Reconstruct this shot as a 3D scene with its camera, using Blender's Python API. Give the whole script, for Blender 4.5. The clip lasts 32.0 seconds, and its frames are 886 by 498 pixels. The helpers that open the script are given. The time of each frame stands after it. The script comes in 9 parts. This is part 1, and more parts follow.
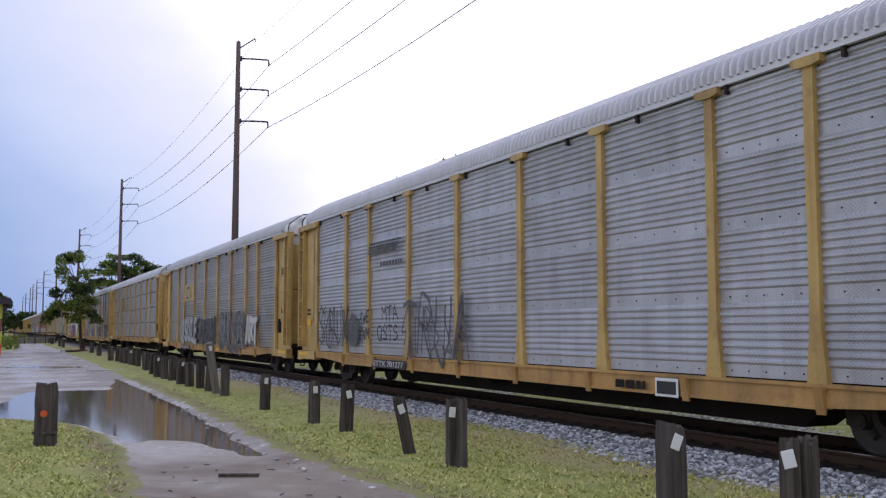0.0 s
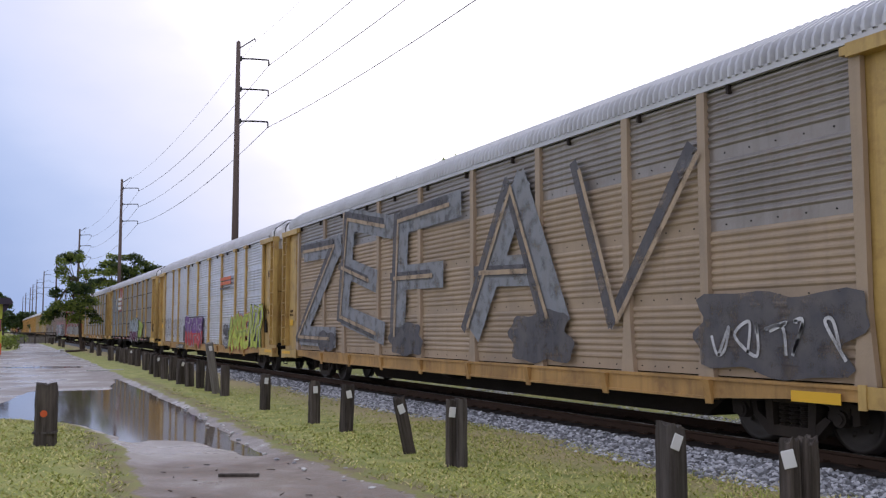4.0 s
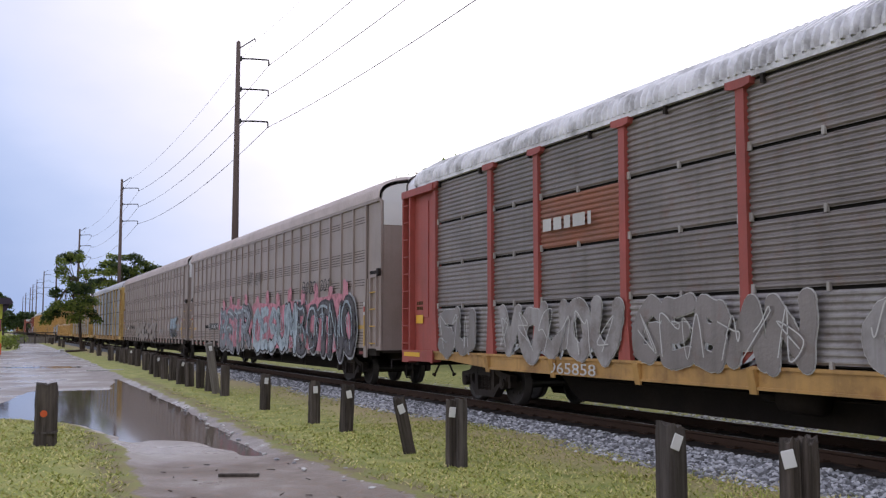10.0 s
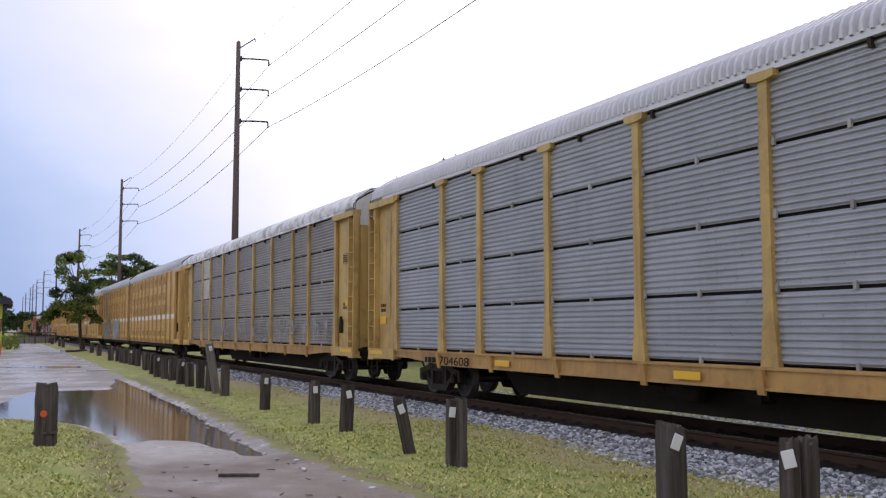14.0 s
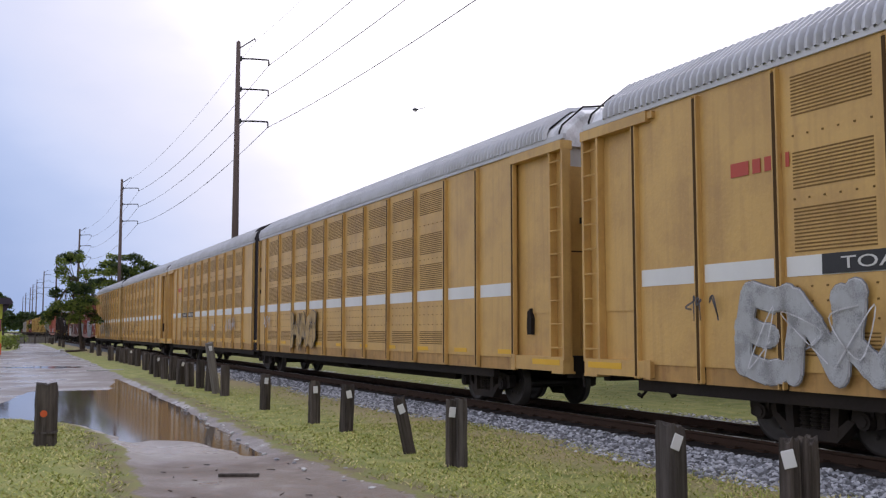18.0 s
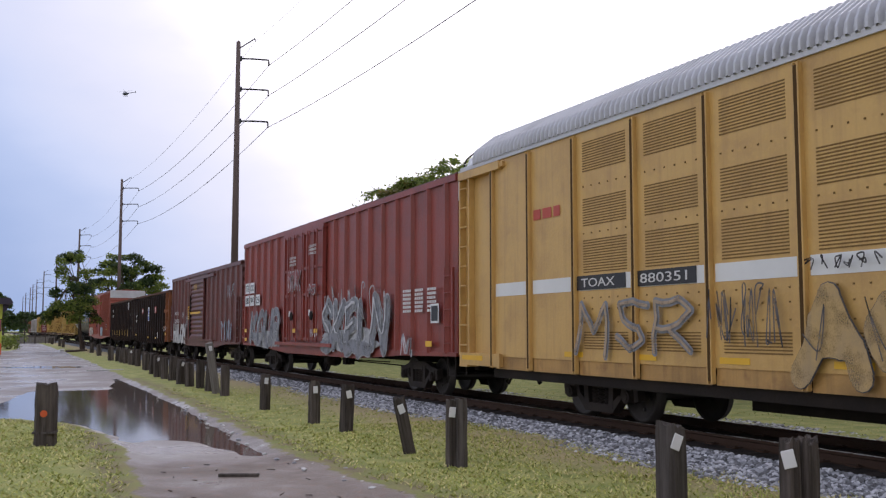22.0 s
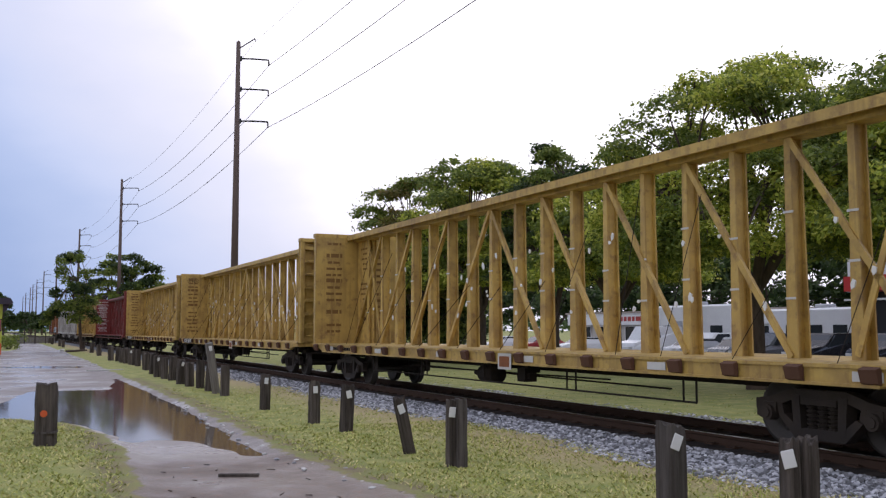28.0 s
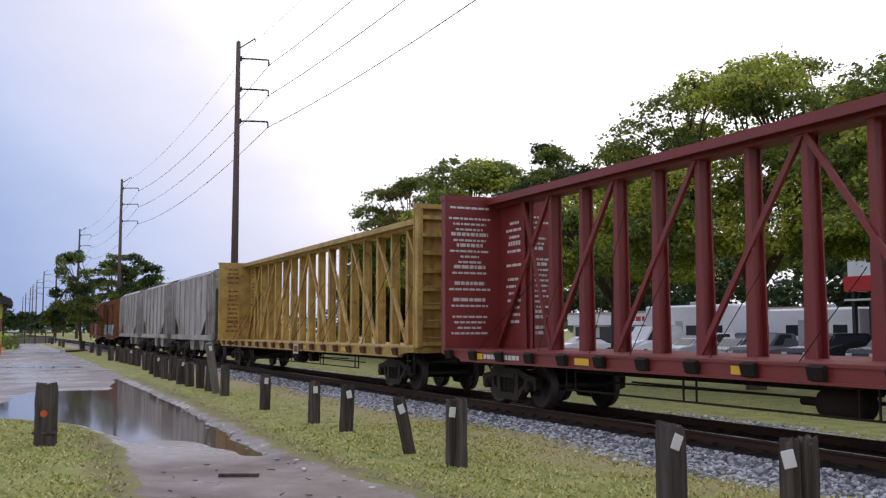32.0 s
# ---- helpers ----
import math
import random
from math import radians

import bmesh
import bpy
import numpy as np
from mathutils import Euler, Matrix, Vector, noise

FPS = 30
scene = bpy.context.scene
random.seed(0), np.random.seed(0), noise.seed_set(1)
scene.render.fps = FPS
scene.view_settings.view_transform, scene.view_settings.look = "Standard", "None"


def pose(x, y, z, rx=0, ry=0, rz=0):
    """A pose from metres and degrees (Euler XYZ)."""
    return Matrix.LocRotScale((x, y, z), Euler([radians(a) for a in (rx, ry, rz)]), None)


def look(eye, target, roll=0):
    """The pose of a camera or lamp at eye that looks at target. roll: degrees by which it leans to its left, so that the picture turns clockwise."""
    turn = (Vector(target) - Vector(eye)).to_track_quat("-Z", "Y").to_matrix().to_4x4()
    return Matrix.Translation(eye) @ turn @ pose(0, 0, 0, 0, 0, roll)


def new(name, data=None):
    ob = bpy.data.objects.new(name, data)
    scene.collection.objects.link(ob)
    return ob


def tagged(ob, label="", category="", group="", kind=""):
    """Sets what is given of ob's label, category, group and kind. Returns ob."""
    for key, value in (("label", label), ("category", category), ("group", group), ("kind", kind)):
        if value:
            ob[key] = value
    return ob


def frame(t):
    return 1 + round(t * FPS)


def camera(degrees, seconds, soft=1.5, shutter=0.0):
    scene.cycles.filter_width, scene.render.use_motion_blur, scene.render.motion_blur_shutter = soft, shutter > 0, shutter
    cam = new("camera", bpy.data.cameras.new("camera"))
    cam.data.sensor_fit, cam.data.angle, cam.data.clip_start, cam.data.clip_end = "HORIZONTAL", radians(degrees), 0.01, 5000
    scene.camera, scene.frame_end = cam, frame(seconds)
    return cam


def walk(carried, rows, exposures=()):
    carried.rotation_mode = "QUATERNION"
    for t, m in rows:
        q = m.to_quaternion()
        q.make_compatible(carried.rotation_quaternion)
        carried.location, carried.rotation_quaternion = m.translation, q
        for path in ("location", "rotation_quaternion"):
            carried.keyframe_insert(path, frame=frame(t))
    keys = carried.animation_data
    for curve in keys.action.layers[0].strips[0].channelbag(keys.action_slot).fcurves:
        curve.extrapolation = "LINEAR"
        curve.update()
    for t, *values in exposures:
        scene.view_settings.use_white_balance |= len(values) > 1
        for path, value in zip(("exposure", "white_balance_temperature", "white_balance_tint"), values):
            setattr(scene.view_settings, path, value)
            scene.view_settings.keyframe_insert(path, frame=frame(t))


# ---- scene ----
# world: the track runs along +y, the eye stands at x = 0, y = 0
TRACK_X, RAIL_Z = 10.86, 0.30
SPEED = 20.95
cam = camera(49.5, 32.0, soft=1.25)
EYE = pose(0, 0, 1.88, 94.84, 0, -24.96)
walk(cam, [(0.0, EYE), (32.0, EYE)], exposures=[
    (0.0, -0.06, 5950, 16), (1.5, 0.04, 6200, 16), (3.0, 0.08, 6250, 16), (6.0, -0.10, 5850, 16), (7.5, 0.06, 6100, 16), (9.0, 0.10, 6250, 16), (14.0, 0.10, 6250, 16),
    (17.0, 0.0, 6200, 16), (22.0, 0.0, 6200, 16), (24.0, 0.10, 6300, 16), (25.5, 0.10, 6300, 16), (28.0, -0.03, 6150, 16), (32.0, -0.06, 6200, 16)])

# ---- world and sun ----
world = bpy.data.worlds.new("overcast_sky")
scene.world = world
world.use_nodes = True


def build_sky():
    nt = world.node_tree
    nt.nodes.clear()
    n, l = nt.nodes.new, nt.links.new
    out, bg = n("ShaderNodeOutputWorld"), n("ShaderNodeBackground")
    sky = n("ShaderNodeTexSky")
    sky.sky_type, sky.sun_disc = "NISHITA", False
    sky.sun_elevation, sky.sun_rotation = radians(48), radians(38)
    sky.air_density, sky.dust_density = 1.4, 2.0
    co = n("ShaderNodeTexCoord")
    mp = n("ShaderNodeMapping")
    mp.inputs["Scale"].default_value = (1.0, 1.0, 2.2)
    l(co.outputs["Generated"], mp.inputs["Vector"])
    cl = n("ShaderNodeTexNoise")
    cl.inputs["Scale"].default_value, cl.inputs["Detail"].default_value = 2.3, 6
    l(mp.outputs[0], cl.inputs["Vector"])
    # brightness of the cloud sheet falls off away from the veiled sun
    dot = n("ShaderNodeVectorMath")
    dot.operation = "DOT_PRODUCT"
    sun_dir = Vector((math.sin(radians(38)) * math.cos(radians(30)), math.cos(radians(38)) * math.cos(radians(30)), math.sin(radians(30))))
    dot.inputs[1].default_value = sun_dir
    nrm = n("ShaderNodeVectorMath")
    nrm.operation = "NORMALIZE"
    l(co.outputs["Generated"], nrm.inputs[0])
    l(nrm.outputs[0], dot.inputs[0])
    add = n("ShaderNodeMath")
    add.operation = "MULTIPLY_ADD"
    l(cl.outputs[0], add.inputs[0])
    add.inputs[1].default_value = 0.16
    l(dot.outputs["Value"], add.inputs[2])
    half = n("ShaderNodeMath")
    half.operation = "MULTIPLY_ADD"
    l(add.outputs[0], half.inputs[0])
    half.inputs[1].default_value, half.inputs[2].default_value = 0.5, 0.5
    rp = n("ShaderNodeValToRGB")
    e = rp.color_ramp.elements
    e[0].position, e[0].color = 0.0, (1.0, 1.0, 1.05, 1)
    e[1].position, e[1].color = 1.0, (1.6, 1.54, 1.56, 1)
    for pos, col in ((0.62, (0.95, 0.98, 1.08, 1)), (0.76, (0.72, 0.80, 0.95, 1)), (0.84, (0.41, 0.54, 0.80, 1)), (0.892, (0.38, 0.505, 0.78, 1)), (0.918, (0.54, 0.645, 0.89, 1)),
                     (0.932, (0.68, 0.755, 0.96, 1)), (0.955, (0.84, 0.86, 0.99, 1)), (0.975, (1.02, 1.0, 1.08, 1)), (0.99, (1.3, 1.25, 1.32, 1))):
        k = rp.color_ramp.elements.new(pos)
        k.color = col
    l(half.outputs[0], rp.inputs[0])
    sc = n("ShaderNodeVectorMath")
    sc.operation = "SCALE"
    l(sky.outputs[0], sc.inputs[0])
    sc.inputs["Scale"].default_value = 0.05
    mx = n("ShaderNodeMix")
    mx.data_type = "RGBA"
    mx.inputs["Factor"].default_value = 0.88
    l(sc.outputs[0], mx.inputs["A"])
    l(rp.outputs[0], mx.inputs["B"])
    l(mx.outputs["Result"], bg.inputs["Color"])
    bg.inputs["Strength"].default_value = 1.0
    l(bg.outputs[0], out.inputs[0])


build_sky()
sun = new("sun", bpy.data.lights.new("sun", "SUN"))
sun.data.energy, sun.data.angle, sun.data.color = 0.65, radians(25), (1.0, 0.96, 0.9)
sun.matrix_world = look((0, 0, 60), (-25, -18, 0))

# ---- materials ----
def material(name, color, rough=0.7, metal=0.0, dirt=None, amount=0.35, scale=1.2, grain=18.0, bump=0.25, stretch=(1, 1, 1), vary=0.0, streak=0.0, rust=0.0, rust_color=(0.16, 0.06, 0.025), perf=0.0, gloss=False):
    """A weathered surface: broad stains, fine grain, run-down streaks, rust blooms, fine relief, small change from thing to thing."""
    m = bpy.data.materials.new(name)
    m.use_nodes = True
    nt = m.node_tree
    n, l = nt.nodes.new, nt.links.new
    b = nt.nodes["Principled BSDF"]
    b.inputs["Roughness"].default_value, b.inputs["Metallic"].default_value = rough, metal
    b.inputs["Specular IOR Level"].default_value = 0.2 if rough > 0.7 else 0.9 if gloss else 0.5
    co = n("ShaderNodeTexCoord")
    mp = n("ShaderNodeMapping")
    mp.inputs["Scale"].default_value = stretch
    l(co.outputs["Object"], mp.inputs["Vector"])
    src = mp.outputs[0]
    if vary or rust or streak:
        oi = n("ShaderNodeObjectInfo")
        sh = n("ShaderNodeMath")
        sh.operation = "MULTIPLY"
        l(oi.outputs["Random"], sh.inputs[0])
        sh.inputs[1].default_value = 37.0
        ad = n("ShaderNodeVectorMath")
        ad.operation = "ADD"
        l(mp.outputs[0], ad.inputs[0])
        l(sh.outputs[0], ad.inputs[1])
        src = ad.outputs[0]

    def noise_tex(s, detail, vec=None):
        t = n("ShaderNodeTexNoise")
        t.inputs["Scale"].default_value, t.inputs["Detail"].default_value = s, detail
        l(vec or src, t.inputs["Vector"])
        return t.outputs[0]

    def ramp(sock, lo, hi):
        r = n("ShaderNodeMapRange")
        r.inputs["From Min"].default_value, r.inputs["From Max"].default_value = lo, hi
        l(sock, r.inputs["Value"])
        return r.outputs[0]

    def blend(a, bcol, fac, mode="MIX"):
        x = n("ShaderNodeMix")
        x.data_type, x.blend_type = "RGBA", mode
        for sock, v in (("A", a), ("B", bcol)):
            if isinstance(v, tuple):
                x.inputs[sock].default_value = (*v, 1)
            else:
                l(v, x.inputs[sock])
        if isinstance(fac, float):
            x.inputs["Factor"].default_value = fac
        else:
            l(fac, x.inputs["Factor"])
        return x.outputs["Result"]

    def times(sock, k):
        t = n("ShaderNodeMath")
        t.operation = "MULTIPLY"
        l(sock, t.inputs[0])
        t.inputs[1].default_value = k
        return t.outputs[0]

    dirt = dirt or tuple(c * 0.45 for c in color)
    broad, fine = noise_tex(scale, 5), noise_tex(grain, 4)
    c = blend(color, dirt, times(ramp(broad, 0.42, 0.72), amount))
    c = blend(c, tuple(min(1, v * 1.25) for v in color), times(ramp(fine, 0.5, 0.75), amount * 0.45))
    if streak:
        sm = n("ShaderNodeMapping")
        sm.inputs["Scale"].default_value = (7, 7, 0.35)
        l(src, sm.inputs["Vector"])
        c = blend(c, dirt, times(ramp(noise_tex(1.0, 4, sm.outputs[0]), 0.5, 0.78), streak))
    if rust:
        c = blend(c, rust_color, times(ramp(noise_tex(scale * 2.7, 7), 0.6 - rust * 0.15, 0.70), min(1.0, rust * 1.6)))
    if perf:
        sp = n("ShaderNodeSeparateXYZ")
        l(co.outputs["Object"], sp.inputs[0])

        def sine(sock, period):
            a = n("ShaderNodeMath")
            a.operation = "SINE"
            l(times(sock, math.tau / period), a.inputs[0])
            return a.outputs[0]

        def product(a, bb):
            p = n("ShaderNodeMath")
            p.operation = "MULTIPLY"
            l(a, p.inputs[0])
            l(bb, p.inputs[1])
            return p.outputs[0]
        holes = ramp(product(sine(sp.outputs[1], 0.07), sine(sp.outputs[2], 0.05)), 0.25, 0.55)
        holes = product(holes, ramp(sine(sp.outputs[1], 0.64), -0.35, 0.0))
        c = blend(c, (0.02, 0.02, 0.022), times(holes, perf))
    if vary:
        hv = n("ShaderNodeHueSaturation")
        l(times(oi.outputs["Random"], 1.0), hv.inputs["Value"])
        mr = n("ShaderNodeMapRange")
        mr.inputs["To Min"].default_value, mr.inputs["To Max"].default_value = 1 - vary, 1 + vary
        l(oi.outputs["Random"], mr.inputs["Value"])
        l(mr.outputs[0], hv.inputs["Value"])
        l(c, hv.inputs["Color"])
        c = hv.outputs[0]
    l(c, b.inputs["Base Color"])
    rr = n("ShaderNodeMapRange")
    rr.inputs["To Min"].default_value, rr.inputs["To Max"].default_value = max(0.05, rough - 0.12), min(1, rough + 0.12)
    l(fine, rr.inputs["Value"])
    l(rr.outputs[0], b.inputs["Roughness"])
    if bump:
        bp = n("ShaderNodeBump")
        bp.inputs["Strength"].default_value, bp.inputs["Distance"].default_value = bump, 0.02
        l(fine, bp.inputs["Height"])
        l(bp.outputs[0], b.inputs["Normal"])
    return m


def plain(name, color, rough=0.6, metal=0.0, amount=0.15):
    return material(name, color, rough, metal, amount=amount, bump=0.05)


# ---- mesh kit ----
def link(name, me, parent=None, label="", m=None):
    ob = new(name, me)
    if parent is not None:
        ob.parent = parent
    if m is not None:
        ob.matrix_basis = m
    if label:
        ob["label"] = label
    return ob


def mesh_of(name, bm, mat, smooth=False):
    me = bpy.data.meshes.new(name)
    bm.normal_update()
    bm.to_mesh(me)
    bm.free()
    for one in mat if isinstance(mat, tuple) else (mat,):
        me.materials.append(one)
    if smooth:
        for p in me.polygons:
            p.use_smooth = True
    return me


def part(name, bm, mat, parent=None, label="", m=None, smooth=False):
    return link(name, mesh_of(name, bm, mat, smooth), parent, label, m)


def thing(name, label, category, group="", kind="", m=None):
    ob = new(name)
    if m is not None:
        ob.matrix_basis = m
    return tagged(ob, label, category, group, kind)


def box(bm, x0, y0, z0, x1, y1, z1, m=None):
    vs = [bm.verts.new((x, y, z)) for x in (x0, x1) for y in (y0, y1) for z in (z0, z1)]
    for f in ((0, 1, 3, 2), (4, 6, 7, 5), (0, 4, 5, 1), (2, 3, 7, 6), (0, 2, 6, 4), (1, 5, 7, 3)):
        bm.faces.new([vs[i] for i in f])
    if m is not None:
        bmesh.ops.transform(bm, matrix=m, verts=vs)
    return vs


def boxes(*rows):
    bm = bmesh.new()
    for r in rows:
        box(bm, *r)
    return bm


def soft_box(x0, y0, z0, x1, y1, z1, r=0.02):
    bm = boxes((x0, y0, z0, x1, y1, z1))
    bmesh.ops.bevel(bm, geom=bm.edges[:], offset=r, segments=1, affect="EDGES")
    return bm


def extrude(bm, outline, a, b, axis="y"):
    """A prism of an outline in the plane across the axis, from a to b."""
    def at(p, t):
        return {"y": (p[0], t, p[1]), "x": (t, p[0], p[1]), "z": (p[0], p[1], t)}[axis]
    lo = [bm.verts.new(at(p, a)) for p in outline]
    hi = [bm.verts.new(at(p, b)) for p in outline]
    k = len(outline)
    for i in range(k):
        bm.faces.new((lo[i], lo[(i + 1) % k], hi[(i + 1) % k], hi[i]))
    bm.faces.new(lo[::-1])
    bm.faces.new(hi)
    bmesh.ops.recalc_face_normals(bm, faces=bm.faces[:])
    return bm


def prism(outline, a, b, axis="y"):
    return extrude(bmesh.new(), outline, a, b, axis)


def tube(bm, p, q, r0, r1=None, n=8, caps=True):
    p, q = Vector(p), Vector(q)
    d = q - p
    m = Matrix.Translation((p + q) / 2) @ d.to_track_quat("Z", "Y").to_matrix().to_4x4()
    bmesh.ops.create_cone(bm, cap_ends=caps, segments=n, radius1=r0, radius2=r0 if r1 is None else r1, depth=d.length, matrix=m)
    return bm


def tubes(*rows, n=8):
    bm = bmesh.new()
    for r in rows:
        tube(bm, *r, n=n)
    return bm


def lathe(profile, n=20, axis="x"):
    """A body of revolution from (along, radius) pairs."""
    bm = bmesh.new()
    rings = []
    for t, r in profile:
        ring = []
        for i in range(n):
            a = math.tau * i / n
            c, s = r * math.cos(a), r * math.sin(a)
            ring.append(bm.verts.new({"x": (t, c, s), "y": (c, t, s), "z": (c, s, t)}[axis]))
        rings.append(ring)
    for a, b in zip(rings, rings[1:]):
        for i in range(n):
            bm.faces.new((a[i], a[(i + 1) % n], b[(i + 1) % n], b[i]))
    bm.faces.new(rings[0])
    bm.faces.new(rings[-1])
    bmesh.ops.recalc_face_normals(bm, faces=bm.faces[:])
    return bm


CACHE = {}


def cached(key, mat, build, smooth=False):
    """One mesh for all alike pieces of one material."""
    k = (key, "+".join(m.name for m in mat) if isinstance(mat, tuple) else mat.name)
    if k not in CACHE:
        CACHE[k] = mesh_of(key[0] if isinstance(key, tuple) else key, build(), mat, smooth)
    return CACHE[k]


# ---- paints and steels of the train ----
SILVER = material("silver_sheet", (0.41, 0.41, 0.455), 0.32, 0.2, gloss=True, dirt=(0.25, 0.24, 0.25), amount=0.5, vary=0.10, streak=0.4, scale=1.6, perf=0.28)
SILVER_LIGHT = material("bright_silver_sheet", (0.59, 0.60, 0.67), 0.32, 0.2, gloss=True, dirt=(0.36, 0.35, 0.38), amount=0.5, vary=0.08, streak=0.4, scale=1.6, perf=0.25)
ALU_BLUE = material("blue_grey_sheet", (0.32, 0.33, 0.375), 0.32, 0.15, gloss=True, dirt=(0.19, 0.19, 0.20), amount=0.4, vary=0.06, streak=0.3)
GREY_SHEET = material("grey_sheet", (0.30, 0.297, 0.325), 0.32, 0.15, gloss=True, dirt=(0.14, 0.135, 0.13), amount=0.4, vary=0.06, streak=0.35)
BROWN_PERF = material("perforated_grimy_sheet", (0.236, 0.206, 0.193), 0.34, 0.1, gloss=True, dirt=(0.11, 0.095, 0.08), amount=0.5, vary=0.08, streak=0.4, rust=0.10, perf=0.3)
BROWN_SHEET = material("grimy_sheet", (0.240, 0.210, 0.194), 0.34, 0.1, gloss=True, dirt=(0.11, 0.09, 0.073), amount=0.5, vary=0.08, streak=0.45, rust=0.12)
DARK_SHEET = material("sooty_sheet", (0.205, 0.176, 0.168), 0.34, 0.1, gloss=True, dirt=(0.085, 0.07, 0.06), amount=0.5, vary=0.10, streak=0.45, rust=0.18)
TAN_SHEET = material("tan_painted_sheet", (0.38, 0.285, 0.20), 0.6, dirt=(0.2, 0.16, 0.13), amount=0.4, vary=0.07, streak=0.3)
TAUPE = material("taupe_paint", (0.325, 0.266, 0.243), 0.5, dirt=(0.2, 0.165, 0.14), amount=0.4, vary=0.04, streak=0.35)
YELLOW = material("railcar_yellow", (0.52, 0.35, 0.112), 0.5, dirt=(0.23, 0.13, 0.045), amount=0.6, vary=0.06, streak=0.55, rust=0.22)
YELLOW_GRIMY = material("grimy_yellow", (0.46, 0.265, 0.085), 0.6, dirt=(0.16, 0.09, 0.035), amount=0.6, vary=0.06, streak=0.5, rust=0.25)
YELLOW_NEW = material("fresh_yellow", (0.59, 0.365, 0.115), 0.45, dirt=(0.33, 0.185, 0.07), amount=0.5, vary=0.03, streak=0.4, rust=0.06)
BEAM_YELLOW = material("beam_yellow", (0.50, 0.335, 0.085), 0.55, dirt=(0.19, 0.105, 0.04), amount=0.6, scale=2.2, vary=0.10, streak=0.7, rust=0.30, rust_color=(0.13, 0.06, 0.035))
BEAM_RED = material("beam_oxide_red", (0.20, 0.026, 0.024), 0.5, dirt=(0.10, 0.02, 0.018), amount=0.4, vary=0.05, streak=0.2)
RED_RACK = material("rack_red", (0.36, 0.075, 0.06), 0.55, dirt=(0.18, 0.05, 0.04), amount=0.5, vary=0.08, streak=0.4, rust=0.12)
BOX_RED = material("boxcar_red", (0.26, 0.046, 0.032), 0.45, dirt=(0.14, 0.032, 0.024), amount=0.6, vary=0.03, streak=0.55, rust=0.08)
BOX_BROWN = material("boxcar_brown", (0.135, 0.037, 0.029), 0.45, dirt=(0.07, 0.026, 0.021), amount=0.7, vary=0.03, streak=0.6, rust=0.14, rust_color=(0.13, 0.05, 0.03))
BOX_ORANGE = material("boxcar_orange_red", (0.36, 0.095, 0.06), 0.55, dirt=(0.22, 0.06, 0.04), amount=0.4, vary=0.03, streak=0.3)
RUST_ORANGE = material("rusted_paint", (0.26, 0.095, 0.04), 0.75, dirt=(0.07, 0.04, 0.03), amount=0.7, vary=0.05, streak=0.5, rust=0.3)
GON_BLACK = material("gondola_black", (0.026, 0.019, 0.017), 0.75, dirt=(0.056, 0.034, 0.026), amount=0.7, vary=0.05, streak=0.4, rust=0.15)
TANK_BLACK = material("tank_black", (0.016, 0.0165, 0.019), 0.32, dirt=(0.05, 0.045, 0.04), amount=0.35, scale=0.7, streak=0.15)
HOPPER_GREY = material("hopper_grey", (0.42, 0.40, 0.385), 0.6, dirt=(0.13, 0.10, 0.08), amount=0.8, scale=0.7, vary=0.12, streak=0.8, rust=0.1)
ROOF_SILVER = material("galvanised_roof", (0.62, 0.61, 0.65), 0.42, 0.2, dirt=(0.40, 0.39, 0.41), amount=0.4, streak=0.15)
ROOF_GREY = material("grey_roof", (0.54, 0.54, 0.57), 0.45, 0.3, dirt=(0.28, 0.27, 0.27), amount=0.35)
ROOF_TAUPE = material("taupe_roof", (0.58, 0.50, 0.485), 0.45, 0.1, dirt=(0.3, 0.26, 0.24), amount=0.35)
ROOF_WORN = material("peeling_roof", (0.82, 0.81, 0.84), 0.5, 0.2, dirt=(0.2, 0.19, 0.19), amount=0.8, scale=2.4)
WHITE_PAINT = plain("white_paint", (0.72, 0.72, 0.72), 0.5)
OFF_WHITE = material("weathered_white", (0.55, 0.54, 0.53), 0.6, dirt=(0.3, 0.28, 0.26), amount=0.5, grain=9)
BLACK_PAINT = plain("black_paint", (0.018, 0.017, 0.02), 0.5)
UNDER = material("grimy_underframe", (0.018, 0.014, 0.012), 0.85, dirt=(0.04, 0.03, 0.022), amount=0.5, vary=0.1)
TRUCK_STEEL = material("truck_steel", (0.026, 0.021, 0.019), 0.75, dirt=(0.06, 0.045, 0.034), amount=0.6, vary=0.1)
WHEEL_STEEL = material("wheel_steel", (0.04, 0.034, 0.031), 0.55, 0.4, dirt=(0.03, 0.025, 0.02), amount=0.5)
TREAD_STEEL = plain("worn_tread", (0.35, 0.34, 0.33), 0.3, 0.9)
BELLOWS = material("bellows_rubber", (0.022, 0.017, 0.02), 0.8, amount=0.3)
# painted shade of the post channels; also the ink of small stencils
GROOVE_SHADE_INK = plain("post_groove_brown", (0.075, 0.04, 0.014), 0.8)
MUSTARD = plain("mustard_paint", (0.50, 0.30, 0.055), 0.5)
# grey-brown that paints the shade inside the vent slots
TAUPE_SLOT_SHADE = plain("taupe_slot_shade", (0.10, 0.082, 0.072), 0.8)
# brown for the shadow under yellow louvres, put into the colour
LOUVRE_SHADE = plain("louvre_shade", (0.20, 0.118, 0.042), 0.8)
FADED_INK = plain("faded_brown_ink", (0.20, 0.115, 0.045), 0.8)
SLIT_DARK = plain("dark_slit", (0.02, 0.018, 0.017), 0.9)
STENCIL = plain("stencil_white", (0.62, 0.61, 0.6), 0.6)
SAFETY_YELLOW = plain("safety_yellow", (0.75, 0.43, 0.02), 0.45)
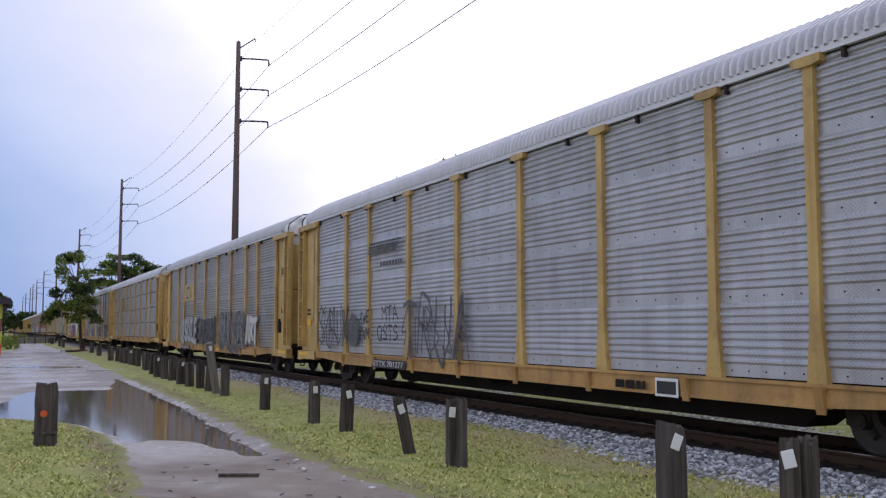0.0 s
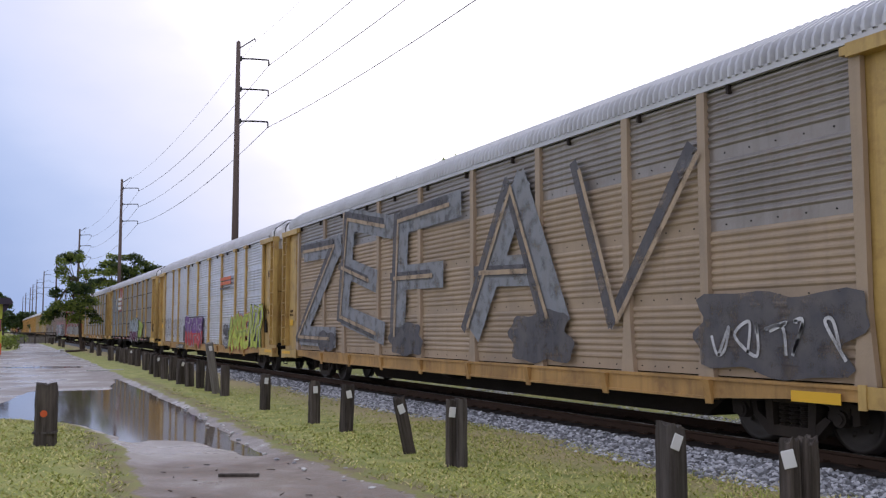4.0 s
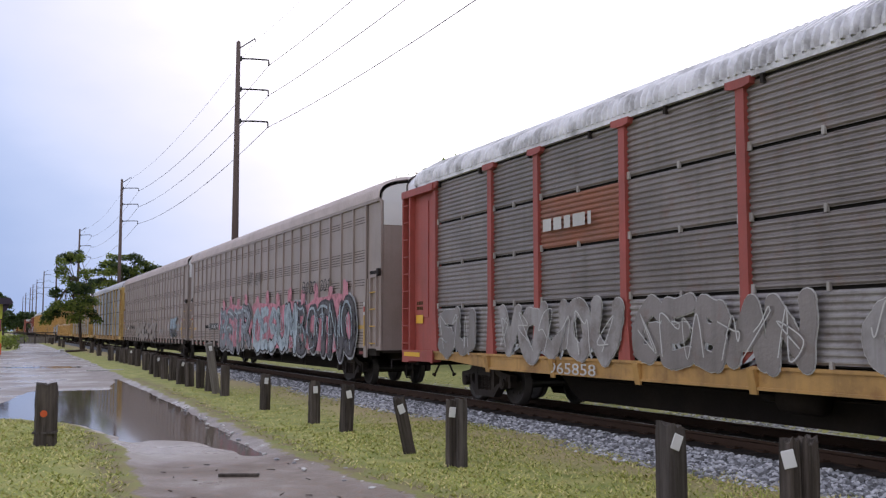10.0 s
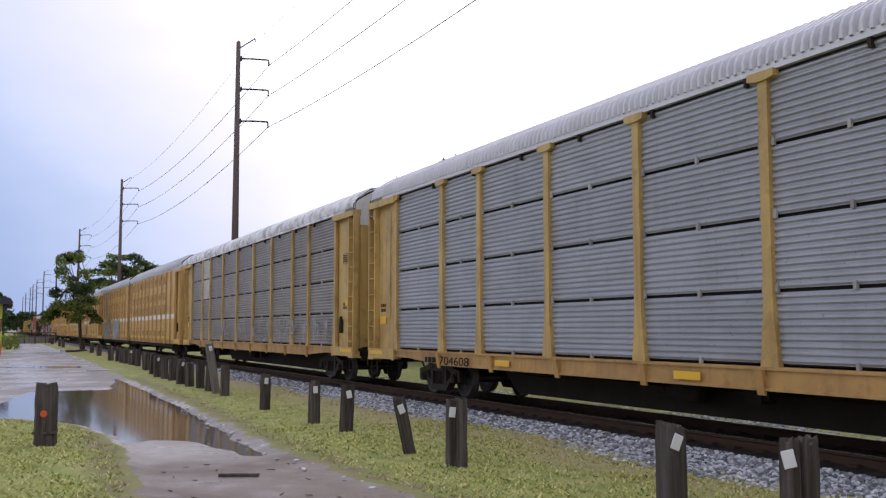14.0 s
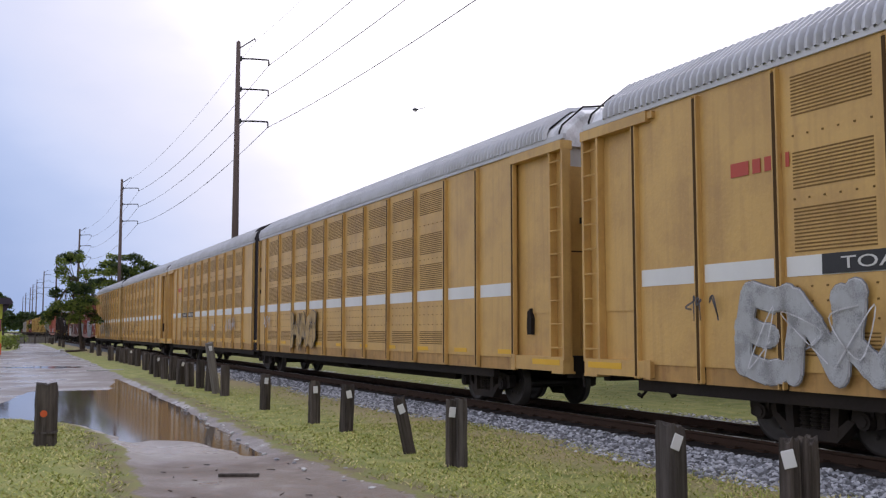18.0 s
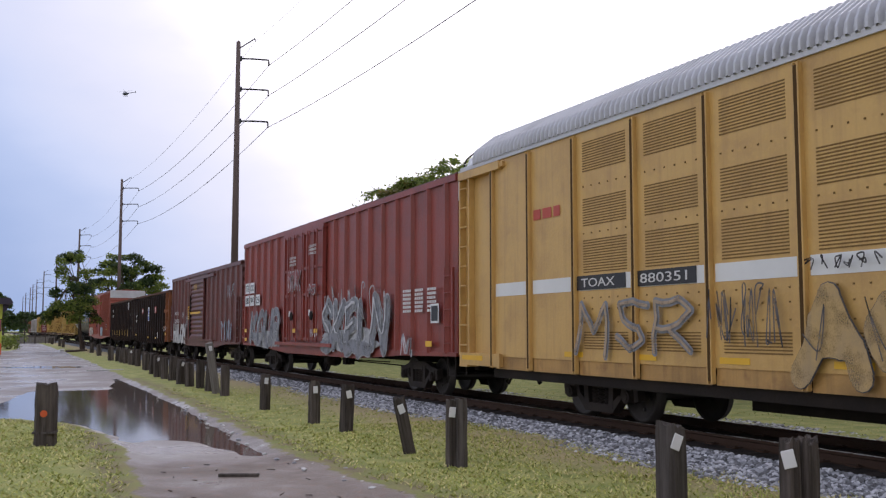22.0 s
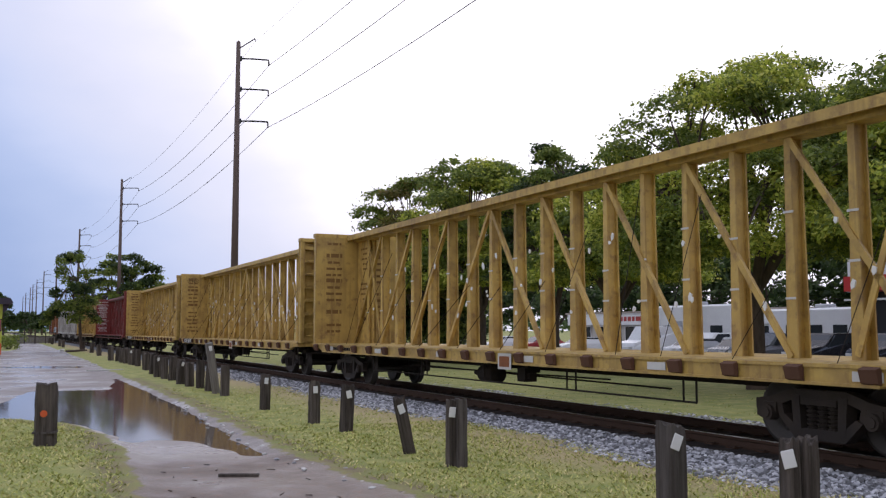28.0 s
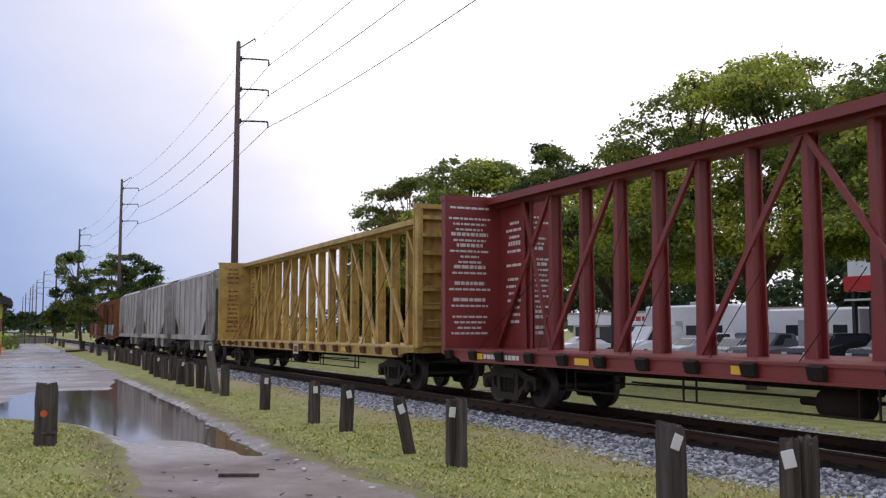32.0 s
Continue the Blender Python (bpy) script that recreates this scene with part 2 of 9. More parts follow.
ORANGE_RED = plain("decal_red", (0.45, 0.06, 0.035), 0.5)
ORANGE_LOGO = plain("decal_orange", (0.6, 0.12, 0.03), 0.5)
DECAL_BLUE = plain("decal_blue", (0.05, 0.08, 0.32), 0.5)
FADED_RED = material("faded_red_panel", (0.40, 0.09, 0.075), 0.6, dirt=(0.25, 0.1, 0.09), amount=0.5)
FADED_ORANGE = material("faded_orange_panel", (0.30, 0.12, 0.075), 0.65, dirt=(0.2, 0.12, 0.1), amount=0.7, grain=9)
BLUE_WASH = material("blue_oversprayed_sheet", (0.27, 0.29, 0.33), 0.6, 0.05, dirt=(0.15, 0.14, 0.14), amount=0.5, vary=0.06, streak=0.4)
CHALKED = material("chalky_oversprayed_sheet", (0.33, 0.31, 0.31), 0.65, 0.0, dirt=(0.15, 0.125, 0.115), amount=0.85, scale=2.6, vary=0.08, streak=0.5, rust=0.1)


def worn_through(m, least=0.5):
    """Thin, chalky paint: patchy cover and fine speckle that let the sheet below show."""
    nt = m.node_tree
    co, a, b = nt.nodes.new("ShaderNodeTexCoord"), nt.nodes.new("ShaderNodeTexNoise"), nt.nodes.new("ShaderNodeTexNoise")
    a.inputs["Scale"].default_value, a.inputs["Detail"].default_value = 3.2, 9
    b.inputs["Scale"].default_value, b.inputs["Detail"].default_value = 46.0, 2
    for t in (a, b):
        nt.links.new(co.outputs["Object"], t.inputs["Vector"])
    add, rg = nt.nodes.new("ShaderNodeMath"), nt.nodes.new("ShaderNodeMapRange")
    add.operation = "MULTIPLY_ADD"
    nt.links.new(b.outputs[0], add.inputs[0])
    add.inputs[1].default_value = 0.35
    nt.links.new(a.outputs[0], add.inputs[2])
    for k, v in (("From Min", 0.52), ("From Max", 0.70), ("To Min", least), ("To Max", 1.0)):
        rg.inputs[k].default_value = v
    nt.links.new(add.outputs[0], rg.inputs["Value"])
    nt.links.new(rg.outputs[0], nt.nodes["Principled BSDF"].inputs["Alpha"])


SPRAY = {}
for key, c in {"black": (0.02, 0.018, 0.025), "white": (0.6, 0.6, 0.63), "grey": (0.23, 0.24, 0.27), "dark": (0.075, 0.072, 0.085),
               "purple": (0.16, 0.05, 0.26), "red": (0.5, 0.035, 0.045), "green": (0.28, 0.36, 0.06), "lime": (0.48, 0.55, 0.07),
               "pink": (0.58, 0.22, 0.28), "ice": (0.42, 0.5, 0.56), "maroon": (0.16, 0.025, 0.10), "sky": (0.36, 0.46, 0.55), "silver": (0.42, 0.43, 0.45), "tan": (0.42, 0.31, 0.21), "ochre": (0.46, 0.31, 0.13)}.items():
    SPRAY[key] = material("spray_" + key, c, 0.7, dirt=tuple(0.5 * v + 0.5 * g for v, g in zip(c, (0.2, 0.175, 0.16))), amount=0.75, scale=2.6, grain=26, streak=0.55, bump=0.05)
    worn_through(SPRAY[key])

TURN = pose(0, 0, 0, 0, 0, 180)
FACE = Matrix(((0, 0, -1, 0), (-1, 0, 0, 0), (0, 1, 0, 0), (0, 0, 0, 1)))  # lettering plane of the side at -x


def both(name, me, car, m, label=""):
    """A side piece on both sides of a car."""
    return [link(name, me, car, label, m), link(name, me, car, label, TURN @ m)]


def at(x=0.0, y=0.0, z=0.0):
    return Matrix.Translation((x, y, z))


# ---- lettering and spray paint ----
def letters(text, offset=0.0, depth=0.003):
    """A mesh of built-in font lettering, one unit high, centred."""
    cu = bpy.data.curves.new("lettering", "FONT")
    cu.body, cu.size, cu.extrude, cu.offset, cu.resolution_u = text, 1.0, depth, offset, 3
    cu.align_x, cu.align_y = "CENTER", "CENTER"
    ob = bpy.data.objects.new("lettering", cu)
    scene.collection.objects.link(ob)
    dg = bpy.context.evaluated_depsgraph_get()
    me = bpy.data.meshes.new_from_object(ob.evaluated_get(dg))
    bpy.data.objects.remove(ob)
    bpy.data.curves.remove(cu)
    me.materials.clear()
    return me


DROP = [0.0]  # how far the sill of the car being built hangs lower


def fit_letters(name, text, car, y0, y1, z0, z1, mat, x, offset=0.0, shear=0.0, label="", squeeze=True):
    """Lettering fitted into the box y0 (its start) to y1, z0 to z1 on the side at x."""
    if z1 < 1.06:
        z0, z1 = z0 - DROP[0], z1 - DROP[0]
    me = letters(text, offset)
    vs = np.empty(len(me.vertices) * 3)
    me.vertices.foreach_get("co", vs)
    vs = vs.reshape(-1, 3)
    lo, hi = vs.min(0), vs.max(0)
    w, h = abs(y0 - y1), z1 - z0
    vs[:, 0] = (vs[:, 0] - (lo[0] + hi[0]) / 2) / (hi[0] - lo[0]) * w
    vs[:, 1] = (vs[:, 1] - (lo[1] + hi[1]) / 2) / (hi[1] - lo[1]) * h
    vs[:, 0] += shear * vs[:, 1]
    me.vertices.foreach_set("co", vs.ravel())
    me.update()
    me.name = name
    me.materials.append(mat)
    return link(name, me, car, label, at(x, (y0 + y1) / 2, (z0 + z1) / 2) @ FACE)


def plate(name, car, y0, y1, z0, z1, mat, x, depth=0.006, label=""):
    if z1 < 1.06:
        z0, z1 = z0 - DROP[0], z1 - DROP[0]
    return part(name, boxes((x - depth, min(y0, y1), z0, x, max(y0, y1), z1)), mat, car, label)


def bars(name, car, y0, y1, z0, z1, mat, x, rows=2, seed=1, label=""):
    """Rows of short bars in place of small writing."""
    if z1 < 1.06:
        z0, z1 = z0 - DROP[0], z1 - DROP[0]
    rnd = random.Random(seed)
    bm = bmesh.new()
    h = (z1 - z0) / rows
    for r in range(rows):
        y, end = max(y0, y1), min(y0, y1)
        while y > end + 0.02:
            w = min(rnd.uniform(0.5, 1.2) * h, y - end)
            box(bm, x - 0.004, y - w, z1 - (r + 0.8) * h, x, y, z1 - (r + 0.15) * h)
            y -= w + 0.25 * h
    return tagged(part(name, bm, mat, car, label), kind="stuff")


def ribbon(bm, pts, width, depth=0.004):
    """A flat spray stroke along points (y, z), built standing at x = 0 and facing -x."""
    n = len(pts)
    rows = []
    for i, (y, z) in enumerate(pts):
        a, b = pts[max(0, i - 1)], pts[min(n - 1, i + 1)]
        d = Vector((b[0] - a[0], b[1] - a[1]))
        d = d.normalized() if d.length else Vector((1, 0))
        w = width * 0.5
        rows.append((bm.verts.new((-depth, y - d.y * w, z + d.x * w)), bm.verts.new((-depth, y + d.y * w, z - d.x * w))))
    for a, b in zip(rows, rows[1:]):
        bm.faces.new((a[0], b[0], b[1], a[1]))


def tag(car, y0, y1, z0, z1, mat, x, seed, count=5, width=0.05, label="", name="graffiti_tag"):
    """A scrawled spray tag: letter-like loops and strokes in a row."""
    rnd = random.Random(seed)
    bm = bmesh.new()
    w, h = (y0 - y1) / count, z1 - z0
    for i in range(count):
        cy = y0 - (i + 0.5) * w
        base = [(rnd.uniform(-0.55, 0.55) * w, z0 + rnd.random() * h) for _ in range(rnd.randint(4, 6))]
        base[0] = (base[0][0], z0 + rnd.uniform(0, 0.15) * h)
        base[1] = (base[1][0], z1 - rnd.uniform(0, 0.2) * h)
        pts = []
        for j in range(len(base) - 1):
            p0, p1, p2, p3 = (base[max(0, j - 1)], base[j], base[j + 1], base[min(len(base) - 1, j + 2)])
            for k in range(6):
                t = k / 6
                pts.append(tuple(0.5 * (2 * p1[q] + (p2[q] - p0[q]) * t + (2 * p0[q] - 5 * p1[q] + 4 * p2[q] - p3[q]) * t * t + (3 * p1[q] - p0[q] - 3 * p2[q] + p3[q]) * t ** 3) for q in (0, 1)))
        ribbon(bm, [(cy + p[0], p[1]) for p in pts], width)
    return part(name, bm, mat, car, label, at(x))


def blob(car, y0, y1, z0, z1, mat, x, seed, name="spray_patch", rough=0.18, label="", lobes=7):
    """A patch of sprayed paint with a lobed outline."""
    rnd = random.Random(seed)
    rough, lobes = min(rough, 0.15), min(lobes, 4)
    k = 44
    ph = [rnd.uniform(0, 6.28) for _ in range(3)]
    bm = bmesh.new()
    vs = []
    for i in range(k):
        a = math.tau * i / k
        r = 1 - rough + rough * (0.5 * math.sin(lobes * a + ph[0]) + 0.35 * math.sin(2 * lobes * a + ph[1]) + 0.3 * math.sin(3 * a + ph[2]))
        c, s = math.cos(a), math.sin(a)
        q = max(abs(c), abs(s)) ** 0.65
        vs.append(bm.verts.new((0, (y0 + y1) / 2 + (y0 - y1) / 2 * r * c / q, (z0 + z1) / 2 + (z1 - z0) / 2 * r * s / q)))
    bm.faces.new(vs)
    bmesh.ops.recalc_face_normals(bm, faces=bm.faces[:])
    return part(name, bm, mat, car, label, at(x))


ROUND = [(0.5 + 0.5 * math.cos(math.tau * k / 12), 0.5 + 0.5 * math.sin(math.tau * k / 12)) for k in range(13)]
STROKES = {
    "a": [[(0, 0.1), (0.1, 0.9), (0.5, 0.55), (0.9, 1.0)], [(0.5, 0.55), (0.75, 0)]],
    "b": [[(0.9, 0.95), (0.2, 0.85), (0.05, 0.45), (0.5, 0.5), (0.95, 0.3), (0.6, 0), (0, 0.1)]],
    "c": [[(0.1, 0), (0.2, 1.0), (0.85, 0.8), (0.3, 0.5), (1, 0.05)]],
    "d": [[(0, 0.9), (0.3, 0.1), (0.5, 0.7), (0.75, 0.05), (1, 1)], [(0.2, 0.4), (0.8, 0.45)]],
    "e": [[(0.5, 1), (0.05, 0.6), (0.5, 0.15), (0.95, 0.55), (0.5, 1)], [(0.5, 0.15), (0.2, -0.1)]],
    "f": [[(0.05, 0.05), (0.3, 0.95), (0.6, 0.9), (0.95, 0.2)], [(0.25, 0.35), (0.9, 0.6)]],
    "g": [[(0.05, 0), (0.12, 0.95), (0.42, 1.0), (0.45, 0.3), (0.7, 0.95), (0.95, 0.9), (1, 0)]],
    "A": [[(0, 0), (0.5, 1), (1, 0)], [(0.2, 0.38), (0.8, 0.38)]],
    "B": [[(0, 0), (0, 1), (0.65, 0.98), (0.85, 0.76), (0.6, 0.54), (0, 0.5)], [(0.6, 0.54), (0.95, 0.28), (0.7, 0.02), (0, 0)]],
    "C": [[(0.95, 0.85), (0.6, 1), (0.15, 0.8), (0, 0.5), (0.15, 0.15), (0.6, 0), (0.95, 0.15)]],
    "D": [[(0, 0), (0, 1), (0.6, 0.95), (1, 0.6), (0.95, 0.3), (0.6, 0.03), (0, 0)]],
    "E": [[(0.9, 1), (0, 1), (0, 0), (0.9, 0)], [(0, 0.5), (0.7, 0.5)]],
    "F": [[(0.9, 1), (0, 1), (0, 0)], [(0, 0.5), (0.7, 0.5)]],
    "G": [[(0.95, 0.85), (0.6, 1), (0.15, 0.8), (0, 0.5), (0.15, 0.15), (0.6, 0), (0.95, 0.2), (0.95, 0.45), (0.55, 0.45)]],
    "H": [[(0, 0), (0, 1)], [(1, 0), (1, 1)], [(0, 0.5), (1, 0.5)]],
    "I": [[(0.5, 0), (0.5, 1)]],
    "K": [[(0, 0), (0, 1)], [(0.9, 1), (0.05, 0.45), (0.95, 0)]],
    "L": [[(0, 1), (0, 0), (0.9, 0)]],
    "M": [[(0, 0), (0.1, 1), (0.5, 0.4), (0.9, 1), (1, 0)]],
    "N": [[(0, 0), (0, 1), (1, 0), (1, 1)]],
    "O": [ROUND],
    "P": [[(0, 0), (0, 1), (0.65, 0.98), (0.95, 0.74), (0.65, 0.5), (0, 0.48)]],
    "R": [[(0, 0), (0, 1), (0.65, 0.98), (0.95, 0.74), (0.65, 0.5), (0, 0.48)], [(0.4, 0.48), (1, 0)]],
    "S": [[(0.95, 0.88), (0.5, 1), (0.08, 0.8), (0.3, 0.55), (0.8, 0.42), (0.92, 0.18), (0.5, 0), (0.05, 0.12)]],
    "T": [[(0, 1), (1, 1)], [(0.5, 1), (0.5, 0)]],
    "U": [[(0, 1), (0, 0.3), (0.5, 0), (1, 0.3), (1, 1)]],
    "V": [[(0, 1), (0.5, 0), (1, 1)]],
    "W": [[(0, 1), (0.2, 0), (0.5, 0.6), (0.8, 0), (1, 1)]],
    "Z": [[(0, 1), (1, 1), (0, 0), (1, 0)]],
    "Q": [ROUND, [(0.6, 0.3), (1, -0.1)]], "Y": [[(0, 1), (0.5, 0.5), (1, 1)], [(0.5, 0.5), (0.5, 0)]], "<": [[(1, 0.9), (0.1, 0.5), (0.9, 0.1)]],
    "4": [[(0.7, 0), (0.7, 1), (0, 0.35), (1, 0.35)]],
    "0": [ROUND], "1": [[(0.2, 0.8), (0.55, 1), (0.55, 0)]], "2": [[(0.05, 0.8), (0.5, 1), (0.92, 0.75), (0.05, 0), (0.95, 0)]],
}


def spray_word(name, word, car, y0, y1, z0, z1, mat, x, width, seed, shear, label="", lo=-9.0, hi=9.0, shift=(0.0, 0.0), cut=False):
    """Hand-sprayed lettering: swollen round strokes, every letter tilted, warped and pushed against its neighbours."""
    rnd = random.Random(seed)
    V, F = [], []
    w, h = abs(y0 - y1) / len(word), z1 - z0
    zlo, zhi = z0 + lo * h, z0 + hi * h
    level = 0
    for i, ch in enumerate(word):
        tilt, grow, rise, wob = rnd.uniform(-0.13, 0.13), rnd.uniform(0.93, 1.06), rnd.uniform(-0.05, 0.05), rnd.uniform(0, 6)
        if ch == " ":
            continue
        for line in STROKES[ch]:
            pts = []
            for (a, b), (c, d) in zip(line, line[1:]):
                for k in range(1 if cut else 3):
                    pts.append((a + (c - a) * k / 3, b + (d - b) * k / 3))
            pts.append(line[-1])
            out = []
            for a, b in pts:
                qx, qz = (a - 0.5) * w * 0.80 * grow, (b - 0.5) * h * 0.80 * grow
                qx += 0.035 * w * math.sin(b * 7 + wob)
                qz += 0.035 * h * math.sin(a * 6 + wob)
                px = qx * math.cos(tilt) - qz * math.sin(tilt) * 0.5 + shear * qz
                pz = qz * math.cos(tilt) + qx * math.sin(tilt) + rise * h
                out.append((y0 - (i + 0.5) * w - px + shift[0], (z0 + z1) / 2 + pz + shift[1]))
            for j, (py, pz) in enumerate(out):
                r = width / 2 * (1 + 0.10 * math.sin(j * 1.1 + wob))
                level += 1
                e = -0.00004 * level
                base = len(V)
                if not cut:
                    V += [(e, py + r * math.cos(math.tau * k / 12), min(zhi, max(zlo, pz + r * math.sin(math.tau * k / 12)))) for k in range(12)]
                    F.append(tuple(range(base + 11, base - 1, -1)))
                if j:
                    qy, qz = out[j - 1]
                    d = math.hypot(py - qy, pz - qz) or 1.0
                    ny, nz = -(pz - qz) / d * width / 2, (py - qy) / d * width / 2
                    if cut:
                        ty, tz = (py - qy) / d * width * 0.42, (pz - qz) / d * width * 0.42
                        py, pz, qy, qz = py + ty, pz + tz, qy - ty, qz - tz
                    base = len(V)
                    e -= 0.00002
                    V += [(e, yy, min(zhi, max(zlo, zz))) for yy, zz in ((qy + ny, qz + nz), (py + ny, pz + nz), (py - ny, pz - nz), (qy - ny, qz - nz))]
                    F.append((base, base + 1, base + 2, base + 3))
    me = bpy.data.meshes.new(name)
    me.from_pydata(V, [], F)
    me.materials.append(mat)
    return tagged(link(name, me, car, label, at(x)), kind="stuff")


def piece(car, word, y0, y1, z0, z1, fill, edge, x, shear=0.15, fat=0.05, glow=None, shine=None, label="", lower=None, cut=False, slim=1.0):
    """A sprayed lettering piece: outline, fill, and lights along the upper edges."""
    seed = sum(map(ord, word))
    w = abs(y0 - y1) / len(word)
    base = min(0.33 * w, 0.27 * (z1 - z0)) * slim
    e = max(0.015, fat * 0.75)
    if glow:
        spray_word("graffiti_glow", word, car, y0, y1, z0, z1, glow, x + 0.012, base + 3.8 * e, seed, shear, cut=cut)
    spray_word("graffiti_outline", word, car, y0, y1, z0, z1, edge, x, base + 2 * e, seed, shear, label, cut=cut)
    spray_word("graffiti_fill", word, car, y0, y1, z0, z1, fill, x - 0.014, base, seed, shear, cut=cut)
    if lower:
        spray_word("graffiti_fill", word, car, y0, y1, z0, z1, lower, x - 0.028, base, seed, shear, hi=0.45, cut=cut)
    if shine:
        spray_word("graffiti_shine", word, car, y0, y1, z0, z1, shine, x - 0.042, base * 0.22, seed, shear, lo=0.35, shift=(0.12 * base, 0.12 * base), cut=cut)
    # sketch lines within the letters
    if not cut:
        tag(car, max(y0, y1) - 0.1, min(y0, y1) + 0.1, z0 + 0.1, z1 - 0.12, edge, x - 0.046, seed + 5, max(3, len(word) + 1), 0.02, name="graffiti_line")


def script(name, car, y0, y1, z0, z1, ink, mat, x, rows, seed, wide=0.9):
    """Centred lines of small unreadable stencil writing on a sheet that faces -y, between y0 and y1 across."""
    rnd = random.Random(seed)
    bm = bmesh.new()
    pitch = (z1 - z0) / rows
    half = abs(y1 - y0) / 2
    for r in range(rows):
        if rnd.random() < 0.16:
            continue
        span = half * rnd.uniform(0.35, wide)
        big = rnd.random() < 0.2
        hgt = pitch * (0.62 if big else 0.38)
        xx = -span
        z = z1 - (r + 0.7) * pitch
        while xx < span:
            ww = rnd.uniform(0.5, 2.2) * pitch * 0.7
            box(bm, xx, -0.004, z, min(span, xx + ww), 0.0, z + hgt)
            xx += ww + pitch * 0.22
    ob = part(name, bm, mat, car)
    return tagged(ob, kind="stuff")


# ---- running gear ----
WHEELSETS = []


def wheelset_meshes():
    prof = [(-0.88, 0.05), (-0.88, 0.075), (-0.82, 0.085), (-0.815, 0.13), (-0.79, 0.15), (-0.775, 0.36), (-0.815, 0.39), (-0.815, 0.447),
            (-0.70, 0.457), (-0.69, 0.482), (-0.665, 0.482), (-0.66, 0.39), (-0.70, 0.36), (-0.71, 0.14), (-0.66, 0.09), (0, 0.08)]
    full = prof + [(-t, r) for t, r in prof[-2::-1]]
    bm = lathe(full, 28)
    for s in (-1, 1):
        for i in range(5):
            a = math.tau * i / 5
            tube(bm, (s * 0.79, 0.23 * math.cos(a), 0.23 * math.sin(a)), (s * 0.80, 0.23 * math.cos(a), 0.23 * math.sin(a)), 0.035, n=6)
    return bm


def sideframe():
    """A cast frame: arched top member, dished bottom member, two columns about the spring nest, bearing boxes with end caps."""
    bm = bmesh.new()
    top = [(-1.14, 0.50), (-1.14, 0.64), (-0.80, 0.69), (-0.45, 0.80), (0.45, 0.80), (0.80, 0.69), (1.14, 0.64), (1.14, 0.50), (0.78, 0.55), (0.42, 0.67), (-0.42, 0.67), (-0.78, 0.55)]
    foot = [(-0.70, 0.42), (-0.60, 0.46), (-0.36, 0.29), (0.36, 0.29), (0.60, 0.46), (0.70, 0.42), (0.42, 0.15), (-0.42, 0.15)]
    extrude(bm, top, -0.08, 0.08, "x")
    extrude(bm, foot, -0.09, 0.09, "x")
    for s in (-1, 1):
        extrude(bm, [(s * 0.30, 0.22), (s * 0.43, 0.22), (s * 0.47, 0.72), (s * 0.33, 0.72)], -0.095, 0.095, "x")
        extrude(bm, [(s * 0.62, 0.40), (s * 0.72, 0.42), (s * 0.78, 0.60), (s * 0.66, 0.60)], -0.07, 0.07, "x")
        extrude(bm, [(s * 1.02, 0.36), (s * 1.14, 0.40), (s * 1.14, 0.60), (s * 1.02, 0.60)], -0.07, 0.07, "x")
        box(bm, -0.10, s * 0.88 - 0.13, 0.47, 0.10, s * 0.88 + 0.13, 0.60)
        tube(bm, (-0.15, s * 0.88, 0.457), (0.0, s * 0.88, 0.457), 0.11, n=14)
        tube(bm, (-0.17, s * 0.88, 0.457), (-0.15, s * 0.88, 0.457), 0.07, n=8)
    box(bm, -0.10, -0.30, 0.60, 0.10, 0.30, 0.68)
    return bm


def coil(y):
    prof = [(0.27, 0.03)]
    for i in range(6):
        z = 0.28 + 0.055 * i
        prof += [(z, 0.06), (z + 0.008, 0.085), (z + 0.034, 0.085), (z + 0.042, 0.06)]
    bm = lathe(prof + [(0.62, 0.03)], 10, "z")
    bmesh.ops.translate(bm, verts=bm.verts[:], vec=(0, y, 0))
    return bm


def truck(car, y):
    t = part("truck", soft_box(-0.95, -0.22, 0.50, 0.95, 0.22, 0.74, 0.03), TRUCK_STEEL, car, "grimy cast steel truck", at(0, y))
    for s in (-1, 1):
        link("side_frame", cached("side_frame", TRUCK_STEEL, sideframe), t, "", at(-1.0) if s < 0 else TURN @ at(-1.0))
        for c in (-0.18, 0.0, 0.18):
            link("spring", cached(("spring", c), UNDER, lambda c=c: coil(c)), t, "", at(s * 1.0))
        w = link("wheelset", cached("wheelset", (WHEEL_STEEL, TREAD_STEEL), wheelset_meshes, True), t, "", at(0, s * 0.88, 0.457))
        WHEELSETS.append((w, y, s * 0.88))
        link("brake_beam", cached("brake_beam", UNDER, lambda: boxes((-0.6, -0.05, 0.33, 0.6, 0.05, 0.43), (-0.80, -0.04, 0.30, -0.66, 0.04, 0.52), (0.66, -0.04, 0.30, 0.80, 0.04, 0.52))), t, "", at(0, s * 0.36))
    return t


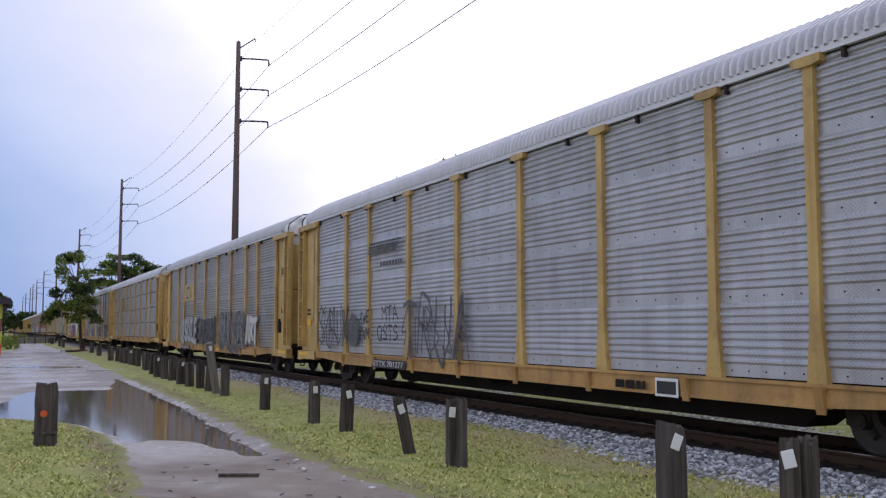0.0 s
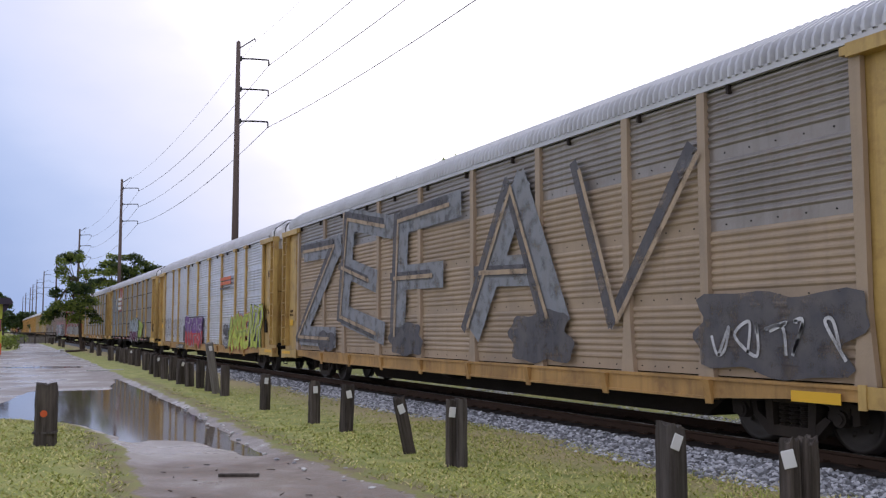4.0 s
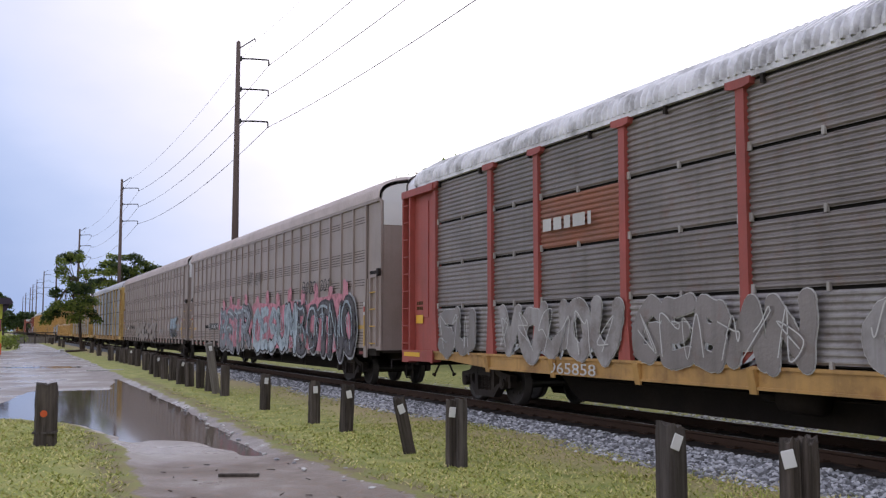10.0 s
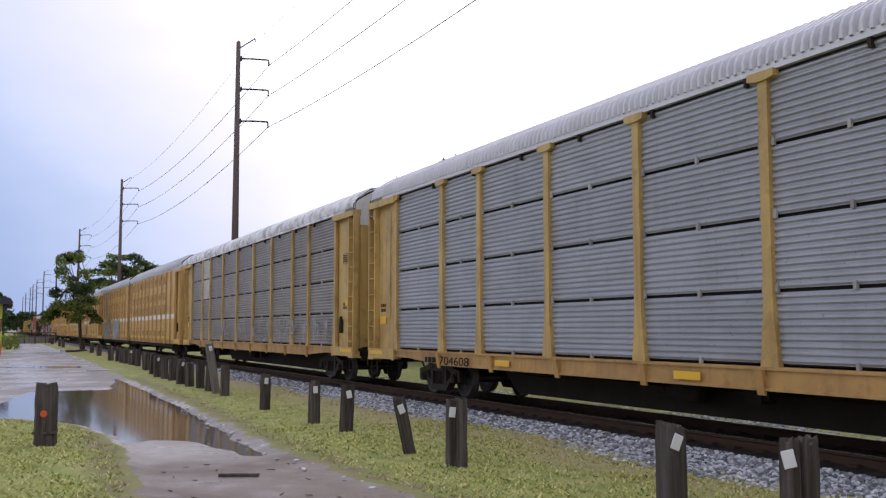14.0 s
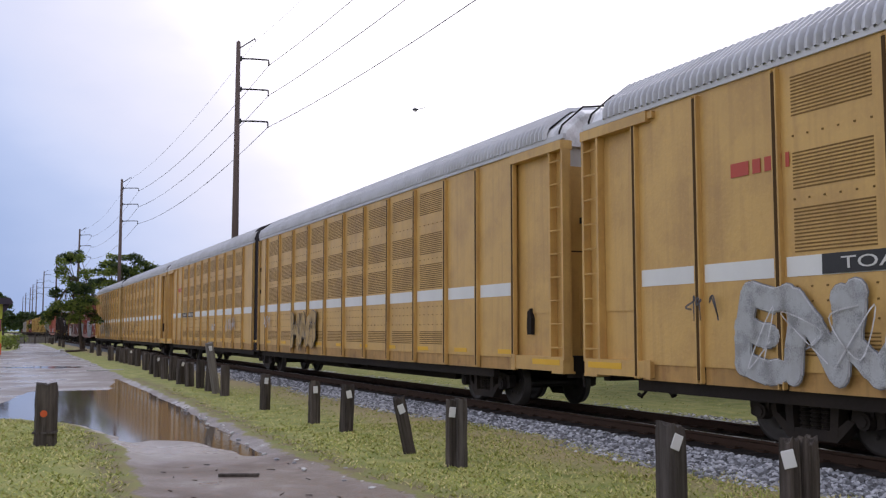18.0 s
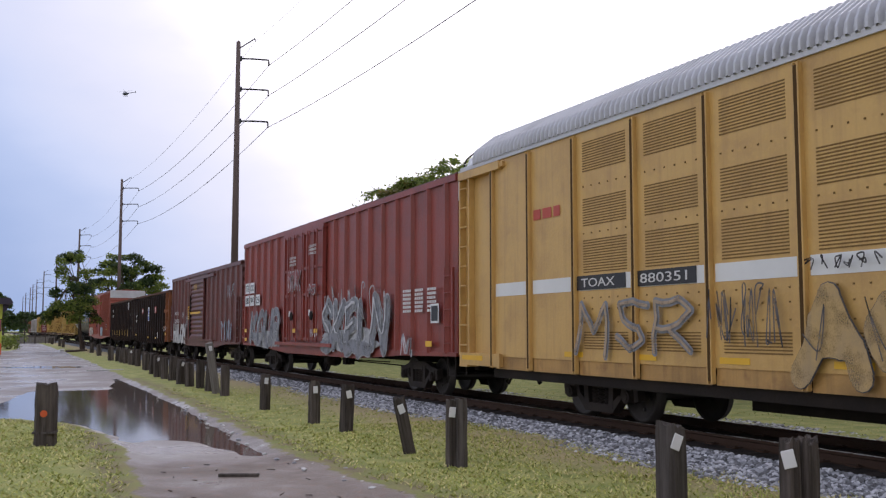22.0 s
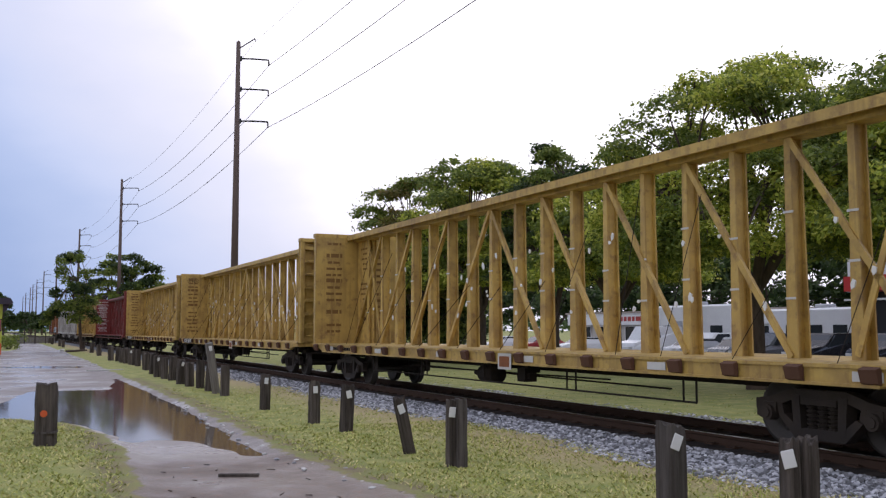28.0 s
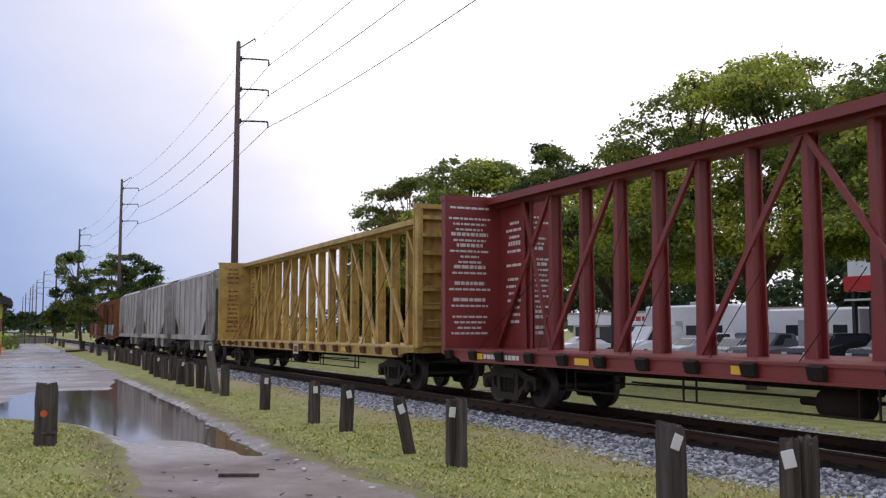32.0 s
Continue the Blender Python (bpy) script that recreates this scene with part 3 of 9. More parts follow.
def coupler(car, y, s):
    def build():
        bm = boxes((-0.07, -0.55, 0.80, 0.07, 0.12, 0.94))
        extrude(bm, [(-0.16, 0.10), (0.12, 0.10), (0.17, 0.26), (0.08, 0.38), (0.02, 0.26), (-0.06, 0.26), (-0.10, 0.40), (-0.18, 0.34)], 0.74, 1.0, "z")
        return bm
    link("coupler", cached("coupler", UNDER, build), car, "", at(0, y) if s > 0 else at(0, y) @ TURN)

    def hose():
        bm = bmesh.new()
        pts = [(-0.32, -0.1, 0.82), (-0.34, 0.12, 0.60), (-0.32, 0.3, 0.46), (-0.27, 0.46, 0.40)]
        for a, b in zip(pts, pts[1:]):
            tube(bm, a, b, 0.026, n=6)
        tube(bm, (-0.27, 0.44, 0.40), (-0.27, 0.53, 0.43), 0.04, n=6)
        return bm
    link("brake_hose", cached("brake_hose", UNDER, hose), car, "", at(0, y) if s > 0 else at(0, y) @ TURN)

    def lever():
        return tubes(((0.2, -0.05, 0.86), (1.3, -0.05, 0.80), 0.015), ((1.3, -0.05, 0.80), (1.35, 0.05, 0.58), 0.015), ((0.2, -0.05, 0.86), (0.05, 0.15, 0.9), 0.015), n=5)
    link("uncoupling_lever", cached("uncoupling_lever", TRUCK_STEEL, lever), car, "", at(0, y) if s > 0 else at(0, y) @ TURN)


def running_gear(car, half, centre, deep=0.74):
    """Centre sill, trucks, couplers, brake gear. half: half the length over couplers; centre: truck centre; deep: underside of the sill between the trucks."""
    h, c = half - 0.75, centre - 2.6
    part("centre_sill", prism([(-h, 0.98), (-h, 0.74), (-c - 0.8, 0.74), (-c, deep), (c, deep), (c + 0.8, 0.74), (h, 0.74), (h, 0.98)], -0.32, 0.32, "x"), UNDER, car)
    for s in (-1, 1):
        truck(car, s * centre)
        coupler(car, s * (half - 0.28), s)


def brake_gear(car, y=1.5, z=0.62):
    def cyl():
        bm = tubes(((-0.75, -0.35, z), (-0.75, 0.35, z), 0.19), n=14)
        tube(bm, (-0.75, 0.35, z), (-0.75, 0.75, z), 0.06, n=8)
        box(bm, -0.78, -0.3, z + 0.1, -0.4, 0.3, 0.98)
        return bm
    part("air_tank", cyl(), UNDER, car, "", at(0, y), True)
    part("brake_valve", boxes((-0.9, -0.16, 0.52, -0.62, 0.16, 0.8), (-0.85, -0.26, 0.58, -0.7, 0.26, 0.7), (-0.8, -0.1, 0.7, -0.5, 0.1, 1.0)), UNDER, car, "", at(0, y - 1.6))
    part("brake_rod", tubes(((-0.5, y - 6, 0.60), (-0.5, y + 5, 0.66), 0.018), ((-0.35, y - 4, 0.66), (-0.35, y + 6, 0.60), 0.018), n=5), UNDER, car)


# ---- side pieces ----
def corrugated(w, h, ribs, depth=0.042, flat=0.0, tabs=False, bolts=True):
    """A horizontally corrugated panel, its lower edge at z = 0, its plane at x = 0, ribs standing out to -x. flat: share left plain at its foot."""
    prof = []
    z0 = h * flat
    step = (h - z0) / ribs
    prof.append((0.0, 0.0))
    if flat:
        prof.append((0.0, z0 - 0.004))
    for i in range(ribs):
        b = z0 + i * step
        prof += [(0.0, b + 0.08 * step), (-depth, b + 0.36 * step), (-depth, b + 0.64 * step), (0.0, b + 0.92 * step)]
    prof.append((0.0, h))
    bm = bmesh.new()
    rows = [[bm.verts.new((x, y, z)) for y in (-w / 2, w / 2)] for x, z in prof]
    for a, b in zip(rows, rows[1:]):
        bm.faces.new((a[0], b[0], b[1], a[1]))
    back = [[bm.verts.new((0.02, y, z)) for y in (-w / 2, w / 2)] for z in (0, h)]
    bm.faces.new((back[0][0], back[0][1], back[1][1], back[1][0]))
    bm.faces.new((rows[0][0], rows[0][1], back[0][1], back[0][0]))
    bm.faces.new((rows[-1][0], back[1][0], back[1][1], rows[-1][1]))
    bmesh.ops.recalc_face_normals(bm, faces=bm.faces[:])
    k = len(bm.faces)
    if flat and bolts:
        for i in range(5):
            y = (i - 2) * w / 5.4
            box(bm, -0.010, y - 0.010, z0 * 0.5 - 0.010, 0, y + 0.010, z0 * 0.5 + 0.010)
    if tabs:
        box(bm, -depth - 0.02, -0.025, -0.06, 0.0, 0.025, 0.05)
        for s in (-1, 1):
            box(bm, -depth - 0.018, s * (w / 2 - 0.06) - 0.032, -0.05, -0.01, s * (w / 2 - 0.06) + 0.032, 0.075)
    bm.faces.ensure_lookup_table()
    for f in bm.faces[k:]:
        f.material_index = 1
    return bm


def rack_post(h, cap=True, wide=0.17):
    """A side post with a flared foot and a T-shaped cap."""
    w = wide / 2
    bm = prism([(-w * 2.0, 0.0), (w * 2.0, 0.0), (w * 1.15, 0.75), (w, 1.0), (w, h), (-w, h), (-w, 1.0), (-w * 1.15, 0.75)], -0.085, 0.0, "x")
    if cap:
        extrude(bm, [(-w * 2.9, h - 0.02), (-w * 2.9, h - 0.12), (-w * 1.2, h - 0.15), (w * 1.2, h - 0.15), (w * 2.9, h - 0.12), (w * 2.9, h - 0.02)], -0.125, -0.01, "x")
    return bm


def ladder_mesh(h, w=0.42, rungs=10):
    bm = boxes((-0.035, -w / 2 - 0.03, 0, 0.02, -w / 2 + 0.02, h), (-0.035, w / 2 - 0.02, 0, 0.02, w / 2 + 0.03, h))
    for i in range(rungs):
        z = h * (i + 0.5) / rungs
        tube(bm, (-0.03, -w / 2, z), (-0.03, w / 2, z), 0.014, n=5)
    return bm


def arch(width, z_eave, rise, n=14):
    """The cross-section of a domed roof."""
    pts = []
    for i in range(n + 1):
        a = math.pi * i / n
        c = math.cos(a)
        x = -width * math.copysign(abs(c) ** 0.80, c)
        z = z_eave + rise * math.sin(a) ** 0.62
        pts.append((x, z))
    return pts


def hipped(width, z_eave, rise):
    """The cross-section of a roof with upright eaves, steep shoulders and a nearly flat crown."""
    side = [(-width, z_eave), (-width, z_eave + 0.14), (-width * 0.96, z_eave + 0.28), (-width * 0.66, z_eave + rise * 0.90), (-width * 0.36, z_eave + rise * 0.985)]
    return side + [(0.0, z_eave + rise)] + [(-x, z) for x, z in side[::-1]]


def ribbed_roof(length, width, z_eave, rise, pitch=0.14, depth=0.085, section=arch):
    """A roof sheet with cross ribs along its whole length."""
    n = max(2, round(length / pitch))
    step = length / n
    base = section(width, z_eave, rise)
    cx, cz = 0.0, z_eave - 1.0
    up = []
    for x, z in base:
        d = Vector((x - cx, z - cz)).normalized() * depth
        up.append((x + d.x, z + d.y))
    ys = []
    for i in range(n):
        y = -length / 2 + i * step
        ys += [(y + 0.02 * step, 0), (y + 0.20 * step, 1), (y + 0.48 * step, 1), (y + 0.66 * step, 0)]
    ys = [(-length / 2, 0)] + ys + [(length / 2, 0)]
    verts, faces = [], []
    k = len(base)
    for y, hi in ys:
        verts += [(x, y, z) for x, z in (up if hi else base)]
    for i in range(len(ys) - 1):
        for j in range(k - 1):
            a = i * k + j
            faces.append((a, a + k, a + k + 1, a + 1))
    me = bpy.data.meshes.new("roof")
    me.from_pydata(verts, [], faces)
    me.update()
    bm = bmesh.new()
    bm.from_mesh(me)
    bpy.data.meshes.remove(me)
    bmesh.ops.recalc_face_normals(bm, faces=bm.faces[:])
    return bm


def side_sill(length, z0, z1, x=-1.55, drop=0.0, taper=4.5):
    """A fish-belly side sill with a top flange."""
    h = length / 2
    bm = prism([(-h, z1), (-h, z0 + 0.12), (-h + taper * 0.6, z0 + 0.10), (-h + taper, z0 - drop), (h - taper, z0 - drop), (h - taper * 0.6, z0 + 0.10), (h, z0 + 0.12), (h, z1)], x, x + 0.10, "x")
    box(bm, x - 0.035, -h, z1 - 0.035, x + 0.12, h, z1 + 0.01)
    box(bm, x - 0.03, -h + taper, z0 - drop - 0.02, x + 0.12, h - taper, z0 - drop + 0.02)
    return bm


# ---- tri-level and bi-level rack cars ----
BAYS = [2.8, 1.9, 2.8, 2.8, 2.86, 2.8, 2.8, 1.9, 2.8]
END = 1.82


def rack_ends(car, end, reach, rise, low, flat, title):
    """Both ends of a rack car, reach[s] metres from its middle: side sheet, top beam, ladder, doors, hood."""
    for s in (-1, 1):
        def recess():
            bm = boxes((-1.45, -1.05, 1.02 - low, -1.40, 0.88, 4.92))
            box(bm, -1.47, -0.40, 1.9, -1.45, 0.40, 4.70)
            return bm

        def beam():
            bm = boxes((-1.63, -0.98, 4.88, -1.38, 0.90, 5.05))
            box(bm, -1.60, -1.10, 4.92, -1.40, -0.98, 5.03)
            return bm

        def sill_end():
            bm = boxes((-1.60, -0.95, 0.84 - low, -1.38, 0.88, 1.10 - low))
            box(bm, -1.61, 0.50, 0.80 - low, -1.34, 0.88, 0.84 - low)
            box(bm, -1.62, -0.98, 0.82 - low, -1.60, -0.86, 1.12 - low)
            return bm
        flip = Matrix.Scale(-1, 4, (0, 1, 0))
        for side in (-1, 1):
            # the outer end of every bay lies at +y of these meshes
            for nm, key, mat, build in (("end_sheet", "recess", end, recess), ("end_beam", "end_beam", end, beam), ("sill_end", "sill_end", end, sill_end)):
                def mirrored(build=build):
                    bm = build()
                    if s * -side > 0:
                        return bm
                    bmesh.ops.transform(bm, matrix=flip, verts=bm.verts[:])
                    bmesh.ops.reverse_faces(bm, faces=bm.faces[:])
                    return bm
                m = at(0, s * (reach[s] - 0.90))
                link(nm, cached((key, s * -side > 0, low), mat, mirrored), car, "", m if side < 0 else TURN @ at(0, -s * (reach[s] - 0.90)))
            y = s * (reach[s] - 0.24)
            strip = at(0, s * (reach[s] - 0.62)) if side < 0 else TURN @ at(0, -s * (reach[s] - 0.62))
            link("sill_stripe", cached(("sill_stripe", low), SAFETY_YELLOW, lambda: boxes((-1.606, -0.48, 0.95 - low, -1.60, 0.48, 1.05 - low))), car, "bright yellow safety stripe", strip)
            m = at(-1.55, y, 1.05) if side < 0 else TURN @ at(-1.55, -y, 1.05)
            link("ladder", cached(("ladder", "rack"), end, lambda: rack_ladder(3.85)), car, "", m)
        inset = 0.26 if flat else 0.12
        end_m = at(0, -reach[s] + inset) if s < 0 else at(0, reach[s] - inset) @ TURN
        if flat:
            for x in (-1.40, 0.012):
                leaf = link("end_door", cached("end_door", end, lambda: boxes((0, -0.03, 1.12, 1.388, 0.03, 4.62))), car, "", end_m @ at(x))
                link("door_seam", cached("door_seam", SLIT_DARK, lambda: boxes((0.02, -0.037, 3.02, 1.36, -0.03, 3.045))), leaf)
                link("door_hatch", cached("door_hatch", end, lambda: boxes((0.30, -0.055, 1.25, 0.34, -0.03, 2.35), (0.78, -0.055, 1.25, 0.82, -0.03, 2.35), (0.34, -0.055, 2.31, 0.78, -0.03, 2.35))), leaf)
                link("door_top", cached("door_top", OFF_WHITE, lambda: boxes((0, -0.034, 4.62, 1.388, 0.026, 5.04))), car, "white upper band of the end door", end_m @ at(x))
            link("door_post", cached("door_post", end, lambda: boxes((-0.035, -0.07, 1.1, 0.035, 0.0, 5.35))), car, "", end_m)
        else:
            for i in range(8):
                x = -1.42 + i * 0.355
                link("door_leaf", cached("door_leaf", end, lambda: boxes((0.0, -0.04, 1.05, 0.345, 0.04, 4.62), (0.05, -0.06, 1.10, 0.29, -0.04, 4.60))), car, "", end_m @ at(x, -0.03 * (i % 2)))
                if i:
                    link("door_groove", cached("door_groove", SLIT_DARK, lambda: boxes((-0.016, -0.075, 1.08, 0.008, 0.02, 5.34))), car, "", end_m @ at(x))

            def gable():
                top = hipped(1.50, 5.06, rise - 0.02)
                return prism([(-1.50, 4.625)] + top + [(1.50, 4.625)], -0.05, 0.03, "y")
            link("door_top", cached(("fold_top", rise), OFF_WHITE, gable), car, "white upper part of the folding end doors", end_m)
        if flat:
            link("door_handle", cached("door_handle", SLIT_DARK, lambda: boxes((-1.1, -0.13, 3.55, -0.75, -0.06, 3.66))), car, "", end_m)
        # added dark box that gives the shadow below the end doors
        link("end_sill", cached("end_sill", UNDER, lambda: boxes((-1.30, -0.10, 0.72, 1.30, 0.10, 1.11))), car, "", end_m)

        def hood():
            bm = bmesh.new()
            a, b = hipped(1.535, 5.06, rise + 0.04), hipped(1.46, 4.98, rise + 0.03)
            rows = [[bm.verts.new((x, y, z)) for x, z in p] for p, y in ((a, 0.55), (a, 0.12), (b, 0.0))]
            for p, q in zip(rows, rows[1:]):
                for i in range(len(a) - 1):
                    bm.faces.new((p[i], q[i], q[i + 1], p[i + 1]))
            bm.faces.new(rows[-1][::-1])
            bmesh.ops.recalc_face_normals(bm, faces=bm.faces[:])
            return bm
        hm = at(0, -reach[s] + 0.14) if s < 0 else at(0, reach[s] - 0.14) @ TURN
        if flat:
            link("roof_end", cached(("roof_end", rise), ROOF_WORN, hood), car, "pale upright sheet closing the roof end", hm)

        def rim():
            bm = bmesh.new()
            a = hipped(1.545, 5.08, rise + 0.06)
            for p, q in zip(a, a[1:]):
                tube(bm, (p[0], 0, p[1]), (q[0], 0, q[1]), 0.018, n=5)
            return bm
        link("roof_rim", cached(("roof_rim", rise), SLIT_DARK, rim), car, "", hm @ at(0, 0.02))
        if s < 0:
            plate_m = end_m @ at(0, -0.04)
            link("notice", cached("height_notice", WHITE_PAINT, lambda: boxes((-0.62, -0.01, 4.86, 0.40, 0.0, 5.0))), car, "white notice plate", plate_m)
            if title:
                fit_letters("notice_writing", title, car, 0.48, -0.48, -0.045, 0.045, BLACK_PAINT, 0).matrix_basis = plate_m @ pose(-0.11, -0.014, 4.93, 90, 0, 0)
            st = script("stencil", car, -0.5, 0.5, -0.13, 0.13, None, GROOVE_SHADE_INK, 0, 2, 77)
            st.matrix_basis = plate_m @ at(-0.5, -0.002, 4.45)
            st = script("stencil", car, -0.4, 0.4, -0.2, 0.2, None, FADED_INK, 0, 4, 78)
            st.matrix_basis = plate_m @ at(-0.7, -0.002, 2.75)
    # brake stand on the trailing corner
    link("brake_stand", cached("brake_stand", UNDER, lambda: prism([(-0.08, 1.5), (0.07, 1.5), (0.09, 1.66), (0.06, 1.94), (-0.03, 2.0), (-0.09, 1.8)], -1.53, -1.45, "x")), car, "dark hand brake housing", at(0, -reach[-1] + 1.35, 0))


def rack_ladder(h, w=0.40, rungs=9):
    """A ladder of two flat stiles."""
    bm = boxes((-0.05, -w / 2 - 0.05, 0, 0.095, -w / 2 + 0.01, h), (-0.05, w / 2 - 0.01, 0, 0.095, w / 2 + 0.05, h))
    for i in range(rungs):
        z = h * (i + 0.5) / rungs
        tube(bm, (-0.045, -w / 2, z), (-0.045, w / 2, z), 0.016, n=5)
    return bm


def rack_car(name, label, panel, post, end, sill, roof, style="stacked", ribs=7, caps=True, reflect=False, roof_rise=0.62, flat_ends=True, title=""):
    """A covered rack car for automobiles: 26.8 m body over a low flat car."""
    car = thing(name, label, "railcar", "rack cars of the train")
    half, body = 14.32, 27.10
    running_gear(car, half, 10.06, 0.20)
    brake_gear(car, 1.2)
    low = 0.18 if style == "sheet" else 0.0
    DROP[0] = low
    z0, z1 = 1.12 - low, 5.06
    both("side_sill", cached(("side_sill", "rack", low), sill, lambda: side_sill(body, 0.80 - low, 1.09 - low)), car, at())
    part("deck", boxes((-1.43, -body / 2, 0.98, 1.43, body / 2, 1.07)), UNDER, car)
    rows = 4
    rh = (z1 - z0) / rows
    gap = 0.05 if style == "stacked" else 0.0
    tabm = HOPPER_GREY if style == "stacked" else SLIT_DARK
    y = -body / 2 + END
    posts = [y]
    grid = []
    for w in BAYS:
        column = []
        for r in range(rows):
            key = ("panel", style, w, ribs)
            if style == "stacked":
                me = cached(key, (panel, tabm), lambda: corrugated(w - 0.12, rh - gap, ribs + 3, 0.026, tabs=True))
            else:
                me = cached(key, (panel, tabm), lambda: corrugated(w - 0.12, rh, ribs, 0.024, flat=0.16))
            column.append(both("panel", me, car, at(-1.47, y + w / 2, z0 + r * rh + gap / 2)))
        grid.append((y, y + w, column))
        y += w
        posts.append(y)
    # added near-black sheet: stands for the dark interior behind the panel gaps
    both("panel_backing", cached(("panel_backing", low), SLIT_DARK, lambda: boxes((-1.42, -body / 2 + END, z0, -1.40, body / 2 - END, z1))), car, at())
    for py in posts:
        both("post", cached(("post", caps, low), post, lambda: rack_post(z1 - z0 + 0.10, caps)), car, at(-1.47, py, z0 - 0.07))
    # end bays: recessed sheet between a flared post and a ladder, a beam above, end doors and a smooth hood
    rack_ends(car, end, {-1: body / 2, 1: body / 2}, roof_rise, low, flat_ends, title)
    link("roof", cached(("roof", "rack", roof_rise, flat_ends), roof, lambda: ribbed_roof(body - (1.3 if flat_ends else 0.28), 1.52, 5.10, roof_rise, 0.155, 0.085, hipped)), car, "ribbed metal roof with steep shoulders")
    both("roof_rail", cached("roof_rail", roof, lambda: boxes((-1.56, -body / 2 + 0.9, 5.06, -1.46, body / 2 - 0.9, 5.16))), car, at())
    # solid black strip in place of the shade below the roof edge
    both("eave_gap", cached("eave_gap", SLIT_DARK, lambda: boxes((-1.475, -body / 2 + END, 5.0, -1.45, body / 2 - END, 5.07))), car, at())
    for k in range(12):
        yy = -11.6 + k * 2.1
        both("rail_clip", cached("rail_clip", TRUCK_STEEL, lambda: boxes((-1.55, -0.025, 4.93, -1.48, 0.025, 5.06))), car, at(0, yy))
    # stake pockets and steps on the sill
    for k in range(8):
        yy = -9.0 + k * 2.57
        both("stake_pocket", cached("stake_pocket", sill, lambda: prism([(-1.64, 1.06), (-1.55, 1.06), (-1.55, 0.72), (-1.58, 0.72)], -0.07, 0.07, "y")), car, at(0, yy, -low))
    for s in (-1, 1):
        both("step", cached("step", UNDER, lambda: tubes(((-1.52, -0.2, 0.8), (-1.52, -0.2, 0.42), 0.018), ((-1.52, 0.2, 0.8), (-1.52, 0.2, 0.42), 0.018), ((-1.52, -0.2, 0.42), (-1.52, 0.2, 0.42), 0.02), n=5)), car, at(0, s * (body / 2 - 0.3)))
    bars("stencil", car, -body / 2 + 1.22, -body / 2 + 0.88, 2.2, 2.40, GROOVE_SHADE_INK, -1.475, 5, 3)
    part("stencil_frame", boxes((-1.476, -body / 2 + 0.86, 3.55, -1.47, -body / 2 + 1.24, 3.56), (-1.476, -body / 2 + 0.86, 3.85, -1.47, -body / 2 + 1.24, 3.86), (-1.476, -body / 2 + 0.86, 3.55, -1.47, -body / 2 + 0.87, 3.86), (-1.476, -body / 2 + 1.23, 3.55, -1.47, -body / 2 + 1.24, 3.86)), GROOVE_SHADE_INK, car)
    bars("stencil", car, -body / 2 + 1.2, -body / 2 + 0.9, 3.59, 3.82, GROOVE_SHADE_INK, -1.475, 4, 4)
    plate("notice", car, -body / 2 + 1.02, -body / 2 + 0.64, 2.30, 2.50, SAFETY_YELLOW, -1.475)
    plate("notice", car, body / 2 - 0.62, body / 2 - 1.02, 1.75, 1.95, SAFETY_YELLOW, -1.475)
    bars("stencil", car, body / 2 - 0.66, body / 2 - 1.0, 2.05, 2.3, GROOVE_SHADE_INK, -1.475, 2, 14)
    if reflect:
        for k in range(34):
            plate("reflector", car, -10 + 0.6 * k, -9.72 + 0.6 * k, 0.93, 1.02, (ORANGE_RED, STENCIL)[k % 2], -1.588)
    return car, grid


SX = -1.585  # plane of paint on the posts and panels


def repaint(grid, y_mid, rows, mat):
    """Give the panels of one bay another paint."""
    for a, b, column in grid:
        if a <= y_mid < b:
            for r in rows:
                ob = column[r][0]
                key = ("repaint", ob.data.name, mat.name)
                if key not in CACHE:
                    CACHE[key] = ob.data.copy()
                    CACHE[key].materials[0] = mat
                ob.data = CACHE[key]
            return a, b


# ---- the train, car by car, from the front ----
TRAIN = []
FRONT = 3.15


def place(car, length, slack=0.0):
    """Couple a car to the end of the train."""
    global FRONT
    TRAIN.append((car, FRONT + length / 2 + slack))
    FRONT += length


def swoosh(car, y0, y1, z0, z1, mat, x, rows=3, lean=0.25, name="logo_bar"):
    """A plain emblem of slanted bars."""
    bm = bmesh.new()
    h = (z1 - z0) / rows
    for r in range(rows):
        a, b = z1 - r * h, z1 - (r + 0.7) * h
        k = lean * (r - rows / 2) * h
        extrude(bm, [(y0 + k, a), (y1 + 0.1 * r + k, a), (y1 + 0.1 * r + k - lean * h, b), (y0 + k - lean * h, b)], x - 0.005, x, "x")
    return part(name, bm, mat, car)


def plain_emblem(car, y0, y1, z0, z1, mat, x):
    """One thin band bent into an open ring and a wave."""
    bm = bmesh.new()
    w, h = (y0 - y1), z1 - z0
    path = [(0.50, 0.84), (0.46, 1.0), (0.10, 0.98), (0.02, 0.86), (0.0, 0.14), (0.06, 0.02), (0.40, 0.0), (0.48, 0.10), (0.54, 0.92), (0.62, 0.98), (0.68, 0.90), (0.84, 0.10), (0.92, 0.02), (0.98, 0.12), (1.0, 1.0)]
    ribbon(bm, [(y0 - a * w, z0 + b * h) for a, b in path], 0.17 * h, 0.002)
    return part("emblem", bm, mat, car, "", at(x))


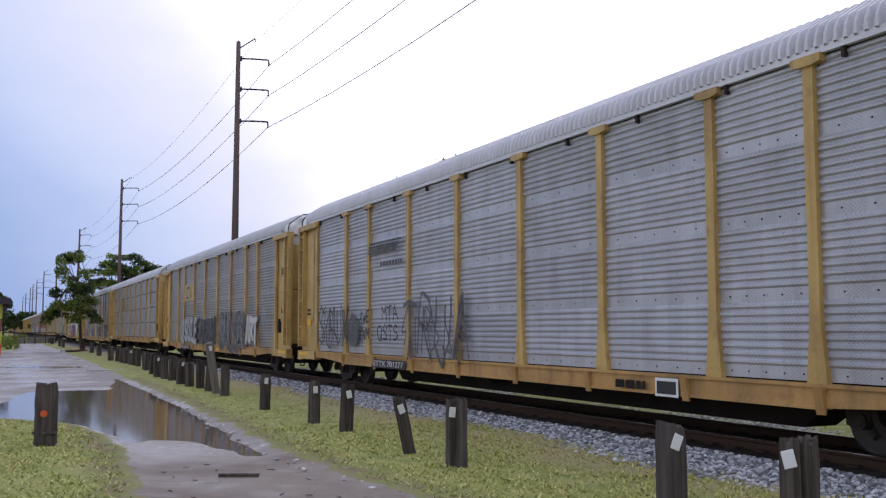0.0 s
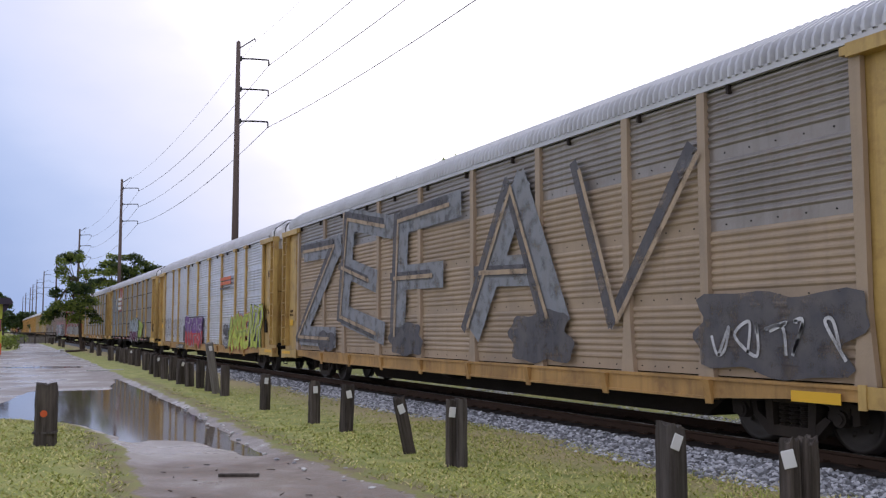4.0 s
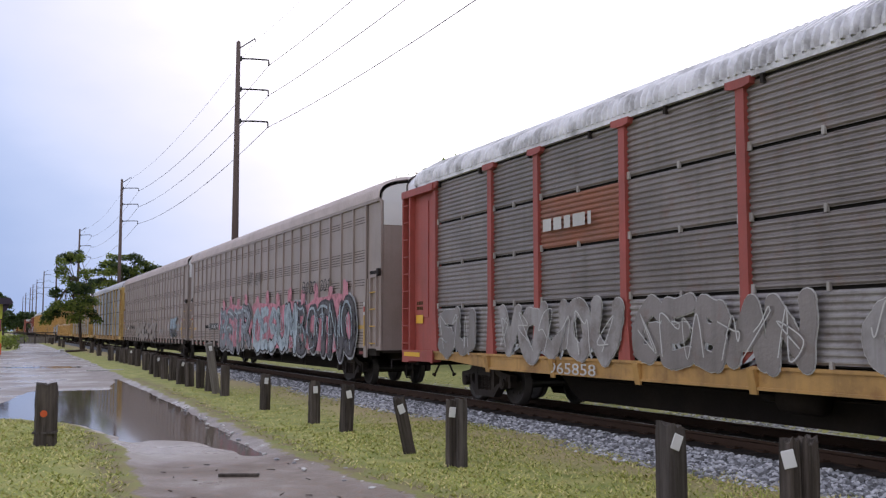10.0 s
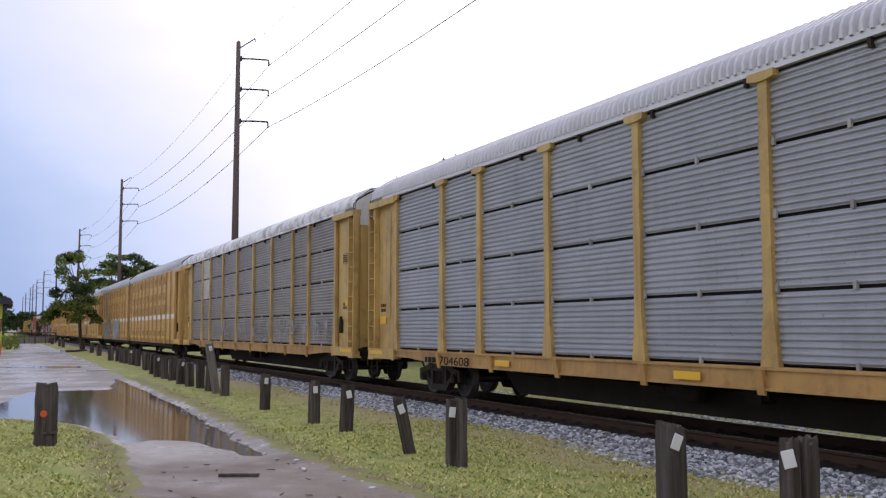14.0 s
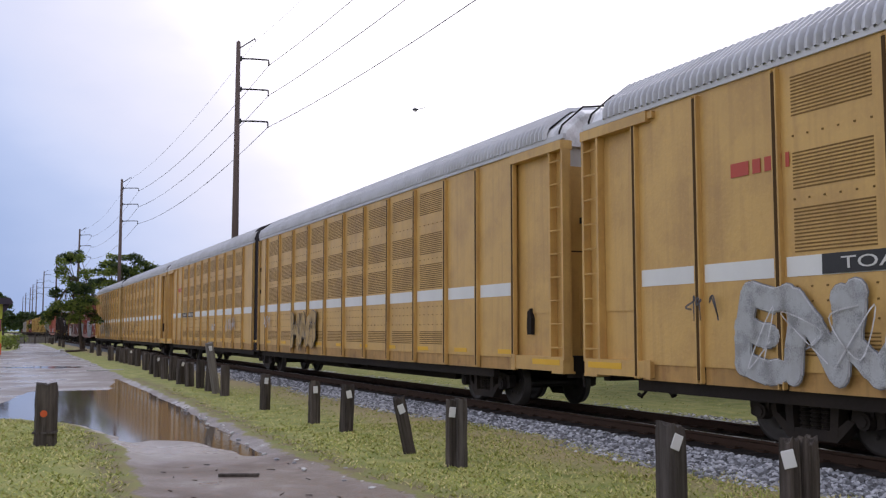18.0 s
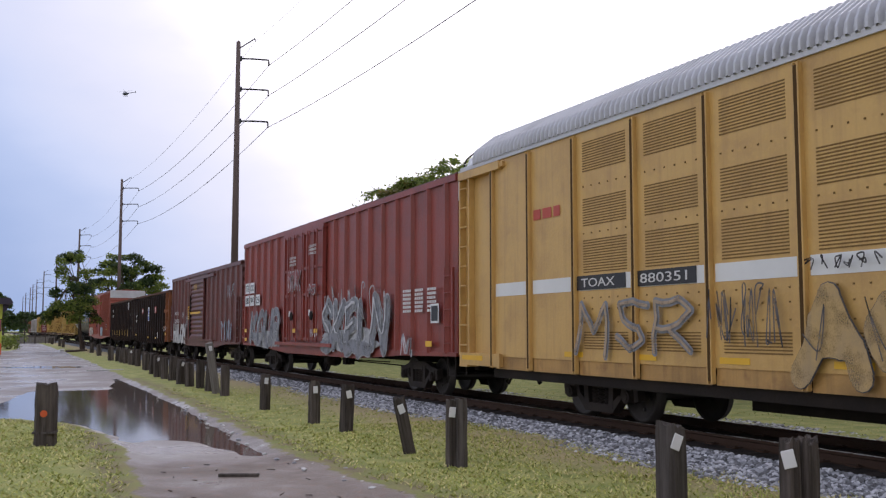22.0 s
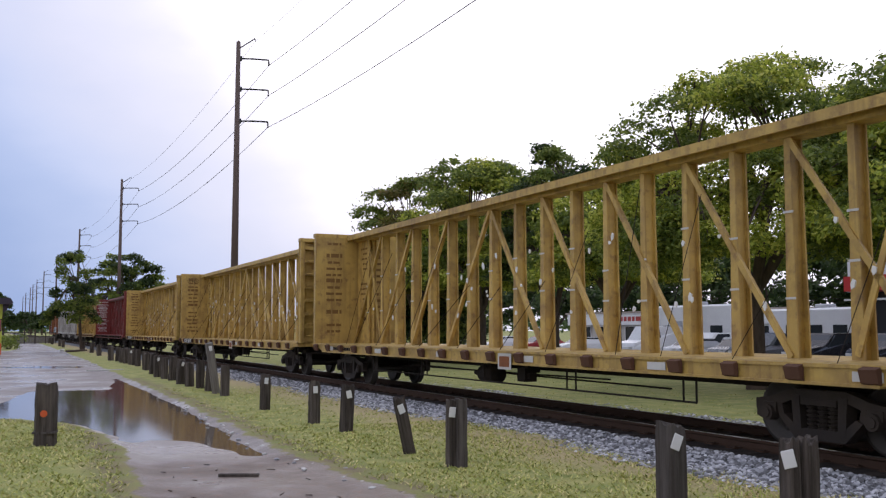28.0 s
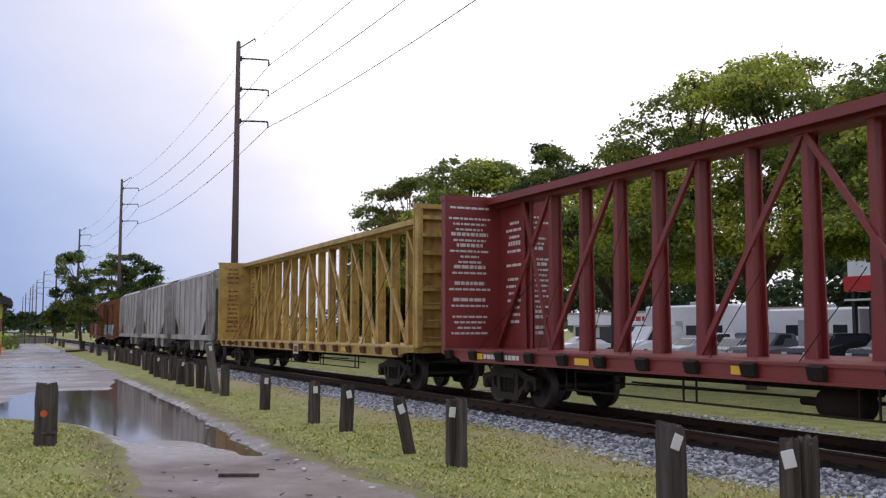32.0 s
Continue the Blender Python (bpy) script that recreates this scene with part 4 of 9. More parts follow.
def build_racks():
    L = 28.65
    # silver car
    car, g = rack_car("rack_car", "silver covered rack railcar with yellow posts and black tags", SILVER, YELLOW, YELLOW, YELLOW_GRIMY, ROOF_SILVER, "sheet", 8, title="EXCESS HEIGHT")
    swoosh(car, 6.9, 4.6, 3.62, 3.95, SPRAY["dark"], SX, 4)
    bars("stencil", car, 6.0, 4.5, 3.26, 3.42, SPRAY["dark"], SX, 1, 5)
    spray_word("graffiti_outline", "SGUK", car, 11.4, 8.3, 1.0, 2.35, SPRAY["dark"], SX, 0.085, 5, 0.0)
    tag(car, 11.4, 8.4, 1.1, 2.3, SPRAY["dark"], SX - 0.012, 11, 7, 0.05)
    blob(car, 8.6, 7.6, 1.05, 2.1, SPRAY["dark"], SX + 0.01, 13, rough=0.4, lobes=5)
    spray_word("graffiti_tag", "AWE", car, 7.6, 6.8, 1.75, 2.15, SPRAY["black"], SX, 0.05, 3, 0.1)
    spray_word("graffiti_tag", "TWM", car, 7.6, 6.8, 1.30, 1.68, SPRAY["black"], SX, 0.05, 4, 0.1)
    spray_word("graffiti_tag", "MTA", car, 5.9, 4.75, 1.80, 2.25, SPRAY["black"], SX, 0.05, 5, -0.1)
    spray_word("graffiti_tag", "QSTS", car, 6.2, 4.7, 1.28, 1.75, SPRAY["black"], SX, 0.05, 6, -0.1)
    spray_word("graffiti_outline", "TRUA", car, 4.5, 0.6, 0.72, 2.5, SPRAY["dark"], SX, 0.10, 9, 0.08)
    tag(car, 4.4, 0.8, 0.8, 2.4, SPRAY["dark"], SX - 0.012, 12, 5, 0.06)
    plate("number_board", car, 6.55, 4.2, 0.78, 1.0, BLACK_PAINT, -1.60)
    fit_letters("number", "ETTX 701277", car, 6.4, 4.35, 0.82, 0.96, STENCIL, -1.608)
    bars("stencil", car, -4.7, -5.5, 0.80, 1.0, SLIT_DARK, -1.60, 1, 2)
    plate("placard", car, -5.75, -6.3, 0.76, 1.04, WHITE_PAINT, -1.60)
    plate("placard_face", car, -5.8, -6.25, 0.80, 0.99, BLACK_PAINT, -1.607)
    place(car, L, 0.42)
    # grimy car with a yellow emblem panel
    car, g = rack_car("rack_car", "grimy grey covered rack railcar with black and white graffiti", BROWN_PERF, YELLOW, YELLOW, YELLOW_GRIMY, ROOF_GREY, "sheet", 8, title="EXCESS HEIGHT")
    plate("emblem_panel", car, 6.95, 4.4, 3.15, 4.0, YELLOW, -1.52)
    plain_emblem(car, 6.5, 4.9, 3.3, 3.85, BLACK_PAINT, -1.53)
    blob(car, 7.1, 3.3, 0.95, 2.15, SPRAY["dark"], SX + 0.014, 17, rough=0.25, lobes=9)
    piece(car, "BSKOLE", 7.05, 3.0, 0.9, 2.2, SPRAY["silver"], SPRAY["black"], SX, 0.05, 0.025, glow=SPRAY["white"], slim=1.25)
    piece(car, "ADAM", 2.2, -1.5, 0.95, 2.1, SPRAY["black"], SPRAY["white"], SX, 0.05, 0.02, cut=True, slim=1.25)
    piece(car, "BALLER", -2.7, -7.3, 0.72, 2.45, SPRAY["dark"], SPRAY["white"], SX, 0.0, 0.03, slim=1.2)
    piece(car, "ART", -7.5, -9.3, 1.05, 2.1, OFF_WHITE, SPRAY["silver"], SX, 0.0, 0.02, slim=1.3)
    tag(car, -9.9, -11.2, 1.7, 2.5, SPRAY["sky"], SX, 28, 6, 0.02)
    plate("number_board", car, 7.3, 4.76, 0.78, 1.0, BLACK_PAINT, -1.60)
    fit_letters("number", "ETTX 852787", car, 7.1, 4.95, 0.82, 0.96, STENCIL, -1.608)
    plate("reflector", car, -1.9, -2.5, 0.84, 0.97, SAFETY_YELLOW, -1.60)
    place(car, L, 0.25)
    # slate grey stacked panels, large emblem
    car, g = rack_car("rack_car", "slate grey covered rack railcar with stacked panels and yellow ends", GREY_SHEET, YELLOW, YELLOW, YELLOW_GRIMY, ROOF_SILVER, "stacked", 7, caps=False, flat_ends=False)
    a, b = repaint(g, 5.8, (2,), YELLOW)
    plain_emblem(car, 6.75, 4.95, 3.25, 3.92, BLACK_PAINT, -1.56)
    fit_letters("number", "704413", car, 8.2, 7.2, 0.80, 0.98, SLIT_DARK, -1.60)
    bars("stencil", car, 8.7, 8.3, 0.8, 0.98, SLIT_DARK, -1.60, 1, 4)
    plate("fold_step", car, 9.6, 9.2, 0.86, 0.98, OFF_WHITE, -1.66)
    place(car, L, 0.36)
    # tan mural car
    car, g = rack_car("rack_car", "covered rack railcar sprayed tan with huge grey letters", TAN_SHEET, TAN_SHEET, YELLOW, YELLOW_GRIMY, ROOF_GREY, "sheet", 8, caps=False)
    spray_word("graffiti_line", "ZEFAV", car, 11.8, -9.0, 1.15, 4.95, SPRAY["dark"], SX, 0.22, 9, 0.12, cut=True)
    spray_word("graffiti_fill", "ZEFA", car, 11.3, -5.4, 1.25, 4.75, SPRAY["grey"], SX + 0.02, 0.62, 9, 0.12, cut=True)
    spray_word("graffiti_shine", "ZEFAV", car, 11.6, -9.2, 1.2, 4.8, SPRAY["tan"], SX - 0.012, 0.10, 9, 0.12, cut=True)
    for k, (a, b, c, d) in enumerate([(-8.5, -12.0, 0.9, 2.2), (-3.0, -5.6, 0.9, 2.0), (3.4, 1.0, 0.9, 1.8), (9.4, 7.6, 0.9, 1.6)]):
        blob(car, a, b, c, d, SPRAY["dark"], SX + 0.004, 30 + k, rough=0.35, lobes=4)
    tag(car, -9.0, -11.6, 1.2, 1.7, SPRAY["white"], SX - 0.01, 44, 5, 0.05)
    for a, b, column in g:
        repaint(g, (a + b) / 2, (3,), BROWN_SHEET)
    repaint(g, g[0][0] + 0.5, (2,), BROWN_SHEET)
    plate("reflector", car, -10.6, -11.4, 0.86, 1.0, SAFETY_YELLOW, -1.60)
    place(car, L, 0.33)
    # silver car with bright graffiti
    car, g = rack_car("rack_car", "silver covered rack railcar with purple, red and lime graffiti", SILVER_LIGHT, YELLOW, YELLOW, YELLOW_GRIMY, ROOF_SILVER, "sheet", 8)
    for r, m in ((0, SPRAY["red"]), (1, SPRAY["red"]), (2, SPRAY["purple"]), (3, SPRAY["purple"])):
        plate("spray_band", car, 4.45, -0.25, 0.84 + 0.355 * r, 0.84 + 0.355 * (r + 1), m, SX + 0.012)
    piece(car, "TOPS", 4.25, -0.05, 0.80, 2.25, SPRAY["purple"], SPRAY["white"], SX, 0.0, 0.075, lower=SPRAY["red"], cut=True, slim=0.8)
    plate("spray_band", car, 4.5, -0.3, 2.22, 2.29, SPRAY["black"], SX)
    blob(car, 5.0, 4.3, 0.9, 1.9, SPRAY["black"], SX - 0.004, 7, rough=0.3)
    plate("spray_band", car, 4.5, 4.42, 0.75, 2.29, SPRAY["black"], SX - 0.002)
    spray_word("graffiti_tag", "OGKUHZK<SPVLRG<", car, 11.6, 5.3, 1.15, 2.35, SPRAY["black"], SX, 0.045, 7, 0.1)
    blob(car, -5.1, -6.35, 0.75, 1.35, SPRAY["black"], SX, 8)
    blob(car, -5.0, -6.1, 1.3, 1.9, SPRAY["black"], SX, 9, rough=0.35)
    tag(car, -5.3, -6.2, 0.85, 1.2, SPRAY["white"], SX - 0.005, 56, 4, 0.05)
    blob(car, -6.4, -9.6, 0.78, 2.3, SPRAY["lime"], SX + 0.004, 10, rough=0.3, lobes=9)
    piece(car, "KSHE", -6.5, -9.9, 0.80, 2.25, SPRAY["lime"], SPRAY["red"], SX, 0.35, 0.04, shine=SPRAY["green"], cut=True, slim=1.15)
    piece(car, "NZR", -9.9, -12.0, 0.85, 2.6, SPRAY["lime"], SPRAY["black"], SX, 0.3, 0.03, shine=SPRAY["white"], cut=True)
    swoosh(car, -4.35, -6.6, 3.55, 3.95, ORANGE_LOGO, SX, 2, -0.4)
    plate("logo_line", car, -4.25, -6.3, 3.42, 3.5, SPRAY["dark"], SX)
    plate("number_board", car, 7.0, 4.65, 0.79, 1.01, BLACK_PAINT, -1.60)
    fit_letters("number", "TTGX 952619", car, 6.85, 4.8, 0.83, 0.97, STENCIL, -1.608)
    place(car, L, 0.00)
    # grey car, red emblem panel, green and violet piece
    car, g = rack_car("rack_car", "grey covered rack railcar with green and purple graffiti", BROWN_SHEET, YELLOW, YELLOW, UNDER, ROOF_SILVER, "stacked", 7, reflect=True)
    for yb in (11.5, 10.0, 8.4):
        repaint(g, yb, (0, 1, 2, 3), BLUE_WASH)
    repaint(g, 5.8, (2, 3), FADED_RED)
    bars("emblem_writing", car, 6.8, 4.6, 3.2, 4.3, STENCIL, SX, 3, 6)
    blob(car, -0.5, -8.1, 0.78, 2.5, SPRAY["green"], SX + 0.02, 12, rough=0.2)
    piece(car, "KNAR", -1.5, -5.7, 0.80, 2.35, SPRAY["white"], SPRAY["black"], SX, 0.12, 0.07, cut=True, slim=1.05)
    piece(car, "KNAR", -1.5, -5.7, 0.80, 2.35, SPRAY["ice"], SPRAY["white"], SX - 0.03, 0.12, 0.0, lower=SPRAY["maroon"], cut=True, slim=0.75)
    for k in range(6):
        tag(car, 12.3 - 2.4 * k, 10.2 - 2.4 * k, 1.2, 4.4 - 0.35 * (k % 3), SPRAY["sky"], SX, 60 + k, 2, 0.04)
    for k in range(3):
        tag(car, 11.5 - 2.9 * k, 9.6 - 2.9 * k, 2.2, 4.6, SPRAY["ice"], SX + 0.004, 160 + k, 2, 0.10, name="spray_patch")
    tag(car, 0.7, -0.9, 1.2, 2.2, SPRAY["black"], SX, 66, 5, 0.04)
    place(car, L, 0.05)
    # grimy car with a shield on a yellow panel
    car, g = rack_car("rack_car", "grimy brown-grey covered rack railcar with a shield emblem", BROWN_SHEET, YELLOW, YELLOW, YELLOW_GRIMY, ROOF_SILVER, "stacked", 7, caps=False, flat_ends=False)
    plate("emblem_panel", car, 9.05, 7.05, 3.1, 5.02, YELLOW, -1.53)
    shield = [(0.0, 1.0), (-0.12, 0.93), (-0.30, 0.89), (-0.48, 0.92), (-0.66, 0.66), (-0.62, 0.50), (-0.58, 0.30), (-0.62, 0.05), (-0.68, -0.25), (-0.66, -0.50), (-0.54, -0.70), (-0.32, -0.84), (-0.12, -0.90), (0.0, -1.0)]
    outline = shield + [(-a, b) for a, b in shield[-2:0:-1]]
    def shield_part(name, grow, x, mat, lo=-2.0, hi=2.0):
        bm = prism([(8.05 + a * 0.98 * grow, 4.08 + b * 0.80 * grow) for a, b in outline], x - 0.004, x, "x")
        for zc, keep in ((lo, 1), (hi, -1)):
            if abs(zc) < 1.9:
                bmesh.ops.bisect_plane(bm, geom=bm.verts[:] + bm.edges[:] + bm.faces[:], plane_co=(0, 0, zc + 4.08), plane_no=(0, 0, -keep), clear_outer=True)
        return part(name, bm, mat, car)
    bars("stencil", car, -5.0, -6.6, 0.80, 1.02, OFF_WHITE, -1.60, 1, 33)
    plate("placard", car, -10.3, -10.85, 0.78, 1.06, OFF_WHITE, -1.60)
    plate("placard_face", car, -10.35, -10.8, 0.82, 1.02, BLACK_PAINT, -1.607)
    shield_part("shield", 1.0, -1.545, WHITE_PAINT)
    shield_part("shield_top", 0.93, -1.552, DECAL_BLUE, lo=0.12)
    for k in range(7):
        yy = 8.05 + (k - 3) * 0.165
        plate("shield_stripe", car, yy - 0.045, yy + 0.045, 4.08 - (0.74, 0.68, 0.58, 0.36)[abs(k - 3)], 4.18, ORANGE_RED, -1.552)
    bars("shield_writing", car, 8.5, 7.6, 4.5, 4.75, WHITE_PAINT, -1.56, 1, 7)
    bars("shield_writing", car, 8.55, 7.55, 4.24, 4.44, WHITE_PAINT, -1.56, 1, 8)
    plate("number_board", car, 7.75, 4.9, 0.79, 1.02, BLACK_PAINT, -1.60)
    fit_letters("number", "TTGX 962621", car, 7.5, 5.05, 0.83, 0.98, STENCIL, -1.608)
    for yy in (9.6, 7.95, 2.5, -1.8, -6.0):
        plate("reflector", car, yy, yy - 0.7, 0.86, 0.98, SAFETY_YELLOW, -1.60)
    place(car, L, 0.37)
    # red car
    car, g = rack_car("rack_car", "rusty red covered rack railcar with faded white graffiti", DARK_SHEET, RED_RACK, RED_RACK, YELLOW_GRIMY, ROOF_WORN, "stacked", 7, title="EXCESS HEIGHT CAR")
    repaint(g, 5.8, (2,), FADED_ORANGE)
    bars("emblem_writing", car, 6.7, 5.1, 3.35, 3.7, OFF_WHITE, SX, 1, 9)
    for a, b, column in g:
        repaint(g, (a + b) / 2, (0,), CHALKED)
    for k, (a, b) in enumerate([(11.4, 9.6), (8.4, 4.3), (3.9, 0.2), (-0.6, -4.4), (-4.8, -8.8), (-9.2, -12.0)]):
        word = ("SU", "VOUOU", "GEBAN", "CHOK", "SCAMB", "OEM")[k]
        piece(car, word, a, b, 1.05, 2.05, CHALKED if k % 2 else DARK_SHEET, OFF_WHITE, SX, 0.1, 0.012, slim=1.15)
        tag(car, a - 0.2, b + 0.2, 1.05, 1.5, SPRAY["silver"], SX - 0.002, 70 + k, 6, 0.06)
    fit_letters("number", "965858", car, 6.5, 5.0, 0.80, 1.0, OFF_WHITE, -1.60)
    bars("stencil", car, -4.9, -6.4, 0.80, 1.04, OFF_WHITE, -1.60, 1, 10)
    for yy in (-2.0, -6.6, -9.2):
        plate("reflector", car, yy, yy - 0.8, 0.84, 0.96, SAFETY_YELLOW, -1.60)
    place(car, L, 0.25)
    # taupe modern cars
    car = taupe_car("taupe enclosed rack railcar with pink, black and grey graffiti")
    for k, (w, y0, y1) in enumerate((("BETR", 5.8, 0.3), ("CESUM", -0.2, -6.2), ("BOTNO", -6.3, -12.0))):
        blob(car, y0 + 0.8, y1 - 0.5, 0.82, 2.75, SPRAY["pink"], -1.622, 100 + k, rough=0.3, lobes=9)
        for q in range(4):
            yq = y0 - 0.6 - q * (y0 - y1) / 4
            blob(car, yq + 0.3, yq - 0.25, 2.3, 2.95 + 0.15 * (q % 2), SPRAY["pink"], -1.621, 110 + 7 * k + q, rough=0.3, lobes=2)
        piece(car, w, y0, y1, 0.85, 2.45, (SPRAY["grey"], SPRAY["ice"], SPRAY["dark"])[k], SPRAY["black"], -1.62, 0.05, 0.09, glow=SPRAY["silver"], shine=SPRAY["ice"], slim=0.95)
        tag(car, y0 - 0.3, y1 + 0.3, 1.0, 2.2, SPRAY["ice"], -1.67, 120 + k, 9, 0.03, name="graffiti_line")
    spray_word("graffiti_tag", "BOZO 201", car, -6.8, -9.8, 2.75, 3.2, SPRAY["black"], -1.625, 0.045, 7, 0.15)
    tag(car, 1.0, -1.2, 3.3, 3.9, SPRAY["black"], -1.625, 105, 6, 0.03)
    for k, ch in enumerate("546138"):
        plate("number_board", car, 8.35 - 0.34 * k, 8.05 - 0.34 * k, 1.62, 1.90, BLACK_PAINT, -1.628)
        fit_letters("number", ch, car, 8.27 - 0.34 * k, 8.13 - 0.34 * k, 1.67, 1.85, STENCIL, -1.636)
    bars("stencil", car, 9.3, 8.5, 1.64, 1.86, SLIT_DARK, -1.625, 1, 11)
    place(car, L, 0.55)
    car = taupe_car("taupe enclosed rack railcar with pale grey bubble graffiti")
    piece(car, "CHOK", 1.2, -3.5, 1.05, 2.0, TAUPE, SPRAY["silver"], -1.61, 0.1, 0.012, slim=1.1)
    piece(car, "GHOE", 6.0, 1.4, 1.05, 2.05, TAUPE, SPRAY["silver"], -1.61, 0.1, 0.012, slim=1.1)
    piece(car, "MOPE", -8.9, -11.0, 1.2, 2.25, SPRAY["sky"], SPRAY["ice"], -1.61, 0.1, 0.03, lower=SPRAY["dark"])
    tag(car, -7.9, -8.7, 1.6, 2.1, SPRAY["white"], -1.63, 113, 3, 0.04)
    tag(car, -11.0, -12.2, 1.55, 1.95, SPRAY["sky"], -1.63, 114, 5, 0.03)
    tag(car, 11.4, 9.9, 1.5, 2.0, SPRAY["dark"], -1.625, 111, 6, 0.035)
    tag(car, -4.6, -6.6, 1.3, 1.7, SPRAY["silver"], -1.625, 112, 6, 0.04)
    fit_letters("number", "546132", car, 8.35, 6.4, 1.67, 1.94, SLIT_DARK, -1.625)
    fit_letters("number", "CP", car, 9.4, 8.75, 1.67, 1.94, SLIT_DARK, -1.625)
    plate("paper_notice", car, 10.4, 10.1, 1.62, 1.85, WHITE_PAINT, -1.625)
    place(car, L, 0.40)
    # blue-grey and grimy cars
    car, g = rack_car("rack_car", "blue-grey covered rack railcar with clean stacked panels", ALU_BLUE, YELLOW, YELLOW, YELLOW_GRIMY, ROOF_SILVER, "stacked", 7, flat_ends=False)
    fit_letters("number", "704608", car, 8.9, 7.4, 0.80, 0.99, SLIT_DARK, -1.60)
    bars("stencil", car, 9.7, 9.1, 0.8, 0.99, SLIT_DARK, -1.60, 1, 13)
    for yy in (6.2, 0.5, -12.2):
        plate("reflector", car, yy, yy - 0.6, 0.86, 0.98, SAFETY_YELLOW, -1.60)
    place(car, L, 0.52)
    car, g = rack_car("rack_car", "weathered grey covered rack railcar with pale graffiti smears", BROWN_SHEET, YELLOW, YELLOW, YELLOW_GRIMY, ROOF_WORN, "stacked", 7, caps=False, flat_ends=False)
    repaint(g, 8.8, (2, 3), OFF_WHITE)
    for k in range(5):
        tag(car, 5.0 - 3.4 * k, 2.4 - 3.4 * k, 1.2, 2.0, SPRAY["silver"], SX, 120 + k, 4, 0.07)
    place(car, L, 0.20)


def taupe_car(label):
    """A modern enclosed rack car: flat sheets with slotted vents between close posts."""
    car = thing("rack_car", label, "railcar", "rack cars of the train")
    half, body = 14.32, 27.40
    running_gear(car, half, 10.06, 0.30)
    DROP[0] = 0.0
    brake_gear(car, 1.2)
    both("side_sill", cached(("side_sill", "taupe"), UNDER, lambda: side_sill(body - 0.6, 0.78, 1.08, -1.52)), car, at())
    part("deck", boxes((-1.43, -body / 2, 0.98, 1.43, body / 2, 1.07)), UNDER, car)
    n, w = 24, 1.06
    z0, z1 = 1.10, 5.10

    def sheet():
        return boxes((-1.55, -w / 2, z0, -1.50, w / 2, z1))

    # no openings: each slot is a thin bar coloured as its inner shade
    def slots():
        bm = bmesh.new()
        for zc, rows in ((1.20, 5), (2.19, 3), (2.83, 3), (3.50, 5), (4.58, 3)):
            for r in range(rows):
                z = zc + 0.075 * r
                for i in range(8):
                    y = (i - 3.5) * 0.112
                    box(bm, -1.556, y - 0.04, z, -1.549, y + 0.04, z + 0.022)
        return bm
    y = -n * w / 2
    for i in range(n):
        both("panel", cached("slotted_panel", TAUPE, sheet), car, at(0, y + w / 2))
        for ob in both("vent_grille", cached("taupe_slots", TAUPE_SLOT_SHADE, slots), car, at(0, y + w / 2)):
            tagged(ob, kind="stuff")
        both("reflector", cached("sill_reflector", (RED_RACK if i % 2 else BEAM_RED), lambda: boxes((-1.545, -0.28, 0.92, -1.525, 0.05, 1.0))), car, at(0, y + w / 2))
        y += w
    for i in range(n + 1):
        both("post", cached("taupe_post", TAUPE, lambda: prism([(-0.10, 0.84), (0.10, 0.84), (0.10, 1.08), (0.042, 1.2), (0.042, 5.10), (-0.042, 5.10), (-0.042, 1.2), (-0.10, 1.08)], -1.60, -1.55, "x")), car, at(0, -n * w / 2 + i * w))
    for s in (-1, 1):
        def end_bay():
            bm = boxes((-1.53, -0.50, 1.05, -1.48, 0.46, 5.10), (-1.56, 0.38, 1.05, -1.46, 0.46, 3.0))
            return bm
        both("end_sheet", cached("taupe_end", TAUPE, end_bay), car, at(0, s * (body / 2 - 0.46)) if s > 0 else at(0, -body / 2 + 0.46) @ pose(0, 0, 0))
        for side in (-1, 1):
            m = at(-1.55, s * (body / 2 - 0.4), 1.15) if side < 0 else TURN @ at(-1.55, -s * (body / 2 - 0.4), 1.15)
            link("ladder", cached(("ladder", "short"), TAUPE, lambda: boxes((-0.05, -0.26, 0, 0.02, -0.19, 1.95), (-0.05, 0.19, 0, 0.02, 0.26, 1.95), (-0.04, -0.2, 1.86, 0.02, 0.2, 1.95))), car, "", m)
            for k in range(4):
                link("rung", cached("taupe_rung", MUSTARD, lambda: tubes(((-0.045, -0.21, 0), (-0.045, 0.21, 0), 0.02), n=6)), car, "mustard-painted rung", m @ at(0, 0, 0.08 + 0.46 * k))
        link("ladder_recess", cached("ladder_recess", SLIT_DARK, lambda: boxes((-1.545, -0.16, 3.10, -1.53, 0.34, 3.2))), car, "", at(0, s * (body / 2 - 0.42)))
        link("door_latch", cached("side_latch", TRUCK_STEEL, lambda: boxes((-1.60, -0.5, 3.09, -1.53, -0.14, 3.19), (-1.62, -0.46, 3.04, -1.53, -0.34, 3.24))), car, "", at(0, s * (body / 2 - 0.42)))
        def door():
            bm = boxes((-1.46, -0.03, 1.05, -0.01, 0.03, 5.08), (0.01, -0.03, 1.05, 1.46, 0.03, 5.08))
            for z in (2.2, 4.95):
                box(bm, -0.45, -0.10, z, 0.45, -0.03, z + 0.09)
                box(bm, -0.55, -0.13, z - 0.05, -0.40, -0.03, z + 0.14)
            return bm
        m = at(0, -body / 2 + 0.02) if s < 0 else at(0, body / 2 - 0.02) @ TURN
        link("end_door", cached("taupe_door", TAUPE, door), car, "", m)
